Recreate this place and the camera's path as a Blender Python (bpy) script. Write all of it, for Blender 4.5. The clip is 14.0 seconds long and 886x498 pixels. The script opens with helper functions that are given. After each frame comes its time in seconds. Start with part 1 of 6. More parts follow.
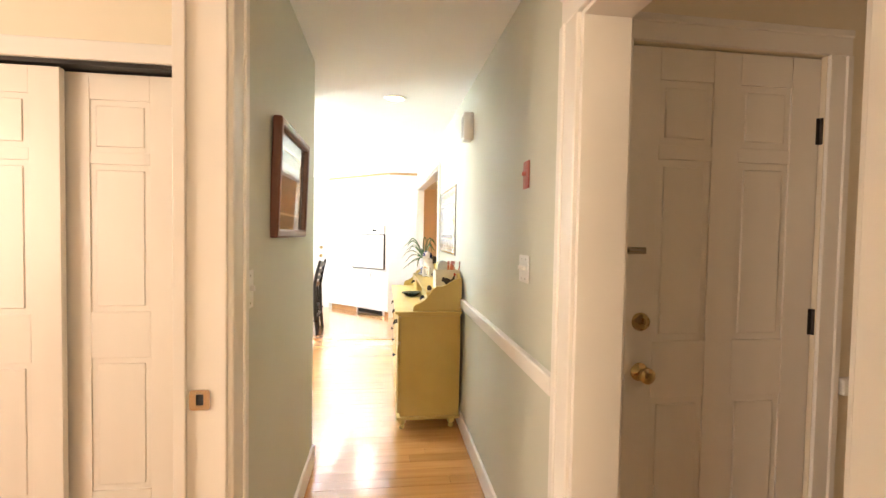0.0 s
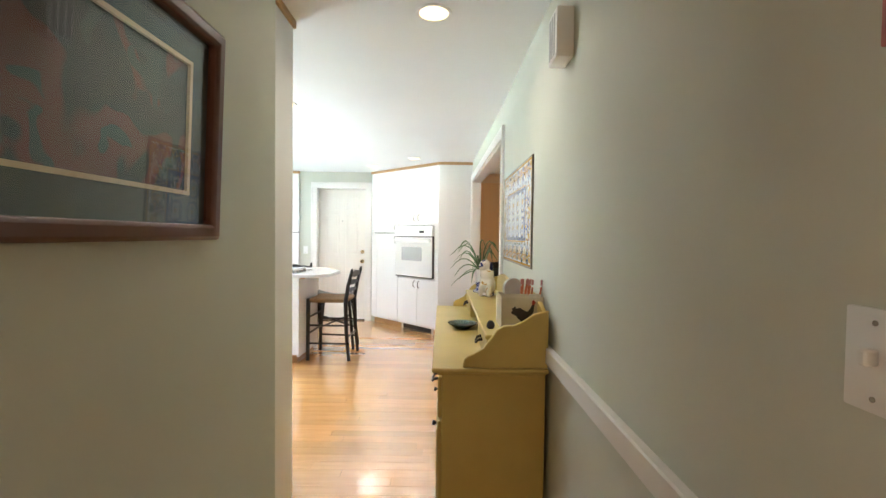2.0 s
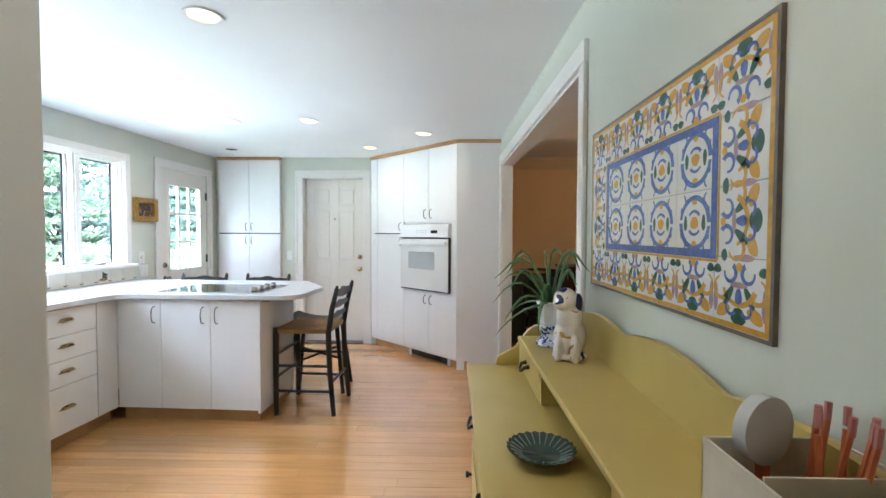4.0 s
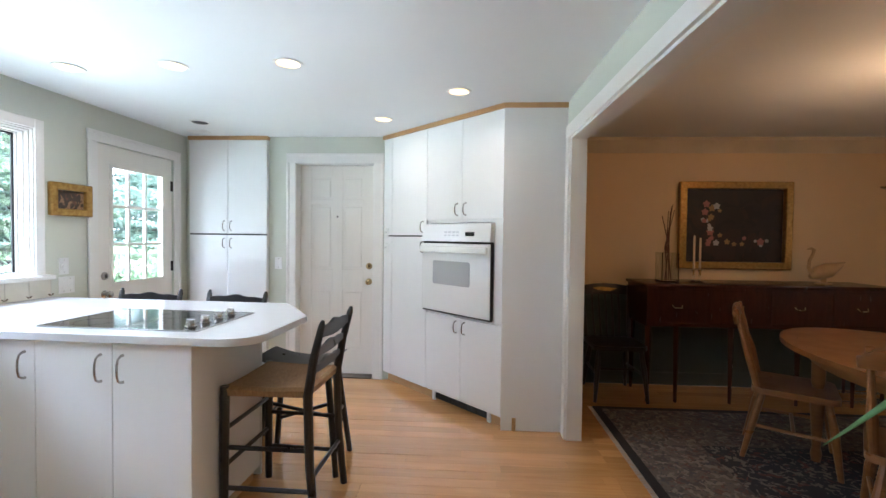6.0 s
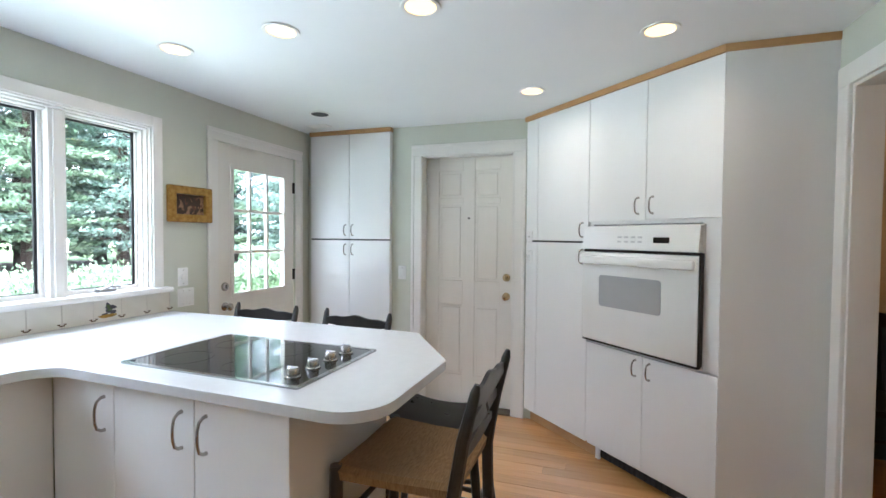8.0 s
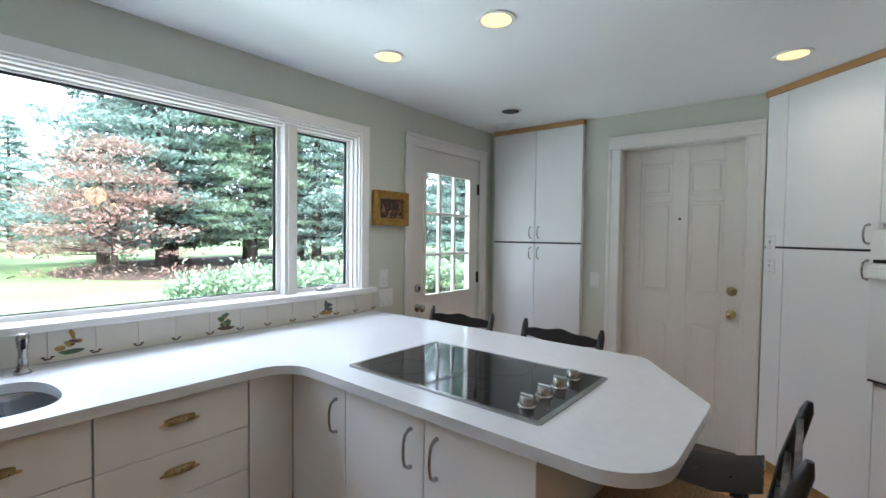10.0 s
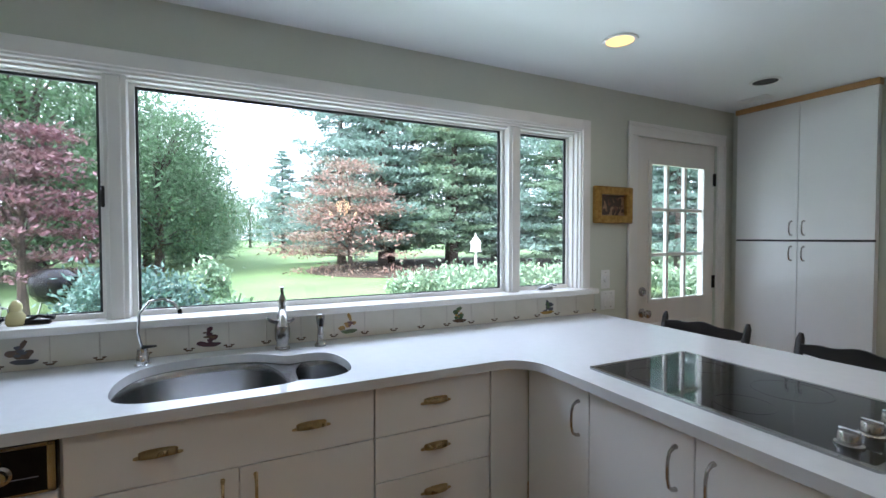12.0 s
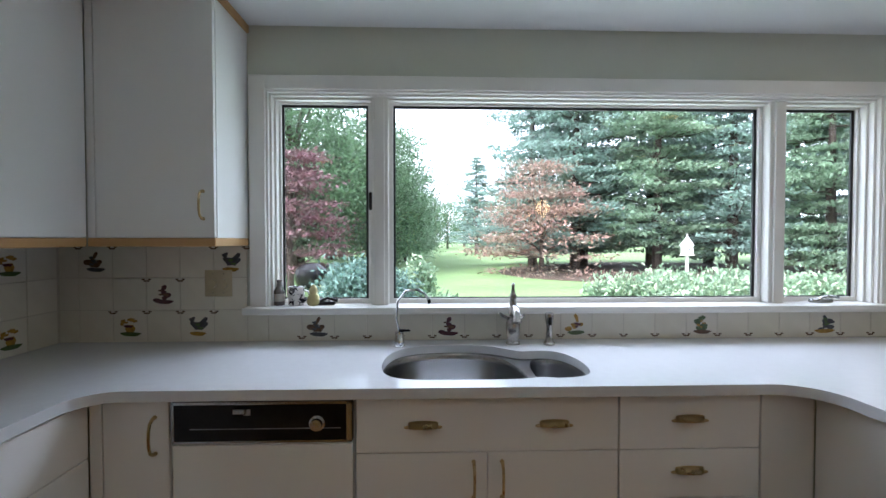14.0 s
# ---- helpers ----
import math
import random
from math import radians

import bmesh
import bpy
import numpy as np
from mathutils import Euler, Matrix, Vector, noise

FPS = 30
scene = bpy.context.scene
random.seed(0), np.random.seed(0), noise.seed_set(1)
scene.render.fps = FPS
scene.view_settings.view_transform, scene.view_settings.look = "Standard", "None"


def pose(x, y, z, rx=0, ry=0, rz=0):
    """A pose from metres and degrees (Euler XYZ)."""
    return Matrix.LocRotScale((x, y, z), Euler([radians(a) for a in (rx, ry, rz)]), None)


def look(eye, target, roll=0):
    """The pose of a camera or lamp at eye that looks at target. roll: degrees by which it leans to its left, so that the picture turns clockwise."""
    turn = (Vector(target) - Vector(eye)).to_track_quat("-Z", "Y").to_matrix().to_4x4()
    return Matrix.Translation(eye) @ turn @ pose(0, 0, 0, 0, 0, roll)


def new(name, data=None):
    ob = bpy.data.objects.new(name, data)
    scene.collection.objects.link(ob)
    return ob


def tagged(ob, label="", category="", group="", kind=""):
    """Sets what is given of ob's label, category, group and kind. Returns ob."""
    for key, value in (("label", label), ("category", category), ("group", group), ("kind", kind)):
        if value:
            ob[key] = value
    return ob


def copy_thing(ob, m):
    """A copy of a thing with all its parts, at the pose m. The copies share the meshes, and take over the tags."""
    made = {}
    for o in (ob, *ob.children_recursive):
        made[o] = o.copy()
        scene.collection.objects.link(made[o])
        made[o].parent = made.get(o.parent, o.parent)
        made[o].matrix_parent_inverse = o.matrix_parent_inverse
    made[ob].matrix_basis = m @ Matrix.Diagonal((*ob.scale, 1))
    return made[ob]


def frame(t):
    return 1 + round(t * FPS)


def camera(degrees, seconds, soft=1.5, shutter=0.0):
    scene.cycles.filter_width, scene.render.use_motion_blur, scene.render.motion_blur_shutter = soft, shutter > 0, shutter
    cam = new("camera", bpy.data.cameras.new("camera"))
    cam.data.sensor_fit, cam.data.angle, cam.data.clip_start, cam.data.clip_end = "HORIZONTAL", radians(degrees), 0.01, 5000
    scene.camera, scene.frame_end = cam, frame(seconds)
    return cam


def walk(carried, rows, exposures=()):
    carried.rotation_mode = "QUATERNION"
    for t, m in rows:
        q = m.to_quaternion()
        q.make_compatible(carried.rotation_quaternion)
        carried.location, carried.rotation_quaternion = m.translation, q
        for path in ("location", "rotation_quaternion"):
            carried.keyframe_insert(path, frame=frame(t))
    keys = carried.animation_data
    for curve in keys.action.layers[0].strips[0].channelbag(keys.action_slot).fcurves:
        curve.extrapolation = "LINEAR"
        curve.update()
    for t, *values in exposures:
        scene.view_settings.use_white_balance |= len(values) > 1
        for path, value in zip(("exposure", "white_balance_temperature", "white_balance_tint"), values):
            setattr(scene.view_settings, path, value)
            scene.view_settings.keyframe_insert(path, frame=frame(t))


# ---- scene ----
cam = camera(90.1, 14.0)
PATH = [
    (0, (0.226, 1.182, 1.335), (0.484, 3.164, 1.269), 1),
    (0.5, (0.28, 1.476, 1.325), (0.458, 3.467, 1.259), 0.9),
    (1, (0.311, 1.77, 1.33), (0.413, 3.766, 1.254), 0.4),
    (1.5, (0.315, 2.093, 1.342), (0.365, 4.091, 1.264), 0.7),
    (2, (0.329, 2.423, 1.326), (0.332, 4.422, 1.268), 0.7),
    (2.5, (0.308, 2.78, 1.332), (0.292, 4.78, 1.286), 0.2),
    (3, (0.267, 3.133, 1.343), (0.243, 5.132, 1.291), 0.1),
    (3.2, (0.254, 3.266, 1.345), (0.208, 5.264, 1.281), 0.1),
    (5.3, (0.148, 4.688, 1.362), (0.121, 6.686, 1.296), 0.4),
    (5.5, (0.113, 4.811, 1.359), (0.067, 6.809, 1.296), 0.5),
    (6, (0.038, 5.098, 1.351), (-0.076, 7.094, 1.3), 0.7),
    (6.5, (-0.03, 5.348, 1.367), (-0.241, 7.336, 1.316), 0.9),
    (7, (-0.124, 5.578, 1.37), (-0.448, 7.551, 1.329), 0.9),
    (7.2, (-0.154, 5.644, 1.373), (-0.534, 7.607, 1.336), 0.7),
    (9.3, (-0.602, 5.944, 1.407), (-1.594, 7.68, 1.337), 0.5),
    (9.5, (-0.621, 5.938, 1.404), (-1.672, 7.638, 1.353), 0.5),
    (10, (-0.665, 5.916, 1.411), (-1.882, 7.501, 1.348), 0.7),
    (10.5, (-0.704, 5.894, 1.405), (-2.08, 7.344, 1.339), 0.6),
    (11, (-0.741, 5.868, 1.404), (-2.269, 7.156, 1.337), 0.1),
    (11.5, (-0.772, 5.848, 1.398), (-2.434, 6.959, 1.338), -0.2),
    (12, (-0.8, 5.81, 1.386), (-2.564, 6.751, 1.332), -0.1),
    (12.5, (-0.814, 5.772, 1.384), (-2.671, 6.512, 1.322), 0.2),
    (13, (-0.833, 5.734, 1.38), (-2.756, 6.279, 1.316), 0.2),
    (13.5, (-0.847, 5.694, 1.377), (-2.817, 6.036, 1.321), 0.1),
    (14, (-0.87, 5.651, 1.37), (-2.864, 5.792, 1.326), 0),
]
EXPOSURES = [(0.0, 4.6, 5850, 13), (1.0, 4.2, 5900, 12), (1.5, 3.95, 5850, 11), (2.0, 3.5, 5600, 11), (3.0, 3.08, 5250, 11), (5.3, 2.68, 5300, 15), (7.0, 2.62, 5350, 14), (9.5, 1.88, 5450, 14), (12.0, 1.32, 5400, 14), (14.0, 1.2, 5550, 15)]
walk(cam, [(t, look(e, g, r)) for t, e, g, r in PATH], EXPOSURES)

SKY_STRENGTH, CLOUD, SUN_STRENGTH, WINDOW_W, LAMP_W, CHAND_W = .08, 1.7, 4.5, 50, .40, 2.3

# ---- light ----
world = bpy.data.worlds.new("sky")
scene.world = world
world.use_nodes = True
wn = world.node_tree
sky = wn.nodes.new("ShaderNodeTexSky")
sky.sky_type = 'NISHITA'
sky.sun_disc = False
sky.air_density, sky.dust_density, sky.ozone_density = .7, 9, .4
sky.sun_elevation = radians(48)
sky.sun_rotation = radians(150)
wn.links.new(sky.outputs[0], wn.nodes["Background"].inputs[0])
wn.nodes["Background"].inputs[1].default_value = SKY_STRENGTH
# a thin, even layer of bright white cloud over the blue
cloud = wn.nodes.new("ShaderNodeBackground")
cloud.inputs[0].default_value, cloud.inputs[1].default_value = (.96, .98, 1, 1), CLOUD
both = wn.nodes.new("ShaderNodeAddShader")
wn.links.new(wn.nodes["Background"].outputs[0], both.inputs[0])
wn.links.new(cloud.outputs[0], both.inputs[1])
wn.links.new(both.outputs[0], wn.nodes["World Output"].inputs[0])


def lamp(name, kind, m, energy, color=(1, 1, 1), **settings):
    data = bpy.data.lights.new(name, kind)
    data.energy, data.color = energy, color
    if kind == 'AREA':
        data.shape = settings.get("shape", 'RECTANGLE')
        data.size = settings["size"]
        data.size_y = settings.get("size_y", settings["size"])
        data.spread = settings.get("spread", radians(170))
    if kind == 'SUN':
        data.angle = settings["angle"]
    if kind == 'POINT':
        data.shadow_soft_size = settings["size"]
    ob = new(name, data)
    ob.matrix_basis = m
    return ob


lamp("sun", 'SUN', look((7, -12, 17), (0, 0, 0)), SUN_STRENGTH, (1, .96, .9), angle=radians(10))
# added lamps outside, hidden above kitchen window and garden door, strengthening the daylight
lamp("window_daylight", 'AREA', look((-4.0, 6.37, 3.7), (-1.2, 6.37, 1.25)), WINDOW_W, (.88, .95, 1), size=2.4, size_y=2.2)
# added low lamp outside, standing for light thrown up by the lawn
lamp("lawn_daylight", 'AREA', look((-6.2, 6.37, .0), (-1.5, 6.37, 2.1)), WINDOW_W * .95, (.93, 1, .93), size=5.2, size_y=.9)
lamp("door_daylight", 'AREA', look((-4.0, 8.66, 3.5), (-1.6, 8.66, 1.2)), WINDOW_W * .2, (.92, .97, 1), size=.9, size_y=1.6)
# unseen warm fill lamps in side room and hall; no window is built there
lamp("side_room_daylight", 'AREA', look((-3.02, 1.2, 1.5), (0, 1.6, 1.3)), 4.2, (1, .74, .50), size=1.3, size_y=1.3)
lamp("hall_daylight", 'AREA', look((.25, -1.42, 1.6), (.25, 3, 1.3)), 1.8, (1, .70, .40), size=.9, size_y=1.2)
# unseen lamp in place of a dining room window, which is not built
lamp("dining_daylight", 'AREA', look((4.72, 6.6, 1.5), (2, 7, 1)), .7, (1, .9, .76), size=1.2, size_y=1.2)

# ---- materials ----
MATS = {}


def surf(name, c1, c2=None, rough=.5, scale=8, bump=.05, metal=0.0, stretch=(1, 1, 1), fine=60, vary=0.0, coat=0.0, space="Object", spec=.5, dist=.002, through_light=0.0):
    """A surface of two mottled colours with fine grain, soft relief and uneven gloss."""
    if name in MATS:
        return MATS[name]
    m = bpy.data.materials.new(name)
    m.use_nodes = True
    nt = m.node_tree
    b = nt.nodes["Principled BSDF"]
    tc = nt.nodes.new("ShaderNodeTexCoord")
    mp = nt.nodes.new("ShaderNodeMapping")
    mp.inputs["Scale"].default_value = stretch
    if space == "World":
        geo = nt.nodes.new("ShaderNodeNewGeometry")
        nt.links.new(geo.outputs["Position"], mp.inputs[0])
    else:
        nt.links.new(tc.outputs["Object"], mp.inputs[0])
    n1 = nt.nodes.new("ShaderNodeTexNoise")
    n1.inputs["Scale"].default_value, n1.inputs["Detail"].default_value = scale, 6
    n2 = nt.nodes.new("ShaderNodeTexNoise")
    n2.inputs["Scale"].default_value, n2.inputs["Detail"].default_value = fine, 3
    for n in (n1, n2):
        nt.links.new(mp.outputs[0], n.inputs[0])
    mix = nt.nodes.new("ShaderNodeMix")
    mix.data_type = 'RGBA'
    c2 = c2 or tuple(x * .88 for x in c1)
    mix.inputs[6].default_value, mix.inputs[7].default_value = (*c1, 1), (*c2, 1)
    ramp = nt.nodes.new("ShaderNodeMapRange")
    ramp.inputs[1].default_value, ramp.inputs[2].default_value = .32, .68
    nt.links.new(n1.outputs[0], ramp.inputs[0])
    nt.links.new(ramp.outputs[0], mix.inputs[0])
    out = mix.outputs[2]
    if vary:
        oi = nt.nodes.new("ShaderNodeObjectInfo")
        gi = nt.nodes.new("ShaderNodeNewGeometry")
        add = nt.nodes.new("ShaderNodeMath")
        add.operation = 'ADD'
        nt.links.new(oi.outputs["Random"], add.inputs[0])
        nt.links.new(gi.outputs["Random Per Island"], add.inputs[1])
        fr = nt.nodes.new("ShaderNodeMath")
        fr.operation = 'FRACT'
        nt.links.new(add.outputs[0], fr.inputs[0])
        mr = nt.nodes.new("ShaderNodeMapRange")
        mr.inputs[3].default_value, mr.inputs[4].default_value = 1 - vary, 1 + vary
        nt.links.new(fr.outputs[0], mr.inputs[0])
        hsv = nt.nodes.new("ShaderNodeHueSaturation")
        nt.links.new(mr.outputs[0], hsv.inputs["Value"])
        nt.links.new(out, hsv.inputs["Color"])
        out = hsv.outputs[0]
    nt.links.new(out, b.inputs["Base Color"])
    rr = nt.nodes.new("ShaderNodeMapRange")
    rr.inputs[3].default_value, rr.inputs[4].default_value = max(0, rough - .07), min(1, rough + .07)
    nt.links.new(n1.outputs[0], rr.inputs[0])
    nt.links.new(rr.outputs[0], b.inputs["Roughness"])
    b.inputs["Metallic"].default_value = metal
    b.inputs["Specular IOR Level"].default_value = spec
    b.inputs["Coat Weight"].default_value = coat
    if coat:
        b.inputs["Coat IOR"].default_value, b.inputs["Coat Roughness"].default_value = 1.8, .16
    if bump:
        bp = nt.nodes.new("ShaderNodeBump")
        bp.inputs["Strength"].default_value, bp.inputs["Distance"].default_value = bump, dist
        nt.links.new(n2.outputs[0], bp.inputs["Height"])
        nt.links.new(bp.outputs[0], b.inputs["Normal"])
    if through_light:
        tr = nt.nodes.new("ShaderNodeBsdfTranslucent")
        nt.links.new(out, tr.inputs[0])
        ms = nt.nodes.new("ShaderNodeMixShader")
        ms.inputs[0].default_value = through_light
        nt.links.new(b.outputs[0], ms.inputs[1])
        nt.links.new(tr.outputs[0], ms.inputs[2])
        nt.links.new(ms.outputs[0], nt.nodes["Material Output"].inputs["Surface"])
    MATS[name] = m
    return m


def glow(name, color, strength):
    m = bpy.data.materials.new(name)
    m.use_nodes = True
    b = m.node_tree.nodes["Principled BSDF"]
    b.inputs["Base Color"].default_value = (*color, 1)
    b.inputs["Emission Color"].default_value = (*color, 1)
    b.inputs["Emission Strength"].default_value = strength
    return m


def clear(name, tint=(1, 1, 1), rough=0.0, ior=1.45):
    m = bpy.data.materials.new(name)
    m.use_nodes = True
    b = m.node_tree.nodes["Principled BSDF"]
    b.inputs["Base Color"].default_value = (*tint, 1)
    b.inputs["Transmission Weight"].default_value = 1
    b.inputs["Roughness"].default_value = rough
    b.inputs["IOR"].default_value = ior
    return m


WALL = surf("sage_wall_paint", (.60, .615, .53), (.57, .585, .50), .62, 1.5, .06, fine=220, space="World")
WALL_CREAM = surf("cream_wall_paint", (.78, .72, .58), (.74, .68, .54), .6, 1.5, .06, fine=220, space="World")
WALL_PEACH = surf("peach_wall_paint", (.72, .53, .30), (.68, .49, .27), .6, 1.5, .06, fine=220, space="World")
WALL_DADO = surf("dark_green_dado_paint", (.055, .075, .06), (.045, .06, .05), .5, 2, .05, space="World")
CEIL = surf("ceiling_paint", (.80, .82, .83), (.77, .79, .80), .75, 1.2, .08, fine=160, space="World")
TRIM = surf("white_trim_paint", (.80, .78, .74), (.76, .74, .70), .32, 3, .03, fine=90)
DOORP = surf("white_door_paint", (.78, .75, .69), (.74, .71, .65), .35, 2.5, .04, fine=60, stretch=(3, 3, .5))
LAMINATE = surf("white_laminate", (.80, .80, .79), (.775, .775, .765), .38, 2, .02, fine=150)
SOLID_TOP = surf("white_solid_surface", (.68, .69, .71), (.65, .66, .68), .15, 30, .01, fine=300)
OAK_TRIM = surf("oak_trim", (.50, .30, .12), (.40, .22, .08), .4, 5, .06, stretch=(1, 1, 1), fine=40)
FLOOR = surf("oak_floor", (.63, .335, .115), (.54, .27, .085), .15, 4, .05, stretch=(.7, 9, 1), fine=24, vary=.14, coat=1.0, space="World")
BLACK = surf("black_painted_wood", (.012, .012, .013), (.025, .022, .02), .3, 12, .06, fine=80)
RUSH = surf("woven_rush", (.32, .19, .08), (.20, .11, .04), .7, 40, .5, stretch=(1, 6, 1), fine=130)
MUSTARD = surf("mustard_painted_wood", (.54, .41, .115), (.47, .345, .085), .36, 3, .06, fine=70)
IRON = surf("black_iron", (.02, .018, .017), (.035, .03, .027), .45, 30, .1, metal=.6)
STEEL = surf("brushed_steel", (.42, .42, .42), (.32, .32, .32), .22, 20, .03, metal=1, stretch=(1, 14, 1), fine=200)
NICKEL = surf("satin_nickel", (.47, .45, .42), (.38, .36, .34), .24, 25, .02, metal=1)
BRASS = surf("aged_brass", (.55, .42, .22), (.42, .31, .15), .28, 25, .03, metal=1)
CHROME = surf("polished_chrome", (.75, .75, .75), (.7, .7, .7), .08, 25, 0, metal=1)
BLACKGLASS = surf("black_ceramic_glass", (.006, .006, .007), (.009, .009, .01), .05, 20, 0)
BLACKPLASTIC = surf("black_plastic", (.008, .008, .009), (.012, .012, .012), .22, 20, .02, spec=.2)
ENAMEL = surf("white_enamel", (.80, .80, .78), (.77, .77, .75), .15, 3, 0)
GREYGLASS = surf("grey_oven_glass", (.42, .43, .44), (.40, .41, .42), .1, 8, 0)
WHITEPLASTIC = surf("white_plastic", (.80, .80, .78), (.78, .78, .76), .35, 12, 0)
REDPLATE = surf("red_painted_plate", (.38, .055, .045), (.42, .12, .08), .45, 30, .05)
WALNUT = surf("dark_walnut_frame", (.12, .042, .022), (.10, .034, .018), .3, 6, .015)
MAHOGANY = surf("mahogany", (.055, .016, .009), (.035, .01, .006), .25, 6, .04, stretch=(6, 1, 1))
PINEWOOD = surf("honey_wood", (.25, .11, .035), (.19, .08, .024), .3, 8, .04, stretch=(1, 1, 5))
GILT = surf("gilt_frame", (.48, .29, .075), (.30, .16, .035), .36, 40, .25, metal=.7)
CERAMIC = surf("white_glazed_ceramic", (.74, .75, .77), (.70, .71, .74), .12, 10, .02)
GREENGLAZE = surf("dark_green_glaze", (.02, .045, .04), (.035, .06, .05), .14, 20, .03)
ALOE = surf("aloe_leaf", (.085, .20, .06), (.05, .13, .045), .42, 18, .08)
PAPERBOX = surf("cream_painted_tin", (.62, .56, .44), (.55, .49, .37), .5, 20, .04)
PENCIL = surf("orange_wood_pencil", (.55, .16, .05), (.45, .11, .04), .45, 30, 0)
SOIL = surf("potting_soil", (.05, .035, .025), (.03, .02, .015), .9, 50, .6)
GLASS = clear("window_glass", (1, 1, 1))
VASEGLASS = clear("vase_glass", (.95, .97, .97), .02)
BULB = glow("lit_bulb", (1, .66, .22), .5)
FLAME = glow("candle_bulb", (1, .62, .28), 4)
# black of the light baffle, also used for strips standing for shade
DARKCAN_SHADE = surf("dark_baffle", (.015, .015, .015), (.02, .02, .02), .6, 20, 0)
CREAMWAX = surf("ivory_wax", (.7, .55, .32), (.65, .5, .3), .5, 20, 0)
LAWN = surf("lawn", (.135, .21, .07), (.10, .165, .055), .9, .5, .5, fine=25, space="World", dist=.05)
BARK = surf("bark", (.075, .055, .042), (.04, .03, .024), .9, 6, .8, fine=20, dist=.03)
PINE_N = surf("blue_green_needles", (.27, .38, .32), (.19, .28, .24), .7, .6, 0, vary=.4, through_light=.5)
PINE_D = surf("green_needles", (.25, .35, .23), (.17, .26, .17), .7, .6, 0, vary=.4, through_light=.5)
JUNIPER = surf("juniper_needles", (.11, .19, .155), (.075, .13, .11), .7, .8, 0, vary=.4, through_light=.3)
LEAF_G = surf("green_leaves", (.145, .235, .125), (.105, .18, .095), .6, .5, 0, vary=.45, through_light=.45)
LEAF_R = surf("russet_leaves", (.38, .21, .175), (.24, .23, .17), .6, .6, 0, vary=.4, through_light=.4)
LEAF_P = surf("purple_leaves", (.19, .085, .105), (.13, .10, .09), .6, .6, 0, vary=.4, through_light=.4)
LEAF_S = surf("silvery_leaves", (.22, .32, .20), (.16, .25, .15), .6, .8, 0, vary=.4, through_light=.4)


def painted(name, base, spots, scale, rough=.12):
    """Glazed white with hand-painted scrollwork: spots are (colour, pattern scale, threshold)."""
    m = bpy.data.materials.new(name)
    m.use_nodes = True
    nt = m.node_tree
    b = nt.nodes["Principled BSDF"]
    b.inputs["Roughness"].default_value = rough
    geo = nt.nodes.new("ShaderNodeTexCoord")
    src = geo.outputs["Object"]
    last = None
    for i, (col, k, thr) in enumerate(spots):
        mp = nt.nodes.new("ShaderNodeMapping")
        mp.inputs["Location"].default_value = (i * 3.1, i * 1.7, i * 2.3)
        nt.links.new(src, mp.inputs[0])
        n = nt.nodes.new("ShaderNodeTexNoise")
        n.inputs["Scale"].default_value, n.inputs["Detail"].default_value, n.inputs["Distortion"].default_value = scale * k, 1.5, 1.2
        nt.links.new(mp.outputs[0], n.inputs[0])
        r = nt.nodes.new("ShaderNodeMapRange")
        r.inputs[1].default_value, r.inputs[2].default_value = thr, thr + .03
        nt.links.new(n.outputs[0], r.inputs[0])
        mix = nt.nodes.new("ShaderNodeMix")
        mix.data_type = 'RGBA'
        nt.links.new(r.outputs[0], mix.inputs[0])
        if last:
            nt.links.new(last, mix.inputs[6])
        else:
            mix.inputs[6].default_value = (*base, 1)
        mix.inputs[7].default_value = (*col, 1)
        last = mix.outputs[2]
    nt.links.new(last, b.inputs["Base Color"])
    return m


TILE_WHITE = surf("cream_glazed_tile", (.72, .68, .58), (.68, .64, .54), .14, 10, .03, vary=.03)
DELFT = painted("blue_and_white_china", (.75, .77, .80), [((.04, .06, .28), 1.2, .53)], 45)
DOGCHINA = painted("white_and_gold_china", (.74, .70, .64), [((.45, .26, .06), 1.2, .64), ((.02, .03, .14), .7, .62)], 17)
COWCHINA = painted("black_spotted_china", (.75, .75, .74), [((.02, .02, .03), 1, .52)], 38)
RUG = painted("oriental_rug", (.115, .095, .08), [((.065, .055, .055), .8, .52), ((.20, .165, .135), 1.6, .56), ((.11, .055, .045), 1.8, .61), ((.06, .06, .07), 2.2, .62)], 13, .95)
RUGDARK = painted("dark_rug_field", (.03, .032, .04), [((.20, .17, .14), 1.6, .55), ((.12, .05, .045), 1, .62)], 14, .95)
STILL_LIFE = painted("dark_flower_painting", (.018, .014, .012), [((.028, .016, .011), .35, .52), ((.012, .011, .009), .8, .58)], 9, .55)
SMALL_ART = painted("small_dark_painting", (.05, .03, .02), [((.32, .18, .10), .8, .56), ((.12, .05, .03), 1.5, .6)], 20, .3)

# ---- geometry helpers ----


def B():
    return bmesh.new()


def box(bm, x0, x1, y0, y1, z0, z1, bev=0.0, seg=1):
    m = Matrix.LocRotScale(((x0 + x1) / 2, (y0 + y1) / 2, (z0 + z1) / 2), None, (abs(x1 - x0), abs(y1 - y0), abs(z1 - z0)))
    v = bmesh.ops.create_cube(bm, size=1, matrix=m)["verts"]
    if bev:
        e = list({e for w in v for e in w.link_edges})
        bmesh.ops.bevel(bm, geom=e, offset=bev, segments=seg, affect='EDGES', profile=.5)
    return bm


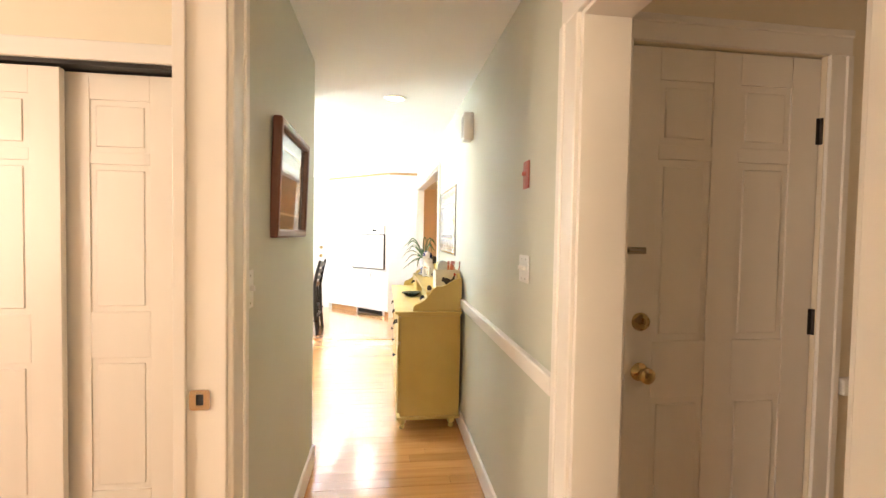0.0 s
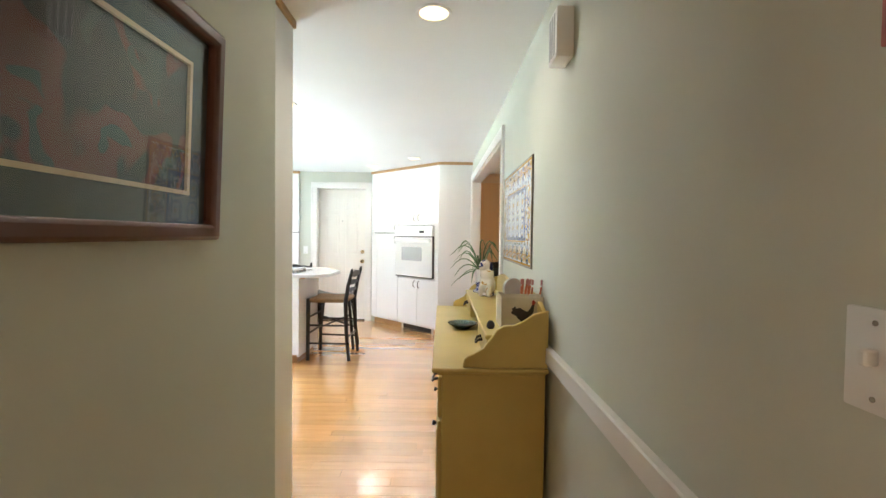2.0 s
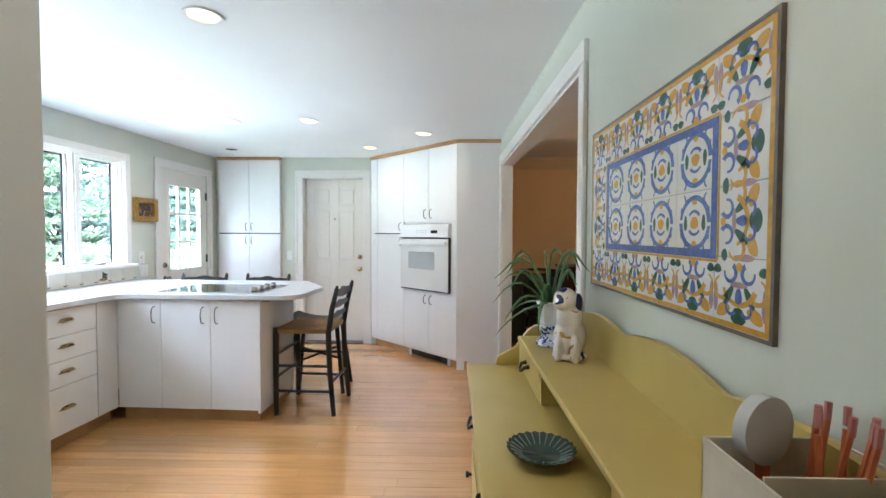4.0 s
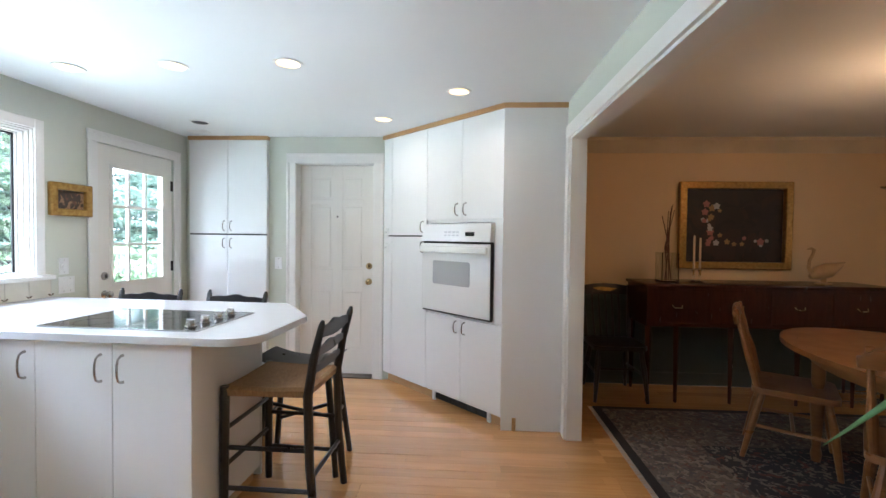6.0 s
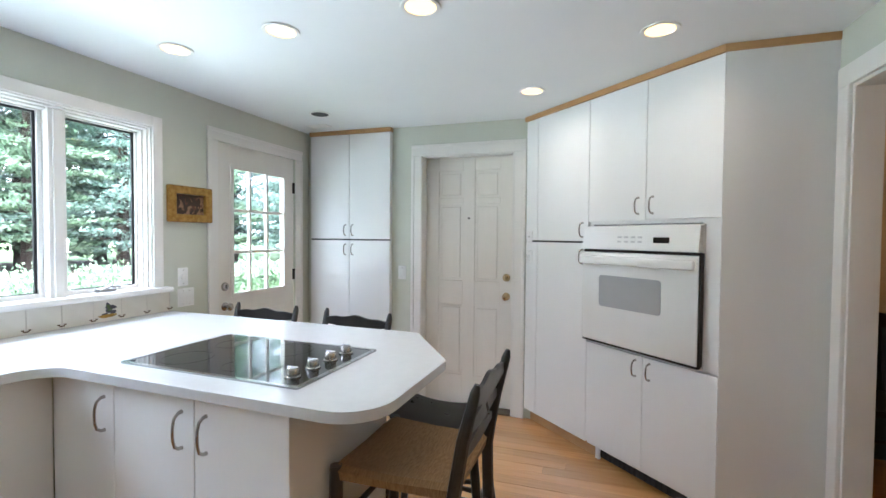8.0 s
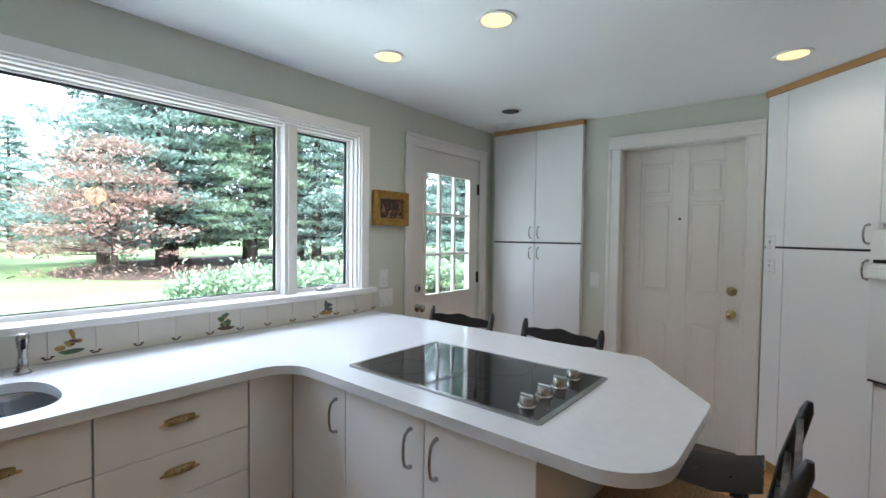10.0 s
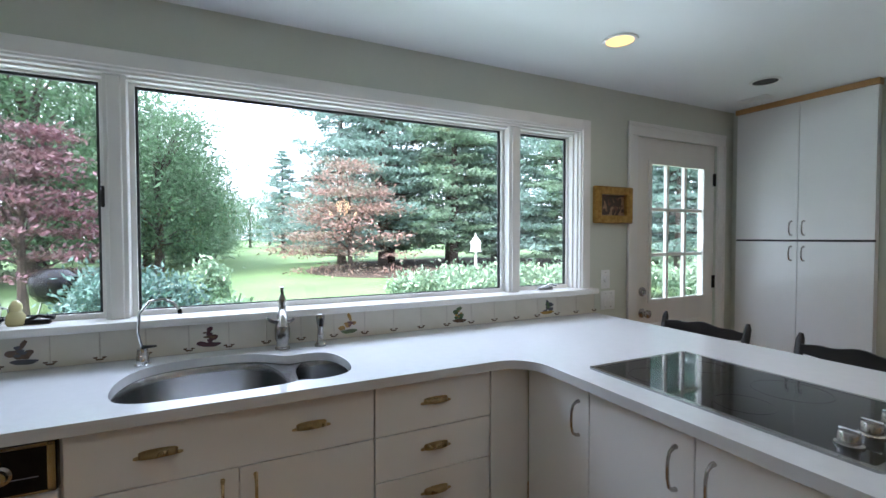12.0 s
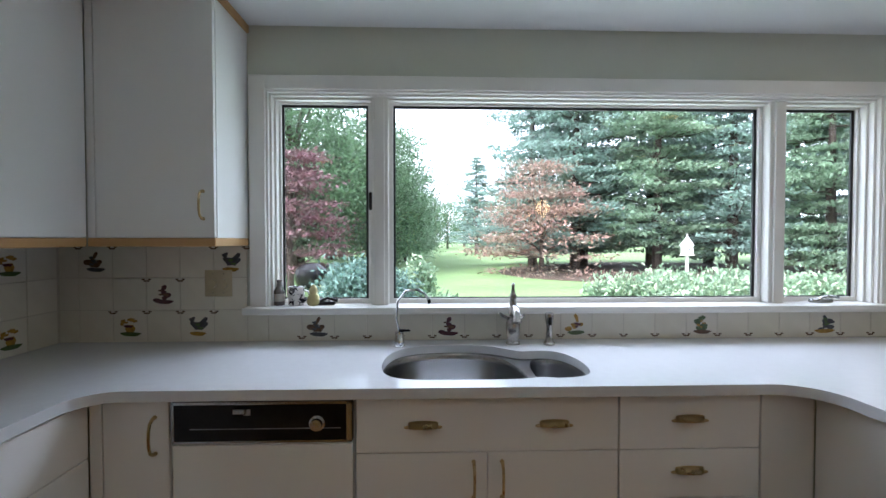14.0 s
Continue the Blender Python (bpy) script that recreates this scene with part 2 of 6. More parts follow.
def tube(bm, pts, radii, seg=8, flat=1.0, caps=True):
    """A round bar through pts; flat squeezes it along its second cross axis."""
    pts = [Vector(p) for p in pts]
    if not isinstance(radii, (list, tuple)):
        radii = [radii] * len(pts)
    rings, up = [], None
    for i, p in enumerate(pts):
        d = (pts[min(i + 1, len(pts) - 1)] - pts[max(i - 1, 0)]).normalized()
        if up is None:
            up = Vector((0, 0, 1)) if abs(d.z) < .9 else Vector((1, 0, 0))
        side = d.cross(up).normalized()
        up = side.cross(d).normalized()
        rings.append([bm.verts.new(p + radii[i] * (math.cos(a) * side + flat * math.sin(a) * up)) for a in [2 * math.pi * k / seg for k in range(seg)]])
    for a, b in zip(rings, rings[1:]):
        for k in range(seg):
            bm.faces.new((a[k], a[(k + 1) % seg], b[(k + 1) % seg], b[k]))
    if caps:
        bm.faces.new(rings[0][::-1])
        bm.faces.new(rings[-1])
    return bm


def lathe(bm, profile, seg=20, m=None):
    """profile: (radius, height) from bottom to top, turned round z."""
    m = m or Matrix()
    rings = []
    for r, z in profile:
        rings.append([bm.verts.new(m @ Vector((max(r, .0004) * math.cos(2 * math.pi * k / seg), max(r, .0004) * math.sin(2 * math.pi * k / seg), z))) for k in range(seg)])
    for a, b in zip(rings, rings[1:]):
        for k in range(seg):
            bm.faces.new((a[k], a[(k + 1) % seg], b[(k + 1) % seg], b[k]))
    bm.faces.new(rings[0][::-1])
    bm.faces.new(rings[-1])
    return bm


def slab(bm, outline, d0, d1, m=None, holes=()):
    """A flat outline (u, v) thickened from d0 to d1 along the third axis, then laid by m."""
    m = m or Matrix()
    edges = {d0: [], d1: []}
    for loop in (outline, *holes):
        lo = [bm.verts.new(m @ Vector((u, v, d0))) for u, v in loop]
        hi = [bm.verts.new(m @ Vector((u, v, d1))) for u, v in loop]
        n = len(loop)
        for i in range(n):
            j = (i + 1) % n
            bm.faces.new((lo[i], lo[j], hi[j], hi[i]))
            edges[d0].append(bm.edges.get((lo[i], lo[j])))
            edges[d1].append(bm.edges.get((hi[i], hi[j])))
    for e in edges.values():
        bmesh.ops.triangle_fill(bm, edges=e, use_beauty=True)
    bmesh.ops.recalc_face_normals(bm, faces=bm.faces)
    return bm


def rounded(x0, x1, y0, y1, r, n=5):
    pts = []
    for cx, cy, a0 in ((x1 - r, y1 - r, 0), (x0 + r, y1 - r, 90), (x0 + r, y0 + r, 180), (x1 - r, y0 + r, 270)):
        pts += [(cx + r * math.cos(radians(a0 + 90 * i / n)), cy + r * math.sin(radians(a0 + 90 * i / n))) for i in range(n + 1)]
    return pts


XZ = Matrix(((1, 0, 0, 0), (0, 0, 1, 0), (0, 1, 0, 0), (0, 0, 0, 1)))   # u to x, v to z, depth to y
YZ = Matrix(((0, 0, 1, 0), (1, 0, 0, 0), (0, 1, 0, 0), (0, 0, 0, 1)))   # u to y, v to z, depth to x


def finish(name, bm, mat, sharp=35):
    me = bpy.data.meshes.new(name)
    bm.normal_update()
    for e in bm.edges:
        if len(e.link_faces) == 2 and e.calc_face_angle(0) > radians(sharp):
            e.smooth = False
    for f in bm.faces:
        f.smooth = True
    bm.to_mesh(me)
    bm.free()
    me.materials.append(mat)
    return new(name, me)


def part(name, bm, mat, parent, label=""):
    ob = finish(name, bm, mat)
    ob.parent = parent
    return tagged(ob, label)


# the kitchen's window wall and everything built square to it stand slightly turned against the hall
SQUARE = Matrix()
TURNED = Matrix.Translation((-2.3, 7.6, 0)) @ Matrix.Rotation(radians(-2.2), 4, 'Z') @ Matrix.Translation((2.3, -7.6, 0))
SITE = [SQUARE]


def thing(name, m, label, category, group="", kind=""):
    e = new(name)
    e.empty_display_size = .1
    e.matrix_basis = SITE[-1] @ m
    return tagged(e, label, category, group, kind)


def solid(name, bm, mat, label, category, kind="structure", group=""):
    ob = finish(name, bm, mat)
    ob.matrix_basis = SITE[-1].copy()
    return tagged(ob, label, category, group, kind)


def bevel_mod(ob, width=.004, seg=2):
    md = ob.modifiers.new("edge", 'BEVEL')
    md.width, md.segments, md.limit_method, md.angle_limit = width, seg, 'ANGLE', radians(40)
    return ob

# ---- the rooms ----
CZ = 2.29            # ceiling height
HL, HR = -.18, .76   # hall walls
WX = -2.745          # window wall
FY = 9.235           # far kitchen wall
SY = 4.12            # near kitchen wall
HF = .712   # the kitchen-side face at the far jamb stands a little further in

# floor boards go in last; the slab under them
solid("floor", box(B(), -3.2, 4.9, -1.6, 9.6, -.3, -.012), FLOOR, "honey-coloured oak strip floor with a soft sheen", "floor")
solid("ceiling", box(B(), -2.95, .82, 3.65, 9.45, CZ, CZ + .12), CEIL, "smooth white painted kitchen ceiling", "ceiling")
solid("ceiling_hall", box(B(), -3.2, .82, -1.6, 3.65, CZ, CZ + .12), CEIL, "smooth white painted hall ceiling", "ceiling")
solid("ceiling_dining", box(B(), .82, 4.9, -1.6, 9.6, CZ, CZ + .12), CEIL, "off-white dining room ceiling", "ceiling")


def wall(name, x0, x1, y0, y1, openings, mat, label, z1=CZ, along="y"):
    """A wall with rectangular openings (a0, a1, z0, z1) along its length."""
    bm = B()
    a0, a1 = (y0, y1) if along == "y" else (x0, x1)
    cuts = sorted(openings)
    spans, pos = [], a0
    for o in cuts:
        spans.append((pos, o[0], 0, z1))
        if o[2] > 0:
            spans.append((o[0], o[1], 0, o[2]))
        spans.append((o[0], o[1], o[3], z1))
        pos = o[1]
    spans.append((pos, a1, 0, z1))
    for s0, s1, za, zb in spans:
        if s1 - s0 > .001 and zb - za > .001:
            if along == "y":
                box(bm, x0, x1, s0, s1, za, zb)
            else:
                box(bm, s0, s1, y0, y1, za, zb)
    return solid(name, bm, mat, label, "wall")


SITE.append(TURNED)
wall("wall_window", WX - .135, WX, SY - .6, FY + .3, [(5.005, 7.755, 1.06, 2.018), (8.22, 9.03, 0, 2.03)], WALL, "pale sage green painted wall with the wide window")
SITE.pop()
wall("wall_far", WX, HF + .09, FY, FY + .2, [(-1.615, -.85, 0, 2.045)], WALL, "pale sage green wall holding the panelled door", along="x")
wall("wall_right", HR, HR + .13, 2.37, 5.635, [], WALL, "pale sage hall wall beside the dining room opening")
OY0, OY1, OZ = 5.635, 8.09, 2.03
solid("wall_right_header", slab(B(), [(HR, OY0), (HR + .13, OY0), (HF + .09, OY1), (HF + .09, 9.235), (HF, 9.235), (HF, OY1)], OZ, CZ), WALL, "pale sage wall over the wide dining room opening", "wall")
solid("wall_right_far", box(B(), HF, HF + .09, OY1, 9.235, 0, OZ), WALL, "pale sage wall end beside the oven cabinet", "wall")
wall("wall_right_near", HR, HR + .13, -1.5, 1.607, [], WALL_CREAM, "cream painted wall beside the hall opening")
wall("wall_right_header", HR, HR + .13, 1.607, 2.37, [(1.607, 2.37, 0, 1.96)], WALL_CREAM, "cream wall above the foyer opening")
wall("wall_hall_left", HL - .12, HL, -1.5, 3.77, [(1.5, 2.385, 0, 2.03)], WALL, "pale sage hall wall with a cased doorway")
wall("wall_kitchen_near", -1.0, HL - .12, 3.65, 3.77, [], WALL, "pale sage wall at the near end of the kitchen", along="x")
SITE.append(TURNED)
wall("wall_kitchen_counter", WX, -1.0, 3.65, SY, [], WALL, "pale sage wall above the corner worktop", along="x")
SITE.pop()
wall("wall_hall_back", -3.2, 2.6, -1.6, -1.5, [], WALL_CREAM, "plain cream wall behind the hall", along="x")
wall("wall_side_room", -3.2, -3.08, -1.5, 3.65, [], WALL_CREAM, "cream wall of the side room")
wall("wall_side_room_far", -3.08, HL - .12, 3.5, 3.65, [], WALL_CREAM, "cream wall behind the closet", along="x")
wall("wall_foyer", HR + .13, 2.6, 2.53, 2.66, [(1.0, 1.71, 0, 1.965)], WALL_CREAM, "tan painted foyer wall round the panelled door", along="x")
wall("wall_foyer_side", 2.05, 2.2, -1.5, 2.53, [], WALL_CREAM, "tan painted foyer side wall")
wall("wall_dining_far", HF + .09, 4.9, 9.33, 9.45, [], WALL_PEACH, "warm peach painted dining room wall", along="x")
wall("wall_dining_side", 4.78, 4.9, 2.6, 9.33, [], WALL_PEACH, "warm peach dining room side wall")
wall("wall_dining_near", HR + .13, 4.9, 2.70, 2.80, [], WALL_PEACH, "warm peach dining room near wall", along="x")
solid("dado", box(B(), HF + .1, 4.78, 9.318, 9.33, .12, .80), WALL_DADO, "dark green painted lower wall", "wall")
solid("trim", box(B(), HF + .1, 4.78, 9.30, 9.33, .80, .845, .006), surf("dark_green_rail", (.05, .07, .055), None, .4, 5), "dark green chair rail on the dining room wall", "trim")
solid("baseboard", box(B(), HF + .1, 4.78, 9.312, 9.33, 0, .12, .004), surf("dark_green_base", (.05, .065, .055), None, .4, 5), "dark dining room skirting board", "baseboard")
# the dining side of the shared wall is peach
for a, b, z0, z1 in ((2.80, 5.63, 0, CZ), (8.10, 9.33, 0, CZ)):
    sx = HR + .13 if a < 5 else HF + .09
    solid("wall_dining_skin", box(B(), sx, sx + .006, a, b, z0, z1), WALL_PEACH, "warm peach paint on the dining side", "wall")
# crown moulding
crown = [(0, 0), (0, -.13), (-.018, -.13), (-.03, -.10), (-.075, -.04), (-.09, -.03), (-.09, 0)]
solid("trim_crown", slab(B(), [(9.33 + u, CZ + v) for u, v in crown], HF + .1, 4.78, YZ), surf("cream_crown", (.66, .55, .38), None, .5, 4), "painted crown moulding in the dining room", "trim")


def casing(name, a0, a1, z1, face, out, along, w=.09, t=.02, label="white painted door casing", z0=0.0, head=True):
    """Casing round an opening a0..a1: two legs and a head standing proud of face by t towards out."""
    e = thing(name, Matrix(), label, "trim", kind="structure")
    prof = (face, face + out * t)
    lo, hi = min(prof), max(prof)
    for n, (u0, u1, za, zb) in (("leg", (a0 - w, a0, z0, z1)), ("leg", (a1, a1 + w, z0, z1)), ("head", (a0 - w, a1 + w, z1, z1 + w))):
        if n == "head" and not head:
            continue
        bm = B()
        for k0, k1, dd in ((0, 1, .7), (.0, .30, 1.0)):
            if n == "head":
                zz0, zz1 = za + (1 - k1) * w, zb - k0 * w
                uu0, uu1 = u0, u1
            else:
                zz0, zz1 = za, zb
                outer_first = u1 <= a0 + .001
                uu0, uu1 = (u0 + k0 * w, u0 + k1 * w) if outer_first else (u1 - k1 * w, u1 - k0 * w)
            p0, p1 = (lo, lo + dd * t) if out > 0 else (hi - dd * t, hi)
            if along == "y":
                box(bm, p0, p1, uu0, uu1, zz0, zz1, .003)
            else:
                box(bm, uu0, uu1, p0, p1, zz0, zz1, .003)
        part(n, bm, TRIM, e)
    return e


do = thing("trim_dining_opening", Matrix(), "wide white casing round the dining room opening", "trim", kind="structure")
part("leg", box(B(), HR - .02, HR, OY0 - .07, OY0, 0, OZ, .004), TRIM, do)
part("leg", box(B(), HF - .02, HF, OY1, OY1 + .08, 0, OZ, .004), TRIM, do)
part("head", slab(B(), [(HR - .02, OY0 - .07), (HR - .001, OY0 - .07), (HF - .001, OY1 + .08), (HF - .02, OY1 + .08)], OZ, OZ + .085), TRIM, do)
part("jamb", box(B(), HR - .004, HR + .14, OY0, OY0 + .015, 0, OZ - .001, .002), TRIM, do)
part("jamb", box(B(), HF - .004, HF + .10, OY1 - .015, OY1, 0, OZ - .001, .002), TRIM, do)
part("soffit", slab(B(), [(HR - .004, OY0 + .015), (HR + .14, OY0 + .015), (HF + .10, OY1 - .015), (HF - .004, OY1 - .015)], OZ - .016, OZ - .001), TRIM, do)
casing("trim_foyer_opening", 1.607, 2.37, 1.96, HR, -1, "y", w=.11, t=.024, label="moulded white casing of the foyer opening")
bm = B()
box(bm, HR - .004, HR + .14, 2.355, 2.37, 0, 1.96, .002)
box(bm, HR - .004, HR + .14, 1.607, 1.622, 0, 1.96, .002)
box(bm, HR - .004, HR + .14, 1.622, 2.355, 1.945, 1.96, .002)
solid("trim_foyer_jamb", bm, TRIM, "white painted jamb lining of the foyer opening", "trim")
casing("trim_side_doorway", 1.5, 2.385, 2.03, HL, 1, "y", w=.11, t=.024, label="moulded white casing of the side room doorway")
jamb = thing("trim_side_jamb", Matrix(), "white painted door jamb with a latch strike plate", "trim", kind="structure")
bm = B()
box(bm, HL - .125, HL + .004, 2.37, 2.385, 0, 2.03, .002)
box(bm, HL - .125, HL + .004, 1.5, 1.515, 0, 2.03, .002)
box(bm, HL - .125, HL + .004, 1.515, 2.37, 2.015, 2.03, .002)
box(bm, HL - .12, HL - .09, 2.358, 2.37, 0, 2.015, .002)
part("lining", bm, TRIM, jamb)
bm = slab(B(), rounded(HL - .085, HL - .034, .875, .928, .008), 2.3665, 2.3699, XZ, holes=[rounded(HL - .068, HL - .05, .888, .916, .003)])
part("strike_plate", bm, CHROME, jamb, "worn metal strike plate")
# thin dark sheet standing for the shade inside the latch hole
part("strike_hole", box(B(), HL - .068, HL - .05, 2.3685, 2.3697, .888, .916), DARKCAN_SHADE, jamb)

# baseboards and chair rail


def board_run(name, x0, x1, y0, y1, z0, z1, label, mat=TRIM, cat="baseboard"):
    return solid(name, box(B(), x0, x1, y0, y1, z0, z1, .004), mat, label, cat)


board_run("baseboard_hall_right", HR - .016, HR, 2.482, 5.562, 0, .11, "white painted baseboard along the hall")
board_run("baseboard_hall_left", HL, HL + .016, 2.497, 3.77, 0, .11, "white painted baseboard under the hall picture")
board_run("trim_chair_rail", HR - .028, HR, 2.482, 5.562, .838, .90, "white painted chair rail along the hall wall", cat="trim")
board_run("baseboard_far", -1.84, -1.70, FY - .016, FY, 0, .11, "white painted baseboard beside the pantry")

# ---- kitchen window ----
SITE.append(TURNED)
win = thing("window_1", Matrix(), "wide white picture window with a casement at each end", "window", kind="structure")
bm = B()
for y0, y1, z0, z1 in ((4.935, 5.005, 1.078, 2.075), (7.755, 7.815, 1.078, 2.075), (5.005, 7.755, 2.015, 2.075)):
    box(bm, WX, WX + .02, y0, y1, z0, z1, .003)
part("window_casing", bm, TRIM, win)
part("window_sill", box(B(), WX - .12, WX + .06, 4.915, 7.85, 1.048, 1.078, .006, 2), TRIM, win)
bm = B()
for ins, d0, d1 in ((0, -.12, .008), (.010, -.12, -.012), (.020, -.12, -.04)):
    for y0, y1, z0, z1 in ((5.002 + ins, 5.014 + ins, 1.078, 2.018), (7.746 - ins, 7.758 - ins, 1.078, 2.018), (5.002, 7.758, 2.006 - ins, 2.018 - ins)):
        box(bm, WX + d0, WX + d1, y0, y1, z0, z1, .002)
part("window_frame", bm, TRIM, win)
for y0, y1 in ((5.452, 5.528), (7.262, 7.338)):
    bm = box(B(), WX - .12, WX - .026, y0, y1, 1.078, 2.0, .003)
    box(bm, WX - .026, WX - .014, y0 + .016, y1 - .016, 1.078, 1.99, .003)
    part("mullion", bm, TRIM, win)
GASKET = surf("dark_gasket", (.03, .03, .03), None, .6, 10)
for y0, y1, nm in ((5.026, 5.452, "casement"), (5.528, 7.262, "fixed_light"), (7.338, 7.734, "casement")):
    s = part(nm, slab(B(), [(y0, 1.078), (y1, 1.078), (y1, 1.99), (y0, 1.99)], WX - .108, WX - .073, YZ, holes=[[(y0 + .018, 1.098), (y1 - .018, 1.098), (y1 - .018, 1.978), (y0 + .018, 1.978)]]), TRIM, win)
    part("gasket", slab(B(), [(y0 + .016, 1.096), (y1 - .016, 1.096), (y1 - .016, 1.98), (y0 + .016, 1.98)], WX - .101, WX - .09, YZ, holes=[[(y0 + .027, 1.103), (y1 - .030, 1.103), (y1 - .030, 1.967), (y0 + .027, 1.967)]]), GASKET, s)
    g = part("pane", box(B(), WX - .098, WX - .094, y0 + .02, y1 - .02, 1.099, 1.976), GLASS, s)
    g.visible_shadow = False
for y in (7.52, 5.24):
    bm = box(B(), WX - .05, WX - .02, y - .05, y + .05, 1.078, 1.096, .006, 2)
    tube(bm, [(WX - .03, y - .02, 1.092), (WX - .02, y + .02, 1.11), (WX - .015, y + .065, 1.10)], [.007, .006, .008], 8)
    part("casement_crank", bm, IRON if y < 6 else STEEL, win, "small casement crank")
part("sash_latch", box(B(), WX - .06, WX - .024, 5.442, 5.458, 1.50, 1.58, .004), IRON, win, "dark sash latch")
SITE.pop()


# ---- doors ----
def panel_door(e, w, h, t=.04, mat=DOORP, deep=.012):
    """Six-panel leaf in the local x, z plane, face towards local -y at y=0."""
    bm = box(B(), 0, w, deep, t, 0, h, .002)
    st, mid = .11, .10
    k = h / 2.03
    rails = [(0, .24 * k), (.82 * k, 1.02 * k), (1.65 * k, 1.70 * k), (1.92 * k, h)]
    for x0, x1 in ((0, st), ((w - mid) / 2, (w + mid) / 2), (w - st, w)):
        box(bm, x0, x1, 0, deep + .0015, 0, h, deep * .25)
    for z0, z1 in rails:
        for x0, x1 in ((st, (w - mid) / 2), ((w + mid) / 2, w - st)):
            box(bm, x0, x1, .0004, deep + .0015, z0, z1, deep * .25)
    for za, zb in ((.24 * k, .82 * k), (1.02 * k, 1.65 * k), (1.70 * k, 1.92 * k)):
        for x0, x1 in ((st, (w - mid) / 2), ((w + mid) / 2, w - st)):
            box(bm, x0 + .022, x1 - .022, deep * .33, deep + .0025, za + .022, zb - .022, deep * .65)
    return part("leaf", bm, mat, e)


def knob(parent, x, z, y=0.0, mat=BRASS, r=.027):
    m = Matrix.Translation((x, y, z)) @ Matrix.Rotation(radians(90), 4, 'X')
    return part("door_knob", lathe(B(), [(.03, 0), (.031, .004), (.02, .009), (.011, .014), (.010, .03), (r * .8, .036), (r, .046), (r * .95, .056), (r * .55, .064), (0, .066)], 18, m), mat, parent, "round brass knob")


def deadbolt(parent, x, z, y=0.0, mat=BRASS):
    m = Matrix.Translation((x, y, z)) @ Matrix.Rotation(radians(90), 4, 'X')
    bm = lathe(B(), [(.031, 0), (.031, .006), (.026, .014), (.02, .016), (0, .017)], 18, m)
    box(bm, x - .004, x + .004, y - .03, y - .014, z - .014, z + .014, .002)
    return part("deadbolt", bm, mat, parent, "round brass deadbolt")


def hinge(parent, x, z, y=0.0, mat=IRON):
    bm = tube(B(), [(x, y - .006, z - .045), (x, y - .006, z + .045)], .007, 8)
    box(bm, x - .016, x + .016, y - .003, y + .002, z - .045, z + .045)
    return part("hinge", bm, mat, parent, "dark butt hinge")


# door to the garage
g = thing("door_1", pose(-1.60, 9.335, .012), "closed white six-panel door with brass knob and deadbolt", "door", kind="structure")
panel_door(g, .735, 2.026, deep=.008)
knob(g, .68, .905)
deadbolt(g, .68, 1.055)
part("peephole", lathe(B(), [(.009, 0), (.009, .004), (.004, .005), (0, .005)], 12, Matrix.Translation((.367, 0, 1.53)) @ Matrix.Rotation(radians(90), 4, 'X')), IRON, g)
casing("trim_garage_door", -1.605, -.85, 2.045, FY, -1, "x", w=.09, label="white casing round the panelled kitchen door")
bm = B()
box(bm, -1.615, -1.602, FY - .003, FY + .17, 0, 2.045, .002)
box(bm, -.863, -.85, FY - .003, FY + .17, 0, 2.045, .002)
box(bm, -1.602, -.863, FY - .003, FY + .17, 2.038, 2.045, .002)
solid("trim_garage_jamb", bm, TRIM, "white painted door jamb", "trim")
solid("trim_garage_threshold", box(B(), -1.602, -.863, FY - .01, FY + .13, 0, .012, .003), surf("dark_threshold", (.10, .07, .045), None, .4, 8), "dark wooden door threshold", "trim")

# glazed garden door in the window wall
SITE.append(TURNED)
d = thing("door_2", pose(WX - .012, 8.228, .012, 0, 0, 90), "white half-glazed garden door with nine small panes", "door", kind="structure")
W2, H2 = .794, 2.018
gx0, gx1, gz0, gz1 = .135, .675, .955, 1.855
part("leaf", slab(B(), [(0, 0), (W2, 0), (W2, H2), (0, H2)], 0, .04, XZ, holes=[[(gx0, gz0), (gx1, gz0), (gx1, gz1), (gx0, gz1)]]), DOORP, d)
bm = slab(B(), [(gx0 - .02, gz0 - .02), (gx1 + .02, gz0 - .02), (gx1 + .02, gz1 + .02), (gx0 - .02, gz1 + .02)], -.01, 0, XZ, holes=[[(gx0 + .006, gz0 + .006), (gx1 - .006, gz0 + .006), (gx1 - .006, gz1 - .006), (gx0 + .006, gz1 - .006)]])
part("glazing_bead", bm, DOORP, d)
for i in (1, 2):
    x = gx0 + (gx1 - gx0) * i / 3
    z = gz0 + (gz1 - gz0) * i / 3
    part("muntin", box(B(), x - .011, x + .011, .004, .034, gz0, gz1, .004), DOORP, d)
    part("muntin", box(B(), gx0, gx1, .005, .033, z - .011, z + .011, .004), DOORP, d)
for i in range(3):
    for j in range(3):
        x0, z0 = gx0 + (gx1 - gx0) * i / 3, gz0 + (gz1 - gz0) * j / 3
        p = part("pane", box(B(), x0 + .011, x0 + (gx1 - gx0) / 3 - .011, .017, .020, z0 + .011, z0 + (gz1 - gz0) / 3 - .011), GLASS, d)
        p.visible_shadow = False
bm = B()
for x0, x1 in ((.13, .36), (.44, .67)):
    box(bm, x0, x1, -.005, .0005, .2, .80, .004)
part("lower_panels", bm, DOORP, d)
knob(d, .065, .875, 0, NICKEL)
deadbolt(d, .065, 1.015, 0, NICKEL)
for z in (.35, 1.05, 1.78):
    hinge(d, W2 + .002, z, 0)
casing("trim_garden_door", 8.22, 9.03, 2.03, WX, 1, "y", w=.083, label="white casing round the garden door")
SITE.pop()

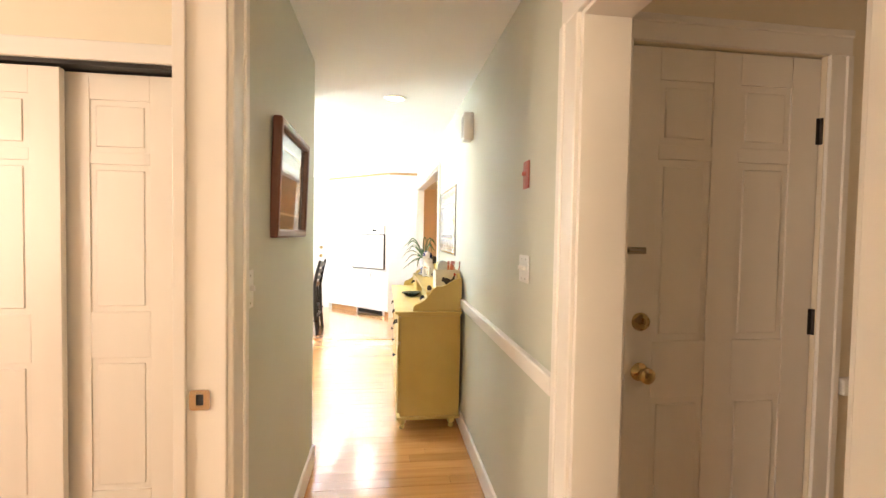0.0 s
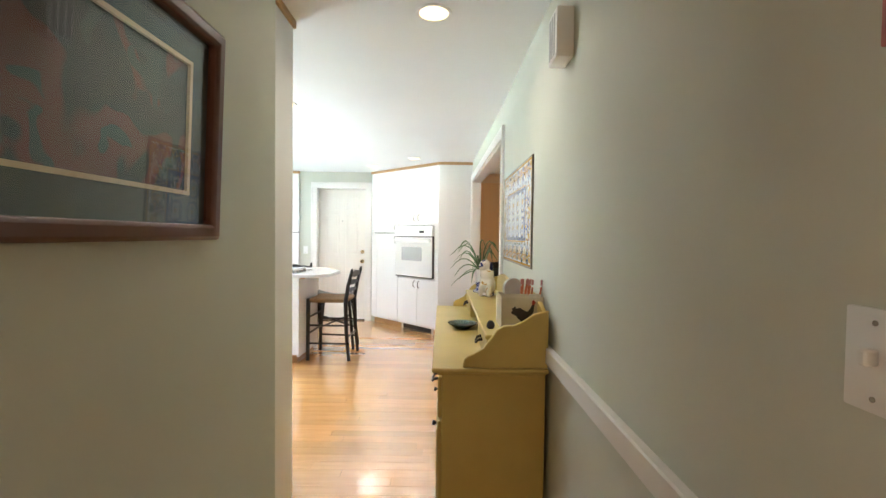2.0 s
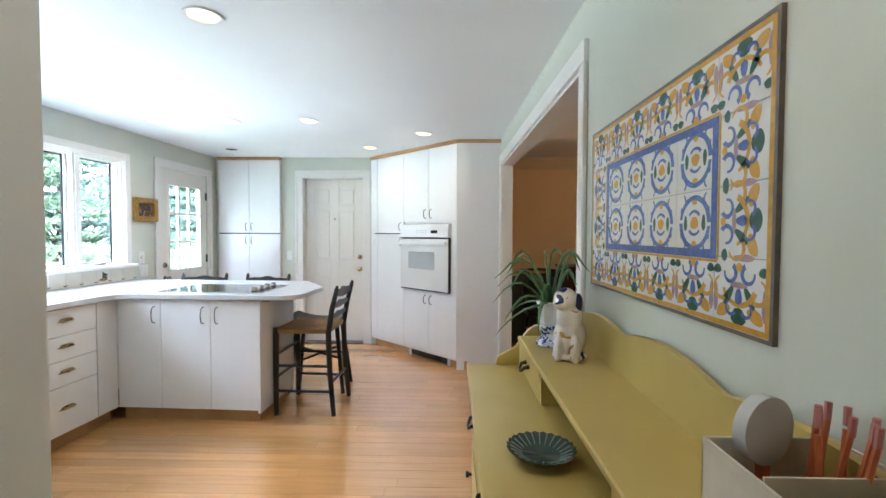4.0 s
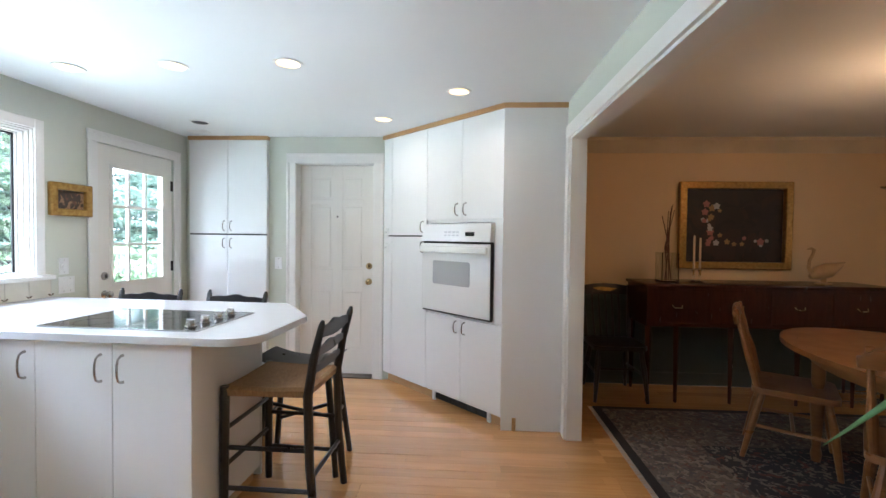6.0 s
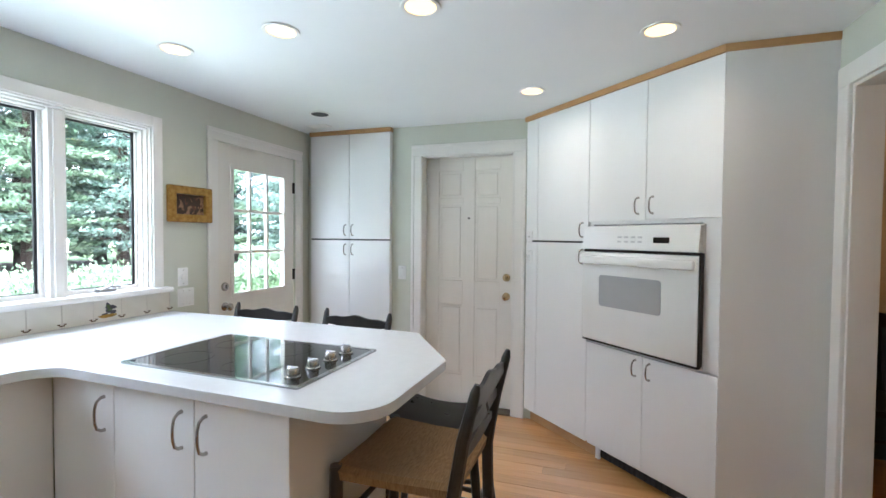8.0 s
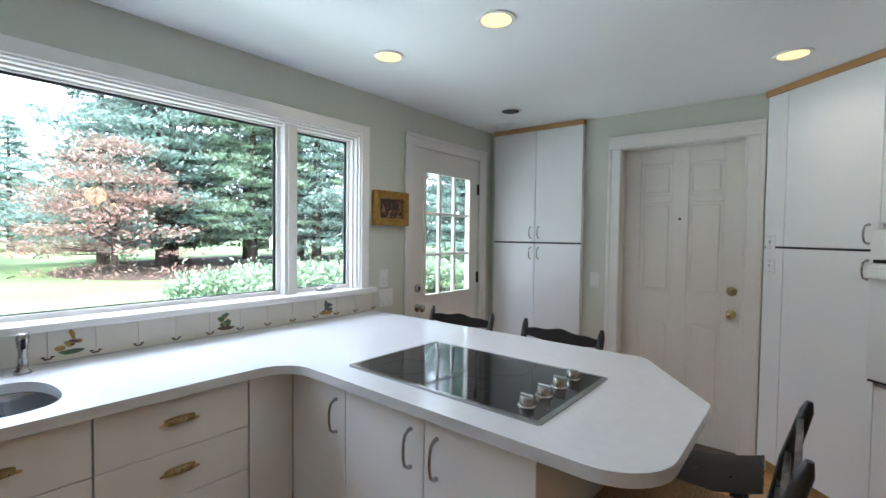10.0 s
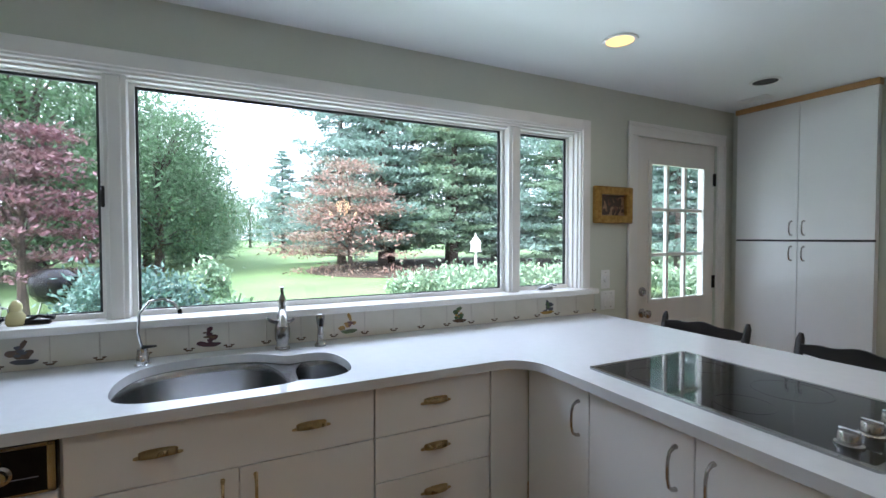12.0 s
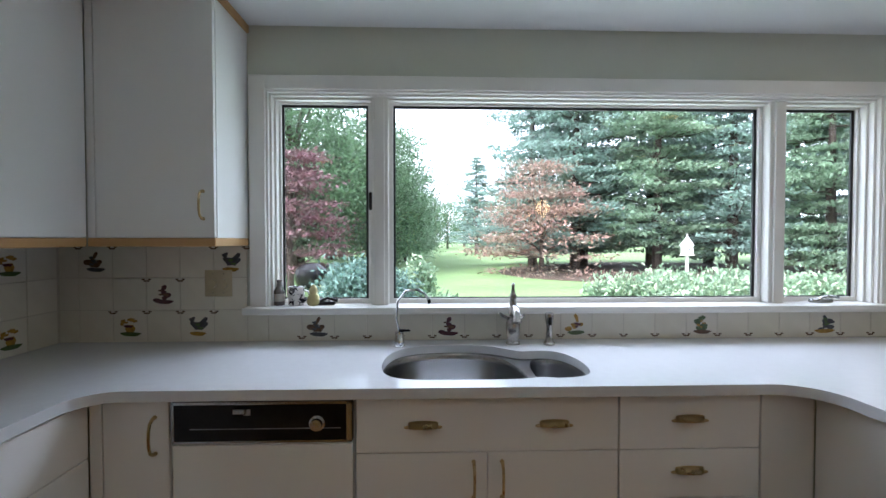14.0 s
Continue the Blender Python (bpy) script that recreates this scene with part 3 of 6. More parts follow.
# panelled door in the foyer
d = thing("door_3", pose(1.003, 2.545, .012), "closed white six-panel door with brass knob, deadbolt and chain", "door", kind="structure")
panel_door(d, .704, 1.948, deep=.006)
knob(d, .065, .878)
deadbolt(d, .065, 1.045)
bm = box(B(), .0, .075, -.008, 0, 1.27, 1.292, .002)
tube(bm, [(.01, -.012, 1.281), (.065, -.012, 1.281)], .005, 8)
part("chain_guard", bm, NICKEL, d, "small metal door chain slide")
for z in (1.04, 1.70, .3):
    hinge(d, .708, z, 0)
casing("trim_foyer_door", 1.0, 1.71, 1.965, 2.53, -1, "x", w=.085, label="white casing round the foyer door")
board_run("trim_foyer_rail", 1.80, 2.05, 2.50, 2.53, .80, .86, "white chair rail in the foyer", cat="trim")

# sliding closet in the side room
cl = thing("closet_doors", Matrix(), "pair of white six-panel sliding closet doors", "closet door", kind="structure")
for i, (x0, y) in enumerate(((-1.64, 3.10), (-1.075, 3.15))):
    e2 = new("sliding_leaf")
    e2.parent = cl
    e2.matrix_basis = pose(x0, y, .015)
    panel_door(e2, .60 if i == 0 else .775, 1.945, .03, deep=.006)
part("track", box(B(), -1.7, -.303, 3.085, 3.2, 1.968, 1.984), IRON, cl, "dark sliding door track")
part("fascia", box(B(), -1.7, -.303, 3.07, 3.088, 1.984, 2.06, .004), TRIM, cl)
wall("wall_closet", -3.08, HL - .12, 3.09, 3.2, [(-1.7, -.302, 0, 1.984)], WALL_CREAM, "cream wall over the sliding closet doors", along="x")


# ---- small fittings of cabinets ----
def bow_pull(parent, p, out, length=.1, mat=NICKEL, along="z", r=.0045):
    """A bent-bar pull centred at p, standing out along the unit vector out."""
    p, out = Vector(p), Vector(out)
    ax = Vector((0, 0, 1)) if along == "z" else Vector((0, 0, 1)).cross(out)
    pts = [p + ax * (length / 2 * s) + out * h for s, h in ((-1, 0), (-.98, .012), (-.8, .026), (-.4, .032), (0, .033), (.4, .032), (.8, .026), (.98, .012), (1, 0))]
    bm = tube(B(), pts, [.007, .0055, r, r, r, r, r, .0055, .007], 8)
    return part("handle", bm, mat, parent, "bent metal pull")


def cup_pull(parent, p, out):
    p, out = Vector(p), Vector(out)
    ax = Vector((0, 0, 1)).cross(out)
    bm = B()
    rows = []
    for i in range(7):
        a = math.pi * i / 6
        ring = []
        for j in range(5):
            b = math.pi / 2 * j / 4
            ring.append(bm.verts.new(p + ax * (.046 * math.cos(a)) + out * (.024 * math.sin(b) * math.sin(a) + .002) + Vector((0, 0, .018 * math.cos(b) * (1 if j < 4 else 0) - .004 + .006 * math.sin(a)))))
        rows.append(ring)
    for a, b in zip(rows, rows[1:]):
        for k in range(4):
            bm.faces.new((a[k], a[k + 1], b[k + 1], b[k]))
    bmesh.ops.solidify(bm, geom=bm.faces[:], thickness=.002)
    for s in (-1, 1):
        tube(bm, [p + ax * (.047 * s), p + ax * (.058 * s) + out * .003], [.006, .003], 6)
    return part("cup_pull", bm, BRASS, parent, "cupped brass bin pull")


def front(parent, name, u0, u1, z0, z1, at, axis, out, mat=LAMINATE, t=.018, gap=.0015):
    """A flat cabinet front; axis 'y' runs along y at x=at, axis 'x' along x at y=at."""
    lo, hi = (at - t, at) if out > 0 else (at, at + t)
    if axis == "y":
        bm = box(B(), lo, hi, u0 + gap, u1 - gap, z0 + gap, z1 - gap, .0015)
    else:
        bm = box(B(), u0 + gap, u1 - gap, lo, hi, z0 + gap, z1 - gap, .0015)
    return part(name, bm, mat, parent)


BX = -2.14    # window-run fronts
PY = 6.925    # peninsula fronts
TOPZ = .892   # underside of the worktop
KICK = .10


def base_y(name, y0, y1, label, depth=.58):
    c = thing(name, Matrix.Translation((0, 0, 0)), label, "cabinet", "base cabinets")
    part("body", box(B(), BX - depth, BX - .02, y0 + .001, y1 - .001, KICK, .66 if "sink" in name else TOPZ - .001), LAMINATE, c)
    part("toe_kick", box(B(), BX - .08, BX - .065, y0, y1, 0, KICK), OAK_TRIM, c, "oak toe kick")
    return c


SITE.append(TURNED)
c = base_y("base_cabinet", 4.69, 4.927, "narrow white base cabinet with a tall pull")
d = front(c, "door", 4.73, 4.927, KICK, .884, BX, "y", 1)
front(c, "filler", 4.69, 4.73, KICK, .884, BX, "y", 1)
bow_pull(d, (BX, 4.885, .78), (1, 0, 0), .11, BRASS)
c = base_y("sink_cabinet", 5.484, 6.297, "white sink base cabinet with two cup pulls and two doors")
d = front(c, "drawer_front", 5.484, 6.297, .715, .884, BX, "y", 1)
cup_pull(d, (BX, 5.69, .795), (1, 0, 0))
cup_pull(d, (BX, 6.095, .795), (1, 0, 0))
for a, b, h in ((5.484, 5.888, 5.845), (5.888, 6.297, 5.933)):
    d = front(c, "door", a, b, KICK, .715, BX, "y", 1)
    bow_pull(d, (BX, h, .63), (1, 0, 0), .11, BRASS)
c = base_y("drawer_cabinet", 6.299, 6.748, "white base cabinet with a stack of drawers and cup pulls")
for z0, z1 in ((.715, .884), (.56, .715), (.40, .56), (KICK, .40)):
    d = front(c, "drawer_front", 6.299, 6.748, z0, z1, BX, "y", 1)
    cup_pull(d, (BX, 6.522, (z0 + z1) / 2 + .005), (1, 0, 0))
c = base_y("corner_cabinet", 6.75, PY, "plain white corner panel between the two cabinet runs")
front(c, "panel", 6.75, PY, KICK, .884, BX, "y", 1)

# dishwasher
dw = thing("dishwasher", Matrix(), "white dishwasher with a black control panel under the worktop", "dishwasher")
part("body", box(B(), BX - .57, BX - .02, 4.93, 5.48, .10, .884), LAMINATE, dw)
part("door", box(B(), BX - .02, BX + .004, 4.935, 5.476, .12, .752, .004), ENAMEL, dw)
cp = part("control_panel", box(B(), BX - .02, BX + .006, 4.935, 5.476, .756, .882, .003), BLACKPLASTIC, dw, "glossy black control panel")
bm = B()
for y0, y1, z0, z1 in ((4.937, 5.474, .873, .881), (4.937, 5.474, .757, .763), (4.937, 4.945, .757, .881), (5.458, 5.474, .757, .881)):
    box(bm, BX + .005, BX + .0085, y0, y1, z0, z1)
part("steel_trim", bm, STEEL, cp)
part("dial", lathe(B(), [(.024, 0), (.024, .006), (.018, .01), (.017, .022), (0, .023)], 20, Matrix.Translation((BX + .006, 5.37, .815)) @ Matrix.Rotation(radians(90), 4, 'Y')), NICKEL, cp)
bm = box(B(), BX + .006, BX + .0078, 5.15, 5.17, .84, .858)
box(bm, BX + .006, BX + .0068, 4.99, 5.44, .798, .800)
part("label_bars", bm, surf("grey_print", (.3, .3, .3), None, .5, 20), cp)
part("latch", box(B(), BX + .006, BX + .018, 5.12, 5.16, .845, .862, .003), STEEL, cp)
part("toe_panel", box(B(), BX - .07, BX - .055, 4.93, 5.48, 0, .11), BLACKPLASTIC, dw)

# peninsula cabinets
c = thing("peninsula_corner_cabinet", Matrix(), "narrow white cabinet at the inner corner of the peninsula", "cabinet", "base cabinets")
part("body", box(B(), -2.08, -1.817, PY + .02, 7.495, KICK, TOPZ - .001), LAMINATE, c)
d = front(c, "door", BX, -1.815, KICK, .884, PY, "x", -1)
bow_pull(d, (-1.862, PY, .775), (0, -1, 0), .115)
part("toe_kick", box(B(), -2.14, -1.815, PY + .06, PY + .075, 0, KICK), OAK_TRIM, c, "oak toe kick")
c = thing("peninsula_cabinet", Matrix(), "white double-door peninsula cabinet below the cooktop", "cabinet", "base cabinets")
part("body", box(B(), -1.813, -1.108, PY + .02, 7.48, KICK, TOPZ - .001), LAMINATE, c)
part("end_panel", box(B(), -1.108, -1.088, PY - .001, 7.495, KICK - .02, TOPZ - .002, .002), LAMINATE, c)
part("back_panel", box(B(), -2.7, -1.088, 7.497, 7.515, .03, TOPZ - .002), LAMINATE, c)
for a, b, h in ((-1.815, -1.450, -1.502), (-1.450, -1.090, -1.400)):
    d = front(c, "door", a, b, KICK, .884, PY, "x", -1)
    bow_pull(d, (h, PY, .775), (0, -1, 0), .115)
bm = box(B(), -1.813, -1.14, PY + .06, PY + .075, 0, KICK)
box(bm, -1.14, -1.125, PY + .06, 7.49, 0, KICK)
part("toe_kick", bm, OAK_TRIM, c, "oak toe kick")
part("corbel", box(B(), -1.088, -1.04, PY + .03, PY + .05, .872, .891, .002), OAK_TRIM, c, "short oak cleat")

# run under the near wall
for a, b in ((-2.14, -1.66), (-1.66, -1.02)):
    c = thing("base_cabinet", Matrix(), "white base cabinet with a drawer along the near wall", "cabinet", "base cabinets")
    part("body", box(B(), a + .001, b - .001, SY + .002, 4.67, KICK, TOPZ - .001), LAMINATE, c)
    part("toe_kick", box(B(), a, b, 4.60, 4.615, 0, KICK), OAK_TRIM, c)
    d = front(c, "drawer_front", a, b, .715, .884, 4.69, "x", 1)
    d = front(c, "door", a, b, KICK, .715, 4.69, "x", 1)

# worktop
sinkL = [(-2.635, 5.645), (-2.555, 5.562), (-2.40, 5.530), (-2.255, 5.550), (-2.192, 5.62), (-2.180, 5.80), (-2.180, 5.97), (-2.20, 6.04), (-2.30, 6.055), (-2.45, 6.035), (-2.58, 5.995), (-2.645, 5.905), (-2.655, 5.77)]
sinkR = [(-2.545, 6.12), (-2.45, 6.085), (-2.32, 6.080), (-2.22, 6.092), (-2.190, 6.15), (-2.215, 6.235), (-2.29, 6.266), (-2.40, 6.266), (-2.50, 6.240), (-2.55, 6.19)]
sinkO = [(-2.25, 5.555), (-2.40, 5.535), (-2.55, 5.565), (-2.625, 5.64), (-2.65, 5.76), (-2.65, 5.88), (-2.62, 5.97), (-2.555, 6.04), (-2.53, 6.08), (-2.545, 6.13), (-2.54, 6.19), (-2.50, 6.235), (-2.40, 6.262), (-2.29, 6.262), (-2.225, 6.235), (-2.20, 6.18), (-2.195, 6.12), (-2.212, 6.075), (-2.19, 6.02), (-2.185, 5.90), (-2.185, 5.72), (-2.195, 5.62)]


def smooth_loop(pts, n=2):
    for _ in range(n):
        q = []
        for a, b in zip(pts, pts[1:] + pts[:1]):
            q += [(a[0] * .75 + b[0] * .25, a[1] * .75 + b[1] * .25), (a[0] * .25 + b[0] * .75, a[1] * .25 + b[1] * .75)]
        pts = q
    return pts


sinkL, sinkR, sinkO = smooth_loop(sinkL), smooth_loop(sinkR), smooth_loop(sinkO)


def arc(cx, cy, r, a0, a1, n=7):
    return [(cx + r * math.cos(radians(a0 + (a1 - a0) * i / n)), cy + r * math.sin(radians(a0 + (a1 - a0) * i / n))) for i in range(n + 1)]


CX = -2.11
top = [(WX, SY), (-1.02, SY), (-1.02, 4.705)] + arc(CX + .10, 4.805, .10, 270, 180) + arc(CX + .13, 6.892 - .13, .13, 180, 90) + arc(-.81 - .15, 6.892 + .15, .15, 270, 360) + arc(-.81 - .05, 7.45, .05, 0, 36, 3) + arc(-1.13, 7.87 - .06, .06, 36, 90, 3) + [(WX, 7.87)]
wt = solid("worktop", slab(B(), top, TOPZ, .925, None, [sinkO]), SOLID_TOP, "continuous pale grey solid-surface worktop with rounded corners", "worktop", kind="thing")
bevel_mod(wt, .008, 3)


# sink
sk = thing("kitchen_sink", Matrix(), "undermounted stainless steel sink with two bowls", "sink")
for nm, loop, depth in (("large_bowl", sinkL, .19), ("small_bowl", sinkR, .14)):
    bm = B()
    cx, cy = sum(p[0] for p in loop) / len(loop), sum(p[1] for p in loop) / len(loop)
    rings = []
    for k, z in ((1.0, TOPZ - .004), (.985, TOPZ - .010), (.97, TOPZ - .03), (.93, TOPZ - depth + .03), (.86, TOPZ - depth + .004), (.15, TOPZ - depth - .006), (.01, TOPZ - depth - .006)):
        rings.append([bm.verts.new((cx + (x - cx) * k, cy + (y - cy) * k, z)) for x, y in loop])
    for a, b in zip(rings, rings[1:]):
        for i in range(len(loop)):
            j = (i + 1) % len(loop)
            bm.faces.new((a[i], a[j], b[j], b[i]))
    bm.faces.new(rings[-1])
    bw = part(nm, bm, STEEL, sk)
    part("drain", lathe(B(), [(.045, 0), (.045, .004), (.032, .006), (.03, .002), (0, .001)], 20, Matrix.Translation((cx, cy, TOPZ - depth - .003))), CHROME, bw)

part("deck", slab(B(), rounded(-2.67, -2.165, 5.51, 6.29, .05), TOPZ - .006, TOPZ - .002, None, [sinkL, sinkR]), STEEL, sk, "steel rim and divider between the bowls")

# taps
fc = thing("faucet", pose(-2.66, 6.065, .925), "tall satin nickel pull-out kitchen faucet", "faucet")
part("base", lathe(B(), [(.03, 0), (.03, .006), (.024, .012), (.023, .03), (.03, .045), (.031, .085), (.025, .105), (.019, .115), (.02, .14), (.016, .15), (.014, .19), (.017, .20), (.012, .215), (.006, .23), (.008, .245), (.009, .255), (0, .262)], 20), NICKEL, fc)
part("spout", tube(B(), [(.0, 0, .12), (.05, -.005, .16), (.11, -.01, .165), (.15, -.012, .145), (.16, -.013, .12)], [.017, .016, .015, .015, .017], 12), NICKEL, fc)
part("lever", tube(B(), [(0, -.02, .11), (.005, -.045, .12), (.01, -.06, .135)], [.009, .007, .005], 8), NICKEL, fc)
part("lever", tube(B(), [(0, .02, .11), (.005, .035, .115), (.01, .045, .125)], [.009, .007, .005], 8), NICKEL, fc)
sp = thing("side_sprayer", pose(-2.64, 6.215, .925), "slim nickel side sprayer with a dark button", "sprayer")
part("base", lathe(B(), [(.024, 0), (.024, .008), (.017, .016), (.013, .035), (.015, .05)], 16), NICKEL, sp)
part("wand", lathe(B(), [(.013, .05), (.012, .075), (.017, .105), (.019, .125), (.016, .135), (0, .137)], 16), NICKEL, sp)
part("button", box(B(), .008, .022, -.007, .007, .085, .12, .003), BLACKPLASTIC, sp)
ft = thing("filter_tap", pose(-2.63, 5.585, .925), "thin chrome drinking-water tap with a swan neck", "faucet")
part("base", lathe(B(), [(.026, 0), (.026, .005), (.021, .008), (.021, .035), (.019, .038), (.018, .062), (0, .064)], 16), CHROME, ft)
part("spout", tube(B(), [(0, 0, .06), (.005, -.012, .12), (.012, -.006, .19), (.03, .03, .235), (.05, .075, .242), (.062, .108, .225), (.066, .122, .20)], .005, 8), CHROME, ft)
part("tip", tube(B(), [(.066, .122, .205), (.067, .125, .188)], .007, 8), BLACKPLASTIC, ft)
part("lever", tube(B(), [(0, 0, .066), (.02, .045, .07)], [.007, .004], 8), BLACKPLASTIC, ft)

# cooktop
ck = thing("cooktop", Matrix(), "black glass electric cooktop with four silver knobs in the worktop", "cooktop")
part("rim", slab(B(), rounded(-1.895, -1.118, 6.998, 7.497, .012), .925, .931, None, [rounded(-1.878, -1.135, 7.015, 7.48, .006)]), STEEL, ck, "thin steel rim")
part("glass", slab(B(), rounded(-1.879, -1.134, 7.014, 7.481, .006), .9255, .930), BLACKGLASS, ck)
RING = surf("faint_grey_print", (.025, .025, .027), None, .12, 20)
for x, y, r in ((-1.72, 7.13, .09), (-1.72, 7.36, .075), (-1.45, 7.13, .075), (-1.45, 7.36, .10)):
    part("burner_ring", slab(B(), arc(x, y, r, 0, 351, 39), .93, .9304, None, [arc(x, y, r - .004, 0, 351, 39)]), RING, ck)
for i in range(4):
    m = Matrix.Translation((-1.205, 7.085 + i * .105, .930))
    kn = part("knob", lathe(B(), [(.027, 0), (.027, .004), (.021, .007), (.020, .026), (.017, .030), (0, .031)], 20, m), NICKEL, ck, "silver control knob")
    part("pointer", box(B(), -1.225, -1.185, 7.081 + i * .105, 7.089 + i * .105, .958, .966, .002), CHROME, kn)

SITE.pop()


# ---- tall cabinets ----
def crown_strip(parent, name="crown_strip", **k):
    return part(name, box(B(), k["x0"], k["x1"], k["y0"], k["y1"], CZ - .036, CZ - .001, .004), OAK_TRIM, parent, "oak crown strip")


p = thing("pantry_cabinet", Matrix(), "tall white pantry cabinet with four doors and oak crown strip", "cabinet")
PF = 9.19
part("body", box(B(), -2.631, -1.87, PF + .018, FY + .02, .08, CZ - .036), LAMINATE, p)
for a, b, h in ((-2.631, -2.2505, -2.285), (-2.2505, -1.87, -2.215)):
    d = front(p, "door", a, b, 1.364, CZ - .036, PF, "x", -1)
    bow_pull(d, (h, PF, 1.44), (0, -1, 0), .09)
    d = front(p, "door", a, b, .09, 1.354, PF, "x", -1)
    bow_pull(d, (h, PF, 1.275), (0, -1, 0), .09)
# dark strip added in the door gap to stand for its shade
part("joint", box(B(), -2.628, -1.873, PF + .010, PF + .017, 1.350, 1.368), DARKCAN_SHADE, p, "dark strip put in as shade in the gap between the doors")
crown_strip(p, x0=-2.64, x1=-1.861, y0=PF - .012, y1=FY)
part("toe_kick", box(B(), -2.631, -1.87, PF + .03, FY, 0, .09), OAK_TRIM, p)

# angled oven cabinet, local x along its front from the garage door to the dining opening
L = math.hypot(.28 + .755, 9.205 - 8.20)
ang = math.degrees(math.atan2(8.20 - 9.205, .28 + .755))
o = thing("oven_cabinet", pose(-.755, 9.205, 0, 0, 0, ang), "tall white angled cabinet housing the wall oven", "cabinet")
s1, s2 = .13, .62    # filler, tall door, oven section
bm = box(B(), .02, .60, .02, .30, .08, CZ - .036)
box(bm, s2, L - .002, .02, .28, .08, .745)
box(bm, s2, L - .002, .02, .28, 1.47, CZ - .036)
box(bm, s2, s2 + .03, .02, .28, .745, 1.47)
box(bm, L - .09, L - .002, .001, .28, .745, 1.47)
part("body", bm, LAMINATE, o)


def lfront(parent, name, u0, u1, z0, z1):
    return part(name, box(B(), u0 + .0015, u1 - .0015, 0, .018, z0 + .0015, z1 - .0015, .0015), LAMINATE, parent)


lfront(o, "filler", 0, s1, 1.367, CZ - .036)
lfront(o, "filler", 0, s1, .09, 1.358)
d = lfront(o, "door", s1, s2, 1.367, CZ - .036)
bow_pull(d, (s2 - .045, 0, 1.44), (0, -1, 0), .09)
d = lfront(o, "door", s1, s2, .09, 1.358)
bow_pull(d, (s2 - .045, 0, 1.27), (0, -1, 0), .09)
# shade of the gap between upper and lower doors, as a dark strip
part("joint", box(B(), .003, s2 - .003, .010, .0175, 1.354, 1.371), DARKCAN_SHADE, o, "dark strip put in as shade in the gap between the doors")
mid = (s2 + L) / 2
for a, b, h in ((s2, mid, mid - .045), (mid, L, mid + .045)):
    d = lfront(o, "door", a, b, 1.49, CZ - .036)
    bow_pull(d, (h, 0, 1.57), (0, -1, 0), .09)
    d = lfront(o, "door", a, b, .10, .735)
    bow_pull(d, (h, 0, .66), (0, -1, 0), .09)
bm = box(B(), -.012, L + .006, -.012, .30, CZ - .036, CZ - .001, .003)
part("crown_strip", bm, OAK_TRIM, o, "oak crown strip")
part("toe_kick", box(B(), -.01, s2 + .05, .055, .07, 0, .09), OAK_TRIM, o, "oak toe kick")
part("toe_kick", box(B(), L - .14, L + .08, .055, .07, 0, .09), OAK_TRIM, o, "oak toe kick")
bm = box(B(), s2 + .06, L - .14, .05, .058, .015, .085)
part("floor_vent", bm, DARKCAN_SHADE, o, "dark toe-kick vent")
for i in range(14):
    x = s2 + .09 + i * .035
    part("vent_slat", box(B(), x, x + .006, .043, .05, .02, .08), IRON, o)
for x in (s2 + .055, L - .16):
    part("vent_post", box(B(), x, x + .03, .035, .055, 0, .088, .002), WHITEPLASTIC, o)
part("side_panel", box(B(), 0, 1, 0, 1, 0, 1), LAMINATE, o)
sp_ob = [q for q in o.children if q.name.startswith("side_panel")][0]
# the side panel runs square to the wall from the cabinet's free edge
inv = o.matrix_basis.inverted()
sp_ob.matrix_basis = inv @ Matrix.LocRotScale((.282, 8.20, .0), None, (HF - .282, .018, CZ - .036))
bm = B()
box(bm, .275, HF, 8.19, 8.21, CZ - .036, CZ - .001, .002)
cs = part("crown_strip", bm, OAK_TRIM, o, "oak crown strip")
cs.matrix_basis = inv

# wall oven
ov = thing("wall_oven", o.matrix_basis.copy(), "white built-in wall oven with a grey window", "oven")
a0, a1 = s2 - .004, L - .075
part("body", box(B(), a0 + .06, a1 - .02, .03, .27, .77, 1.45), DARKCAN_SHADE, ov)
part("surround", box(B(), a0, a1, -.012, .02, .752, 1.462, .004), ENAMEL, ov)
cpn = part("control_panel", slab(B(), [(-.05, 1.325), (-.012, 1.325), (-.012, 1.455), (-.035, 1.455)], a0 + .004, a1 - .004, YZ), ENAMEL, ov)
bm = box(B(), a1 - .25, a1 - .16, -.0475, -.030, 1.365, 1.395)
part("display", bm, BLACKGLASS, cpn, "small black clock display")
bm = B()
for i in range(8):
    box(bm, a0 + .27 + (i % 4) * .045, a0 + .295 + (i % 4) * .045, -.046 - .001 * (i // 4), -.036, 1.365 + .025 * (1 - i // 4), 1.375 + .025 * (1 - i // 4))
part("buttons", bm, surf("pale_grey_print", (.55, .55, .55), None, .4, 20), cpn)
dr = part("door", box(B(), a0 + .004, a1 - .004, -.045, -.012, .768, 1.305, .006, 2), ENAMEL, ov)
part("window", slab(B(), rounded(a0 + .14, a1 - .20, .985, 1.17, .02), -.0466, -.044, XZ), GREYGLASS, dr, "grey tinted oven window")
part("oven_handle", box(B(), a0 + .01, a1 - .01, -.085, -.06, 1.235, 1.285, .01, 3), ENAMEL, dr)
for x in (a0 + .03, a1 - .06):
    part("bracket", box(B(), x, x + .03, -.065, -.044, 1.24, 1.28), ENAMEL, dr)
bm = box(B(), a0 + .004, a1 - .004, -.03, -.013, 1.307, 1.322)
box(bm, a1 - .004, a1 + .004, -.04, -.012, .768, 1.32)
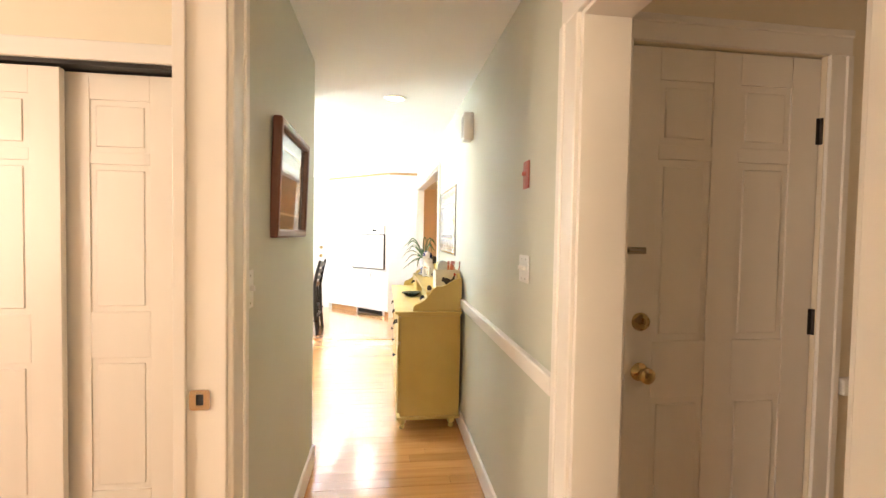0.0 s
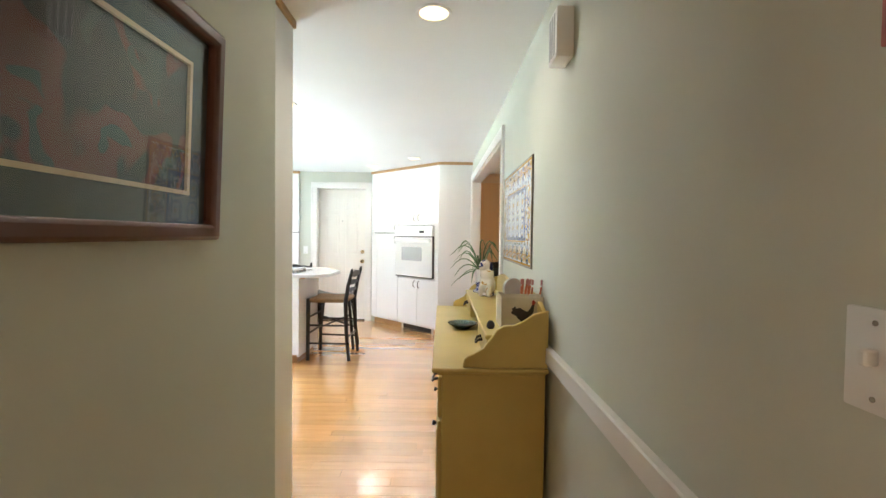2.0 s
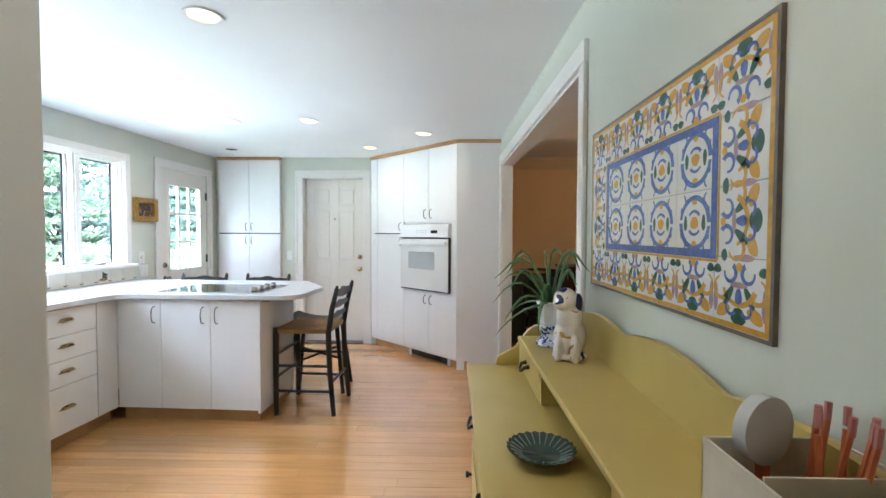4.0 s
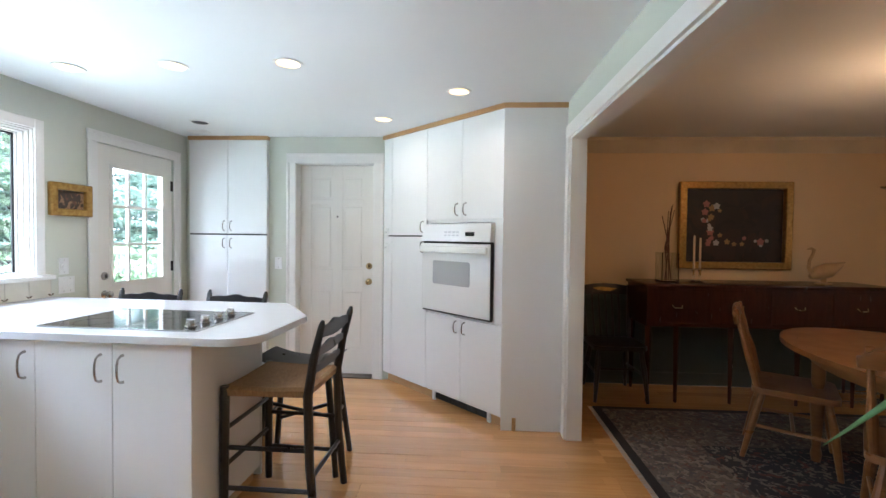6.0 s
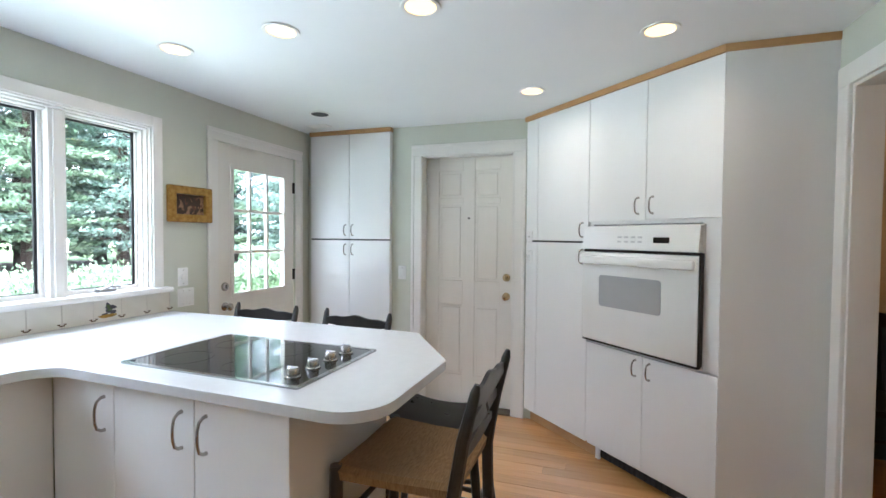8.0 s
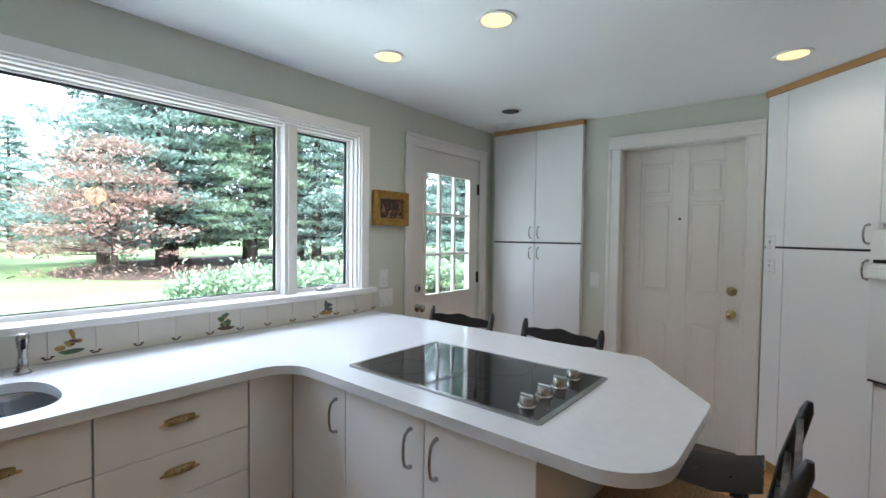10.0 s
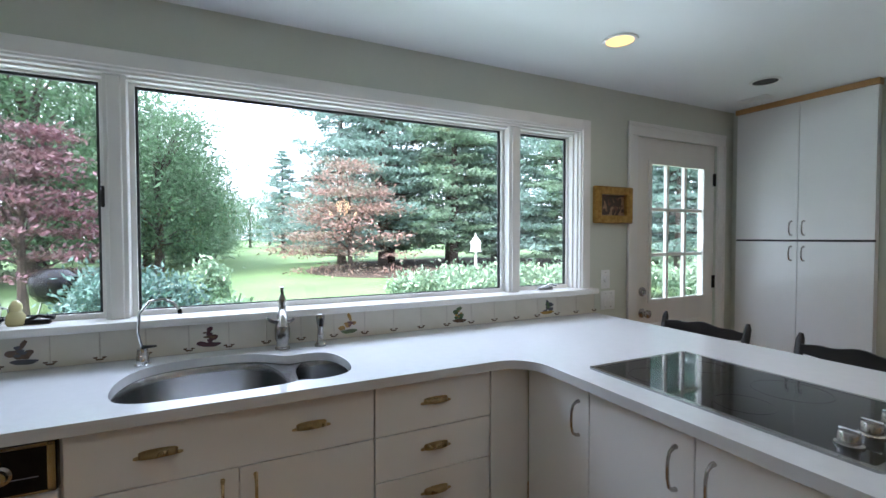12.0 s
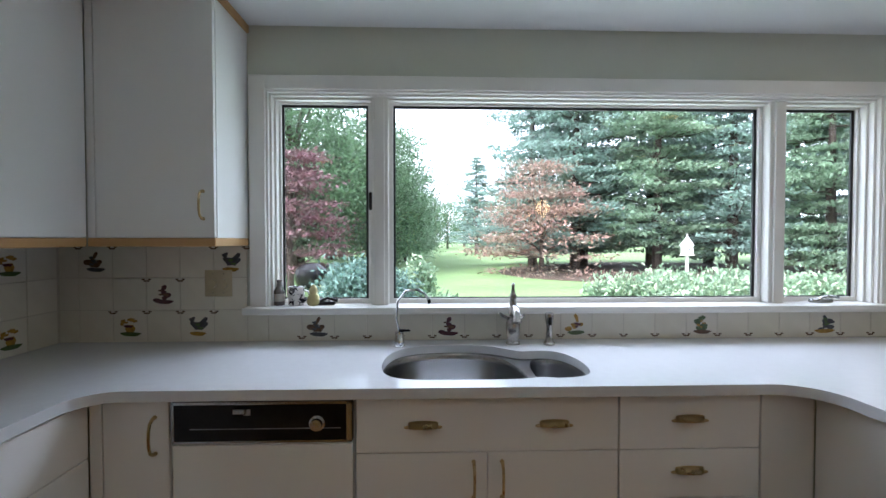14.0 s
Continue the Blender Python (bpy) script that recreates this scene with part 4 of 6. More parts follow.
box(bm, a0 + .004, a1 - .004, -.035, -.012, .756, .766)
part("vent_gap", bm, IRON, ov, "dark steel vent strip")

# upper cabinets of the corner
SITE.append(TURNED)
UX, UY, UZ = -2.44, 4.47, 1.375
u = thing("wall_cabinet", Matrix(), "white wall cabinet beside the window with oak light rail", "cabinet", "wall cabinets")
part("body", box(B(), WX + .002, UX - .02, UY, 4.926, UZ, CZ - .036), LAMINATE, u)
d = front(u, "door", UY + .03, 4.926, UZ, CZ - .036, UX, "y", 1)
bow_pull(d, (UX, 4.885, UZ + .12), (1, 0, 0), .10, BRASS)
front(u, "filler", UY, UY + .03, UZ, CZ - .036, UX, "y", 1)
part("light_rail", box(B(), WX + .004, UX, UY, 4.928, UZ - .032, UZ - .0005, .003), OAK_TRIM, u, "oak light rail")
part("crown_strip", box(B(), WX + .002, UX + .012, UY, 4.936, CZ - .036, CZ - .001, .003), OAK_TRIM, u, "oak crown strip")
for a, b in ((UX, -1.95), (-1.95, -1.45), (-1.45, -1.0)):
    u = thing("wall_cabinet", Matrix(), "white wall cabinet along the near wall with oak light rail", "cabinet", "wall cabinets")
    part("body", box(B(), a + .001, b - .001, SY + .002, UY - .02, UZ, CZ - .036), LAMINATE, u)
    front(u, "door", a, b, UZ, CZ - .036, UY, "x", 1)
    part("light_rail", box(B(), a, b, SY + .004, UY, UZ - .032, UZ - .0005, .003), OAK_TRIM, u)
    part("crown_strip", box(B(), a, b, SY + .002, UY + .012, CZ - .036, CZ - .001, .003), OAK_TRIM, u)
SITE.pop()
t = thing("tall_cabinet", Matrix(), "tall white cabinet whose plain side ends the hall", "cabinet")
part("body", box(B(), -.99, -.372, 3.775, 4.42, .08, CZ - .036), LAMINATE, t)
part("side_panel", box(B(), -.372, -.354, 3.772, 4.44, 0, CZ - .036, .001), LAMINATE, t)
for a, b in ((-.99, -.68), (-.68, -.372)):
    front(t, "door", a, b, .1, CZ - .036, 4.44, "x", 1)
part("crown_strip", box(B(), -.99, -.342, 3.772, 4.452, CZ - .036, CZ - .001, .003), OAK_TRIM, t, "oak crown strip")


# ---- recessed ceiling lights ----
def downlight(x, y, lit=True):
    e = thing("recessed_light", pose(x, y, CZ), "round recessed ceiling light, lit warm" if lit else "round recessed ceiling light, unlit with a black baffle", "ceiling light", "recessed lights" if lit else "")
    part("trim_ring", lathe(B(), [(.062, -.001), (.064, -.006), (.078, -.006), (.08, -.001)], 28), WHITEPLASTIC, e)
    if lit:
        part("reflector", lathe(B(), [(.0622, -.004), (.058, -.0035), (.05, -.0028), (.0495, -.0026), (0, -.0026)], 24), BULB, e, "glowing warm reflector")
        lamp("downlight_lamp", 'AREA', look((x, y, CZ - .012), (x, y, 0)), LAMP_W, (1, .82, .60), shape='DISK', size=.10, spread=radians(150))
    else:
        part("baffle", lathe(B(), [(.0622, -.004), (.05, -.003), (0, -.003)], 24), DARKCAN_SHADE, e, "black baffle")


for x, y in ((.28, 4.36), (-.84, 5.72), (-2.235, 7.50), (-1.615, 7.49), (-.955, 7.475), (-.034, 7.955), (-.652, 8.61)):
    downlight(x, y)
downlight(-2.21, 8.69, False)
v = thing("ceiling_vent", pose(-2.42, 9.0, CZ), "small white ceiling vent by the pantry", "vent")
part("frame", slab(B(), rounded(-.09, .09, -.05, .05, .006), -.006, -.001, None, [rounded(-.078, .078, -.038, .038, .003)]), WHITEPLASTIC, v)
for i in range(5):
    part("slat", box(B(), -.078, .078, -.034 + i * .016, -.027 + i * .016, -.006, -.002), WHITEPLASTIC, v)


# ---- counter-height chairs ----
def slat_shape(w, h):
    n = 20
    up, dn = [], []
    for i in range(n + 1):
        s = -1 + 2 * i / n
        bump = .55 + .45 * math.cos(s * math.pi) * (1 if abs(s) < .5 else .2) + .12 * math.cos(s * 3 * math.pi)
        up.append((s * w / 2, h * (.45 + .3 * bump)))
        dn.append((s * w / 2, h * (.10 - .12 * math.cos(s * 2.2))))
    return up[::-1] + dn


def ladder_chair(m, label):
    """Front towards local -y; the seat's middle over the origin."""
    e = thing("counter_chair", m, label, "chair", "chairs at the peninsula")
    for s in (-1, 1):
        part("front_leg", tube(B(), [(s * .215, -.20, 0), (s * .212, -.20, .3), (s * .21, -.198, .60), (s * .21, -.198, .655)], [.018, .021, .022, .020], 10), BLACK, e)
        part("back_leg", tube(B(), [(s * .205, .235, 0), (s * .20, .205, .3), (s * .20, .195, .62), (s * .205, .225, .80), (s * .21, .262, .945), (s * .21, .268, .972)], [.018, .021, .022, .020, .016, .008], 10), BLACK, e)
    for z, y0 in ((.18, 0), (.37, 0)):
        for s in (-1, 1):
            part("stretcher", tube(B(), [(s * .212, -.20, z), (s * .203, .21, z)], .011, 8), BLACK, e)
    for z in (.28, .45):
        part("stretcher", tube(B(), [(-.21, -.20, z), (.21, -.20, z)], .011, 8), BLACK, e)
    part("stretcher", tube(B(), [(-.2, .21, .24), (.2, .21, .24)], .011, 8), BLACK, e)
    # rush seat: four wrapped wedges dipping to the middle
    bm = B()
    cor = [(-.225, -.215), (.225, -.215), (.205, .20), (-.205, .20)]
    n = 10
    for k in range(4):
        a, b = Vector((*cor[k], 0)), Vector((*cor[(k + 1) % 4], 0))
        c0 = Vector((0, -.01, 0))
        prev = None
        for i in range(n + 1):
            f = i / n
            p0, p1 = a.lerp(c0, f), b.lerp(c0, f)
            z = .655 - .022 * f + (.003 if i % 2 else 0) - (.010 if i == 0 else 0)
            row = [bm.verts.new((p0.x, p0.y, z)), bm.verts.new(((p0.x + p1.x) / 2, (p0.y + p1.y) / 2, z - .006 * (1 - f))), bm.verts.new((p1.x, p1.y, z))]
            if prev:
                bm.faces.new((prev[0], prev[1], row[1], row[0]))
                bm.faces.new((prev[1], prev[2], row[2], row[1]))
            else:
                low = [bm.verts.new((w.co.x * .97, w.co.y * .97, .612)) for w in row]
                bm.faces.new((low[0], low[1], row[1], row[0]))
                bm.faces.new((low[1], low[2], row[2], row[1]))
            prev = row
    bmesh.ops.remove_doubles(bm, verts=bm.verts, dist=.0005)
    bmesh.ops.recalc_face_normals(bm, faces=bm.faces)
    part("rush_seat", bm, RUSH, e, "woven brown rush seat")
    part("seat_underside", box(B(), -.2, .2, -.19, .18, .612, .62), RUSH, e)
    for z, y, h in ((.875, .25, .095), (.79, .226, .07), (.71, .21, .06)):
        bm = slab(B(), slat_shape(.40, h), y - .007, y + .007, XZ @ Matrix.Translation((0, z, 0)))
        part("slat", bm, BLACK, e)
    return e


SITE.append(TURNED)
ladder_chair(pose(-.858, 7.32, 0, 0, 0, -90), "black ladder-back counter chair with a woven rush seat")
ladder_chair(pose(-2.172, 7.80, 0, 0, 0, 3), "black ladder-back chair tucked behind the peninsula")
ladder_chair(pose(-1.572, 7.80, 0, 0, 0, -4), "black ladder-back chair tucked behind the peninsula")
st = thing("saddle_stool", pose(-.93, 7.72, 0, 0, 0, 3), "black backless stool with a dished saddle seat", "stool")
bm = B()
n, mrows = 12, 6
grid = [[bm.verts.new(((-.235 + .47 * i / n), (-.15 + .30 * j / mrows), .615 + .045 * (2 * i / n - 1) ** 2 - .006 * (2 * j / mrows - 1) ** 4)) for j in range(mrows + 1)] for i in range(n + 1)]
for i in range(n):
    for j in range(mrows):
        bm.faces.new((grid[i][j], grid[i + 1][j], grid[i + 1][j + 1], grid[i][j + 1]))
bmesh.ops.solidify(bm, geom=bm.faces[:], thickness=.035)
so = part("saddle_seat", bm, BLACK, st)
bevel_mod(so, .008, 2)
for sx in (-1, 1):
    for sy in (-1, 1):
        part("leg", tube(B(), [(sx * .165, sy * .09, .61), (sx * .235, sy * .155, 0)], [.02, .017], 10), BLACK, st)
    part("stretcher", tube(B(), [(sx * .20, -.12, .30), (sx * .20, .12, .30)], .011, 8), BLACK, st)
part("stretcher", tube(B(), [(-.195, -.115, .40), (.215, .135, .2)], .011, 8), BLACK, st)
part("stretcher", tube(B(), [(.195, -.115, .40), (-.215, .135, .2)], .011, 8), BLACK, st)
SITE.pop()


# ---- wall plates ----
def plate(name, m, label, gangs=1, mat=WHITEPLASTIC, w=.07, h=.115, kind="toggle"):
    """Local x across, z up, face towards -y."""
    e = thing(name, m, label, "wall plate")
    W = w + .046 * (gangs - 1)
    part("plate", box(B(), -W / 2, W / 2, -.006, 0, -h / 2, h / 2, .003, 2), mat, e)
    for g in range(gangs):
        x = (g - (gangs - 1) / 2) * .046
        if kind == "toggle":
            part("toggle", box(B(), x - .005, x + .005, -.02, -.005, -.004, .012, .002), mat, e)
        elif kind == "rocker":
            part("rocker", box(B(), x - .016, x + .016, -.009, -.005, -.032, .032, .002), mat, e)
        elif kind == "outlet":
            for z in (-.02, .02):
                part("socket", box(B(), x - .014, x + .014, -.008, -.005, z - .013, z + .013, .003), mat, e)
        elif kind == "dial":
            part("dial", lathe(B(), [(.02, 0), (.019, .012), (0, .013)], 18, Matrix.Translation((x, -.006, 0)) @ Matrix.Rotation(radians(90), 4, 'X')), mat, e)
        for z in (-h * .36, h * .36):
            part("screw", lathe(B(), [(.003, 0), (.003, .001), (0, .001)], 8, Matrix.Translation((x, -.006, z)) @ Matrix.Rotation(radians(90), 4, 'X')), NICKEL, e)
    return e


plate("light_switch", pose(HR, 2.83, 1.208, 0, 0, -90), "white double toggle switch plate on the hall wall", 2, w=.066, h=.105)
plate("decorative_plate", pose(HR, 2.828, 1.568, 0, 0, -90), "red painted wall plate with a small toggle", 1, REDPLATE, .066, .106)
plate("light_switch", pose(HL, 2.565, 1.16, 0, 0, 90), "white single toggle switch plate on the hall wall")
plate("light_switch", pose(-1.775, FY, 1.09, 0, 0, 0), "white rocker switch plate between pantry and door", kind="rocker")
SITE.append(TURNED)
plate("outlet", pose(WX, 7.975, .995, 0, 0, 90), "white socket plate between window and garden door", 2, kind="outlet")
plate("dimmer", pose(WX, 7.955, 1.125, 0, 0, 90), "white dimmer plate with a round dial by the garden door", kind="dial")
plate("dimmer", pose(WX + .009, 4.80, 1.18, 0, 0, 90), "beige plate with a round dial on the tiled wall", 2, surf("beige_plastic", (.50, .42, .27), (.46, .38, .24), .4, 12, 0), kind="dial")
SITE.pop()
for z in (1.42, 1.28):
    q = plate("light_switch", o.matrix_basis @ pose(.05, 0, z - .03), "small white plate on the cabinet filler", mat=WHITEPLASTIC, w=.06, h=.09)

# foyer ceiling lamp, added out of view to warm and brighten the foyer
fl = thing("ceiling_light", pose(1.5, 1.2, CZ), "small frosted dome light added out of view in the foyer", "ceiling light")
part("base", lathe(B(), [(.13, -.001), (.135, -.012), (.12, -.022)], 24), BRASS, fl)
part("shade", lathe(B(), [(.12, -.022), (.115, -.05), (.08, -.085), (.03, -.10), (0, -.102)], 24), glow("foyer_dome", (1, .72, .42), .25), fl, "frosted glass dome")
lamp("foyer_light", 'POINT', Matrix.Translation((1.5, 1.2, CZ - .22)), .085, (1, .62, .32), size=.10)

# door chime
ch = thing("door_chime", pose(HR, 3.97, 2.015, 0, 0, -90), "white box door chime high on the hall wall", "door chime")
part("cover", box(B(), -.055, .055, -.06, 0, -.085, .085, .006, 2), WHITEPLASTIC, ch)
for i in range(3):
    part("grille_slot", box(B(), .018 - i * .03, .036 - i * .03, -.0615, -.05, -.07, .07, .001), surf("grey_grille", (.4, .4, .4), None, .5, 20), ch)


# ---- pictures ----
def picture(name, m, w, h, fw, frame_mat, label, art, mat_w=0.0, depth=.03, mount=None, glass=True):
    e = thing(name, m, label, "picture")
    fr = slab(B(), [(-w / 2, -h / 2), (w / 2, -h / 2), (w / 2, h / 2), (-w / 2, h / 2)], -depth, 0, XZ, [[(-w / 2 + fw, -h / 2 + fw), (w / 2 - fw, -h / 2 + fw), (w / 2 - fw, h / 2 - fw), (-w / 2 + fw, h / 2 - fw)]])
    f = bevel_mod(part("frame", fr, frame_mat, e), min(.008, fw * .3), 2)
    iw, ih = w / 2 - fw, h / 2 - fw
    if mount:
        k = slab(B(), [(-iw, -ih), (iw, -ih), (iw, ih), (-iw, ih)], -.010, -.006, XZ, [[(-iw + mat_w, -ih + mat_w), (iw - mat_w, -ih + mat_w), (iw - mat_w, ih - mat_w), (-iw + mat_w, ih - mat_w)]])
        part("mount", k, mount, e)
        part("fillet", slab(B(), [(-iw + mat_w - .004, -ih + mat_w - .004), (iw - mat_w + .004, -ih + mat_w - .004), (iw - mat_w + .004, ih - mat_w + .004), (-iw + mat_w - .004, ih - mat_w + .004)], -.0112, -.005, XZ, [[(-iw + mat_w + .004, -ih + mat_w + .004), (iw - mat_w - .004, -ih + mat_w + .004), (iw - mat_w - .004, ih - mat_w - .004), (-iw + mat_w + .004, ih - mat_w - .004)]]), CREAMWAX, e)
    part("artwork", box(B(), -iw, iw, -.005, -.002, -ih, ih), art, e)
    if glass:
        part("glazing", box(B(), -iw, iw, -.016, -.013, -ih, ih), GLASS, e).visible_shadow = False
    return e


SLATE = surf("slate_blue_mount", (.06, .085, .08), (.052, .075, .07), .8, 30, .02)
FLORAL = painted("dark_floral_print", (.035, .045, .045), [((.15, .05, .04), .6, .52), ((.05, .075, .07), 1.3, .60), ((.34, .24, .08), .5, .69)], 10, .6)
picture("framed_print", pose(HL, 3.10, 1.53, 2.0, 0, 90), .575, .435, .032, WALNUT, "dark wood framed floral print with a slate mount", FLORAL, .06, .034, SLATE)
SITE.append(TURNED)
picture("small_painting", pose(WX, 8.0, 1.58, 0, 0, 90), .31, .225, .05, GILT, "small gilt-framed dark still life beside the garden door", SMALL_ART, depth=.035, glass=False)
SITE.pop()
picture("still_life_painting", pose(2.475, 9.33, 1.495, 0, 0, 0), 1.0, .80, .065, GILT, "large gilt-framed dark flower still life over the sideboard", STILL_LIFE, depth=.05, glass=False)
# painted flowers on the large canvas
random.seed(4)
art = [q for q in bpy.data.objects if q.name.startswith("still_life_painting")][0]
PETALS = [surf("petal_" + n, c, None, .5, 40, .1) for n, c in (("white", (.42, .38, .32)), ("rose", (.36, .13, .10)), ("amber", (.30, .17, .06)))]
for k in range(26):
    if k < 14:
        px, pz = -.22 + random.gauss(0, .06), .02 + random.uniform(-.16, .2)
    else:
        px, pz = -.25 + random.uniform(0, .55), -.15 + random.gauss(0, .035)
    r = random.uniform(.012, .032)
    bm = slab(B(), [(px + r * (1 + .22 * math.sin(5 * a)) * math.cos(a), pz + r * (1 + .22 * math.sin(5 * a)) * math.sin(a)) for a in [2 * math.pi * i / 20 for i in range(20)]], -.0062 - .0001 * k, -.005, XZ)
    part("painted_flower", bm, PETALS[k % 3], art)

# ---- tile panel on the hall wall ----
tp = thing("tile_panel", pose(HR, 5.005, 1.447, 0, 0, -90) @ Matrix.Diagonal((.975, .6, .96, 1)), "panel of painted majolica tiles in blue, green and ochre", "tile panel")
part("backing", box(B(), -.48, .48, -.006, 0, -.285, .285), surf("grout", (.35, .30, .24), None, .8, 30), tp)
TW, TH = .1563, .140
GLAZE = surf("white_majolica_glaze", (.68, .67, .62), (.63, .62, .57), .14, 14, .04, vary=.03)
OCHRE_P = surf("ochre_majolica", (.56, .33, .05), (.44, .24, .04), .16, 60, .03)
GREEN_P = surf("green_majolica", (.025, .075, .05), (.05, .12, .08), .16, 60, .03)
BLUE_P = surf("blue_majolica", (.06, .10, .28), (.13, .18, .38), .16, 60, .03)
MAUVE_P = surf("mauve_majolica", (.30, .20, .20), (.38, .27, .25), .16, 60, .03)


def oval(cx, cz, rx, rz, turn=0.0, n=16):
    c, s_ = math.cos(radians(turn)), math.sin(radians(turn))
    pts = []
    for i in range(n):
        a = 2 * math.pi * i / n
        u, v = rx * math.cos(a) * (1 + .12 * math.sin(3 * a)), rz * math.sin(a)
        pts.append((cx + c * u - s_ * v, cz + s_ * u + c * v))
    return pts


def stroke(cx, cz, r, a0, a1, w0, w1, n=14):
    """A brushed arc whose width runs from w0 to w1."""
    out, inn = [], []
    for i in range(n + 1):
        a, w = radians(a0 + (a1 - a0) * i / n), (w0 + (w1 - w0) * i / n) / 2
        out.append((cx + (r + w) * math.cos(a), cz + (r + w) * math.sin(a)))
        inn.append((cx + (r - w) * math.cos(a), cz + (r - w) * math.sin(a)))
    return out + inn[::-1]


def brushed(name, shapes, mat):
    bm = B()
    for k, loop in enumerate(shapes):
        slab(bm, loop, -.0134 - .00008 * k, -.0128, XZ)
    me = bpy.data.meshes.new(name)
    bm.to_mesh(me)
    bm.free()
    me.materials.append(mat)
    return me


BORDER = [brushed("ochre_scroll", [oval(-.046, .034, .022, .013, -25), oval(.046, .034, .022, .013, 25), stroke(0, -.030, .050, 25, 155, .007, .013), stroke(-.052, -.010, .022, 60, 250, .010, .004), stroke(.052, -.010, .022, 120, -70, .010, .004), oval(0, -.052, .009, .008)], OCHRE_P),
          brushed("green_leaf", [oval(0, .042, .021, .017), oval(-.030, .004, .009, .023, 35), oval(.030, .004, .009, .023, -35), oval(-.066, -.046, .012, .009), oval(.066, -.046, .012, .009)], GREEN_P),
          brushed("blue_scroll", [stroke(-.026, -.040, .017, -60, 190, .011, .005), stroke(.026, -.040, .017, 240, -10, .011, .005), oval(0, .004, .010, .016), stroke(-.022, .026, .014, 30, 240, .008, .004), stroke(.022, .026, .014, 150, -60, .008, .004)], BLUE_P),
          brushed("mauve_band", [oval(-.070, .012, .007, .030), oval(.070, .012, .007, .030), oval(0, -.018, .024, .006)], MAUVE_P)]
FIELD = [brushed("blue_scroll", [stroke(0, 0, .056, 0, 172, .014, .010), stroke(0, 0, .056, 180, 352, .014, .010), stroke(-.054, .048, .018, -100, 60, .010, .004), stroke(.054, .048, .018, 280, 120, .010, .004), stroke(-.054, -.048, .018, 100, -60, .010, .004), stroke(.054, -.048, .018, 80, 240, .010, .004), stroke(0, 0, .026, 40, 140, .008, .005), stroke(0, 0, .026, 220, 320, .008, .005)], BLUE_P),
         brushed("ochre_scroll", [oval(0, 0, .016, .014), oval(0, .046, .010, .006), oval(0, -.046, .010, .006)], OCHRE_P),
         brushed("green_leaf", [oval(-.036, 0, .007, .018), oval(.036, 0, .007, .018)], GREEN_P)]
bm = box(B(), -TW / 2 + .0008, TW / 2 - .0008, -.013, -.006, -TH / 2 + .0008, TH / 2 - .0008, .001)
glazed = bpy.data.meshes.new("panel_tile")
bm.to_mesh(glazed)
bm.free()
glazed.materials.append(GLAZE)
for i in range(6):
    for j in range(4):
        x, z = -.48 + .011 + (i + .5) * TW, -.285 + .005 + (j + .5) * TH
        q = new("tile", glazed)
        q.parent = tp
        q.matrix_basis = Matrix.Translation((x, 0, z))
        edge = i in (0, 5) or j in (0, 3)
        turn = 180 if j == 0 else 0 if j == 3 else 90 if i == 5 else -90 if i == 0 else (i * 7 + j) % 2 * 180
        for me in BORDER if edge else FIELD:
            d = new(me.name.split(".")[0], me)
            d.parent = q
            d.matrix_basis = Matrix.Rotation(radians(turn), 4, 'Y')
for x0, x1, z0, z1 in ((-.472, .472, .266, .277), (-.472, .472, -.277, -.266), (-.473, -.462, -.266, .266), (.462, .473, -.266, .266), (-.322, .322, .147, .153), (-.322, .322, -.153, -.147), (-.326, -.320, -.147, .147), (.320, .326, -.147, .147)):
    part("ochre_line", box(B(), x0, x1, -.0139, -.0126, z0, z1), OCHRE_P, tp)
for x0, x1, z0, z1 in ((-.482, .482, .278, .286), (-.482, .482, -.286, -.278), (-.482, -.474, -.278, .278), (.474, .482, -.278, .278)):
    part("edge_strip", box(B(), x0, x1, -.015, 0, z0, z1), surf("dark_edge", (.10, .09, .07), (.16, .13, .09), .4, 30), tp)
for x0, x1, z0, z1 in ((-.318, .318, .127, .146), (-.318, .318, -.146, -.127), (-.318, -.298, -.127, .127), (.298, .318, -.127, .127)):
    part("blue_band", box(B(), x0, x1, -.0142, -.0128, z0, z1), surf("cobalt_band", (.05, .08, .26), (.10, .14, .34), .2, 60), tp)

# ---- tiled splashback ----
SITE.append(TURNED)
bs = thing("backsplash", Matrix(), "cream glazed tile splashback with small painted fruit motifs", "backsplash", kind="structure")
part("grout_bed", box(B(), WX, WX + .004, SY, 4.919, .925, 1.343), surf("pale_grout", (.55, .50, .42), None, .8, 30), bs)
part("grout_bed", box(B(), WX, WX + .004, 4.919, 7.865, .925, 1.0475), surf("pale_grout", (.55, .50, .42), None, .8, 30), bs)
part("grout_bed", box(B(), WX + .004, -1.02, SY, SY + .004, .925, 1.343), surf("pale_grout", (.55, .50, .42), None, .8, 30), bs)
PITCH = .1425
PAINTS = [surf("motif_" + n, c, tuple(x * .6 for x in c), .2, 60) for n, c in (("green", (.10, .15, .06)), ("brown", (.13, .075, .04)), ("ochre", (.42, .25, .05)), ("slate", (.09, .09, .10)), ("plum", (.10, .035, .045)))]


def tile_mesh(w, h):
    key = "tile_%d_%d" % (round(w * 1000), round(h * 1000))
    me = bpy.data.meshes.get(key)
    if not me:
        bm = box(B(), 0, .004, -w / 2 + .001, w / 2 - .001, -h / 2 + .001, h / 2 - .001, .0015)
        me = bpy.data.meshes.new(key)
        bm.to_mesh(me)
        bm.free()
        me.materials.append(TILE_WHITE)
    return me


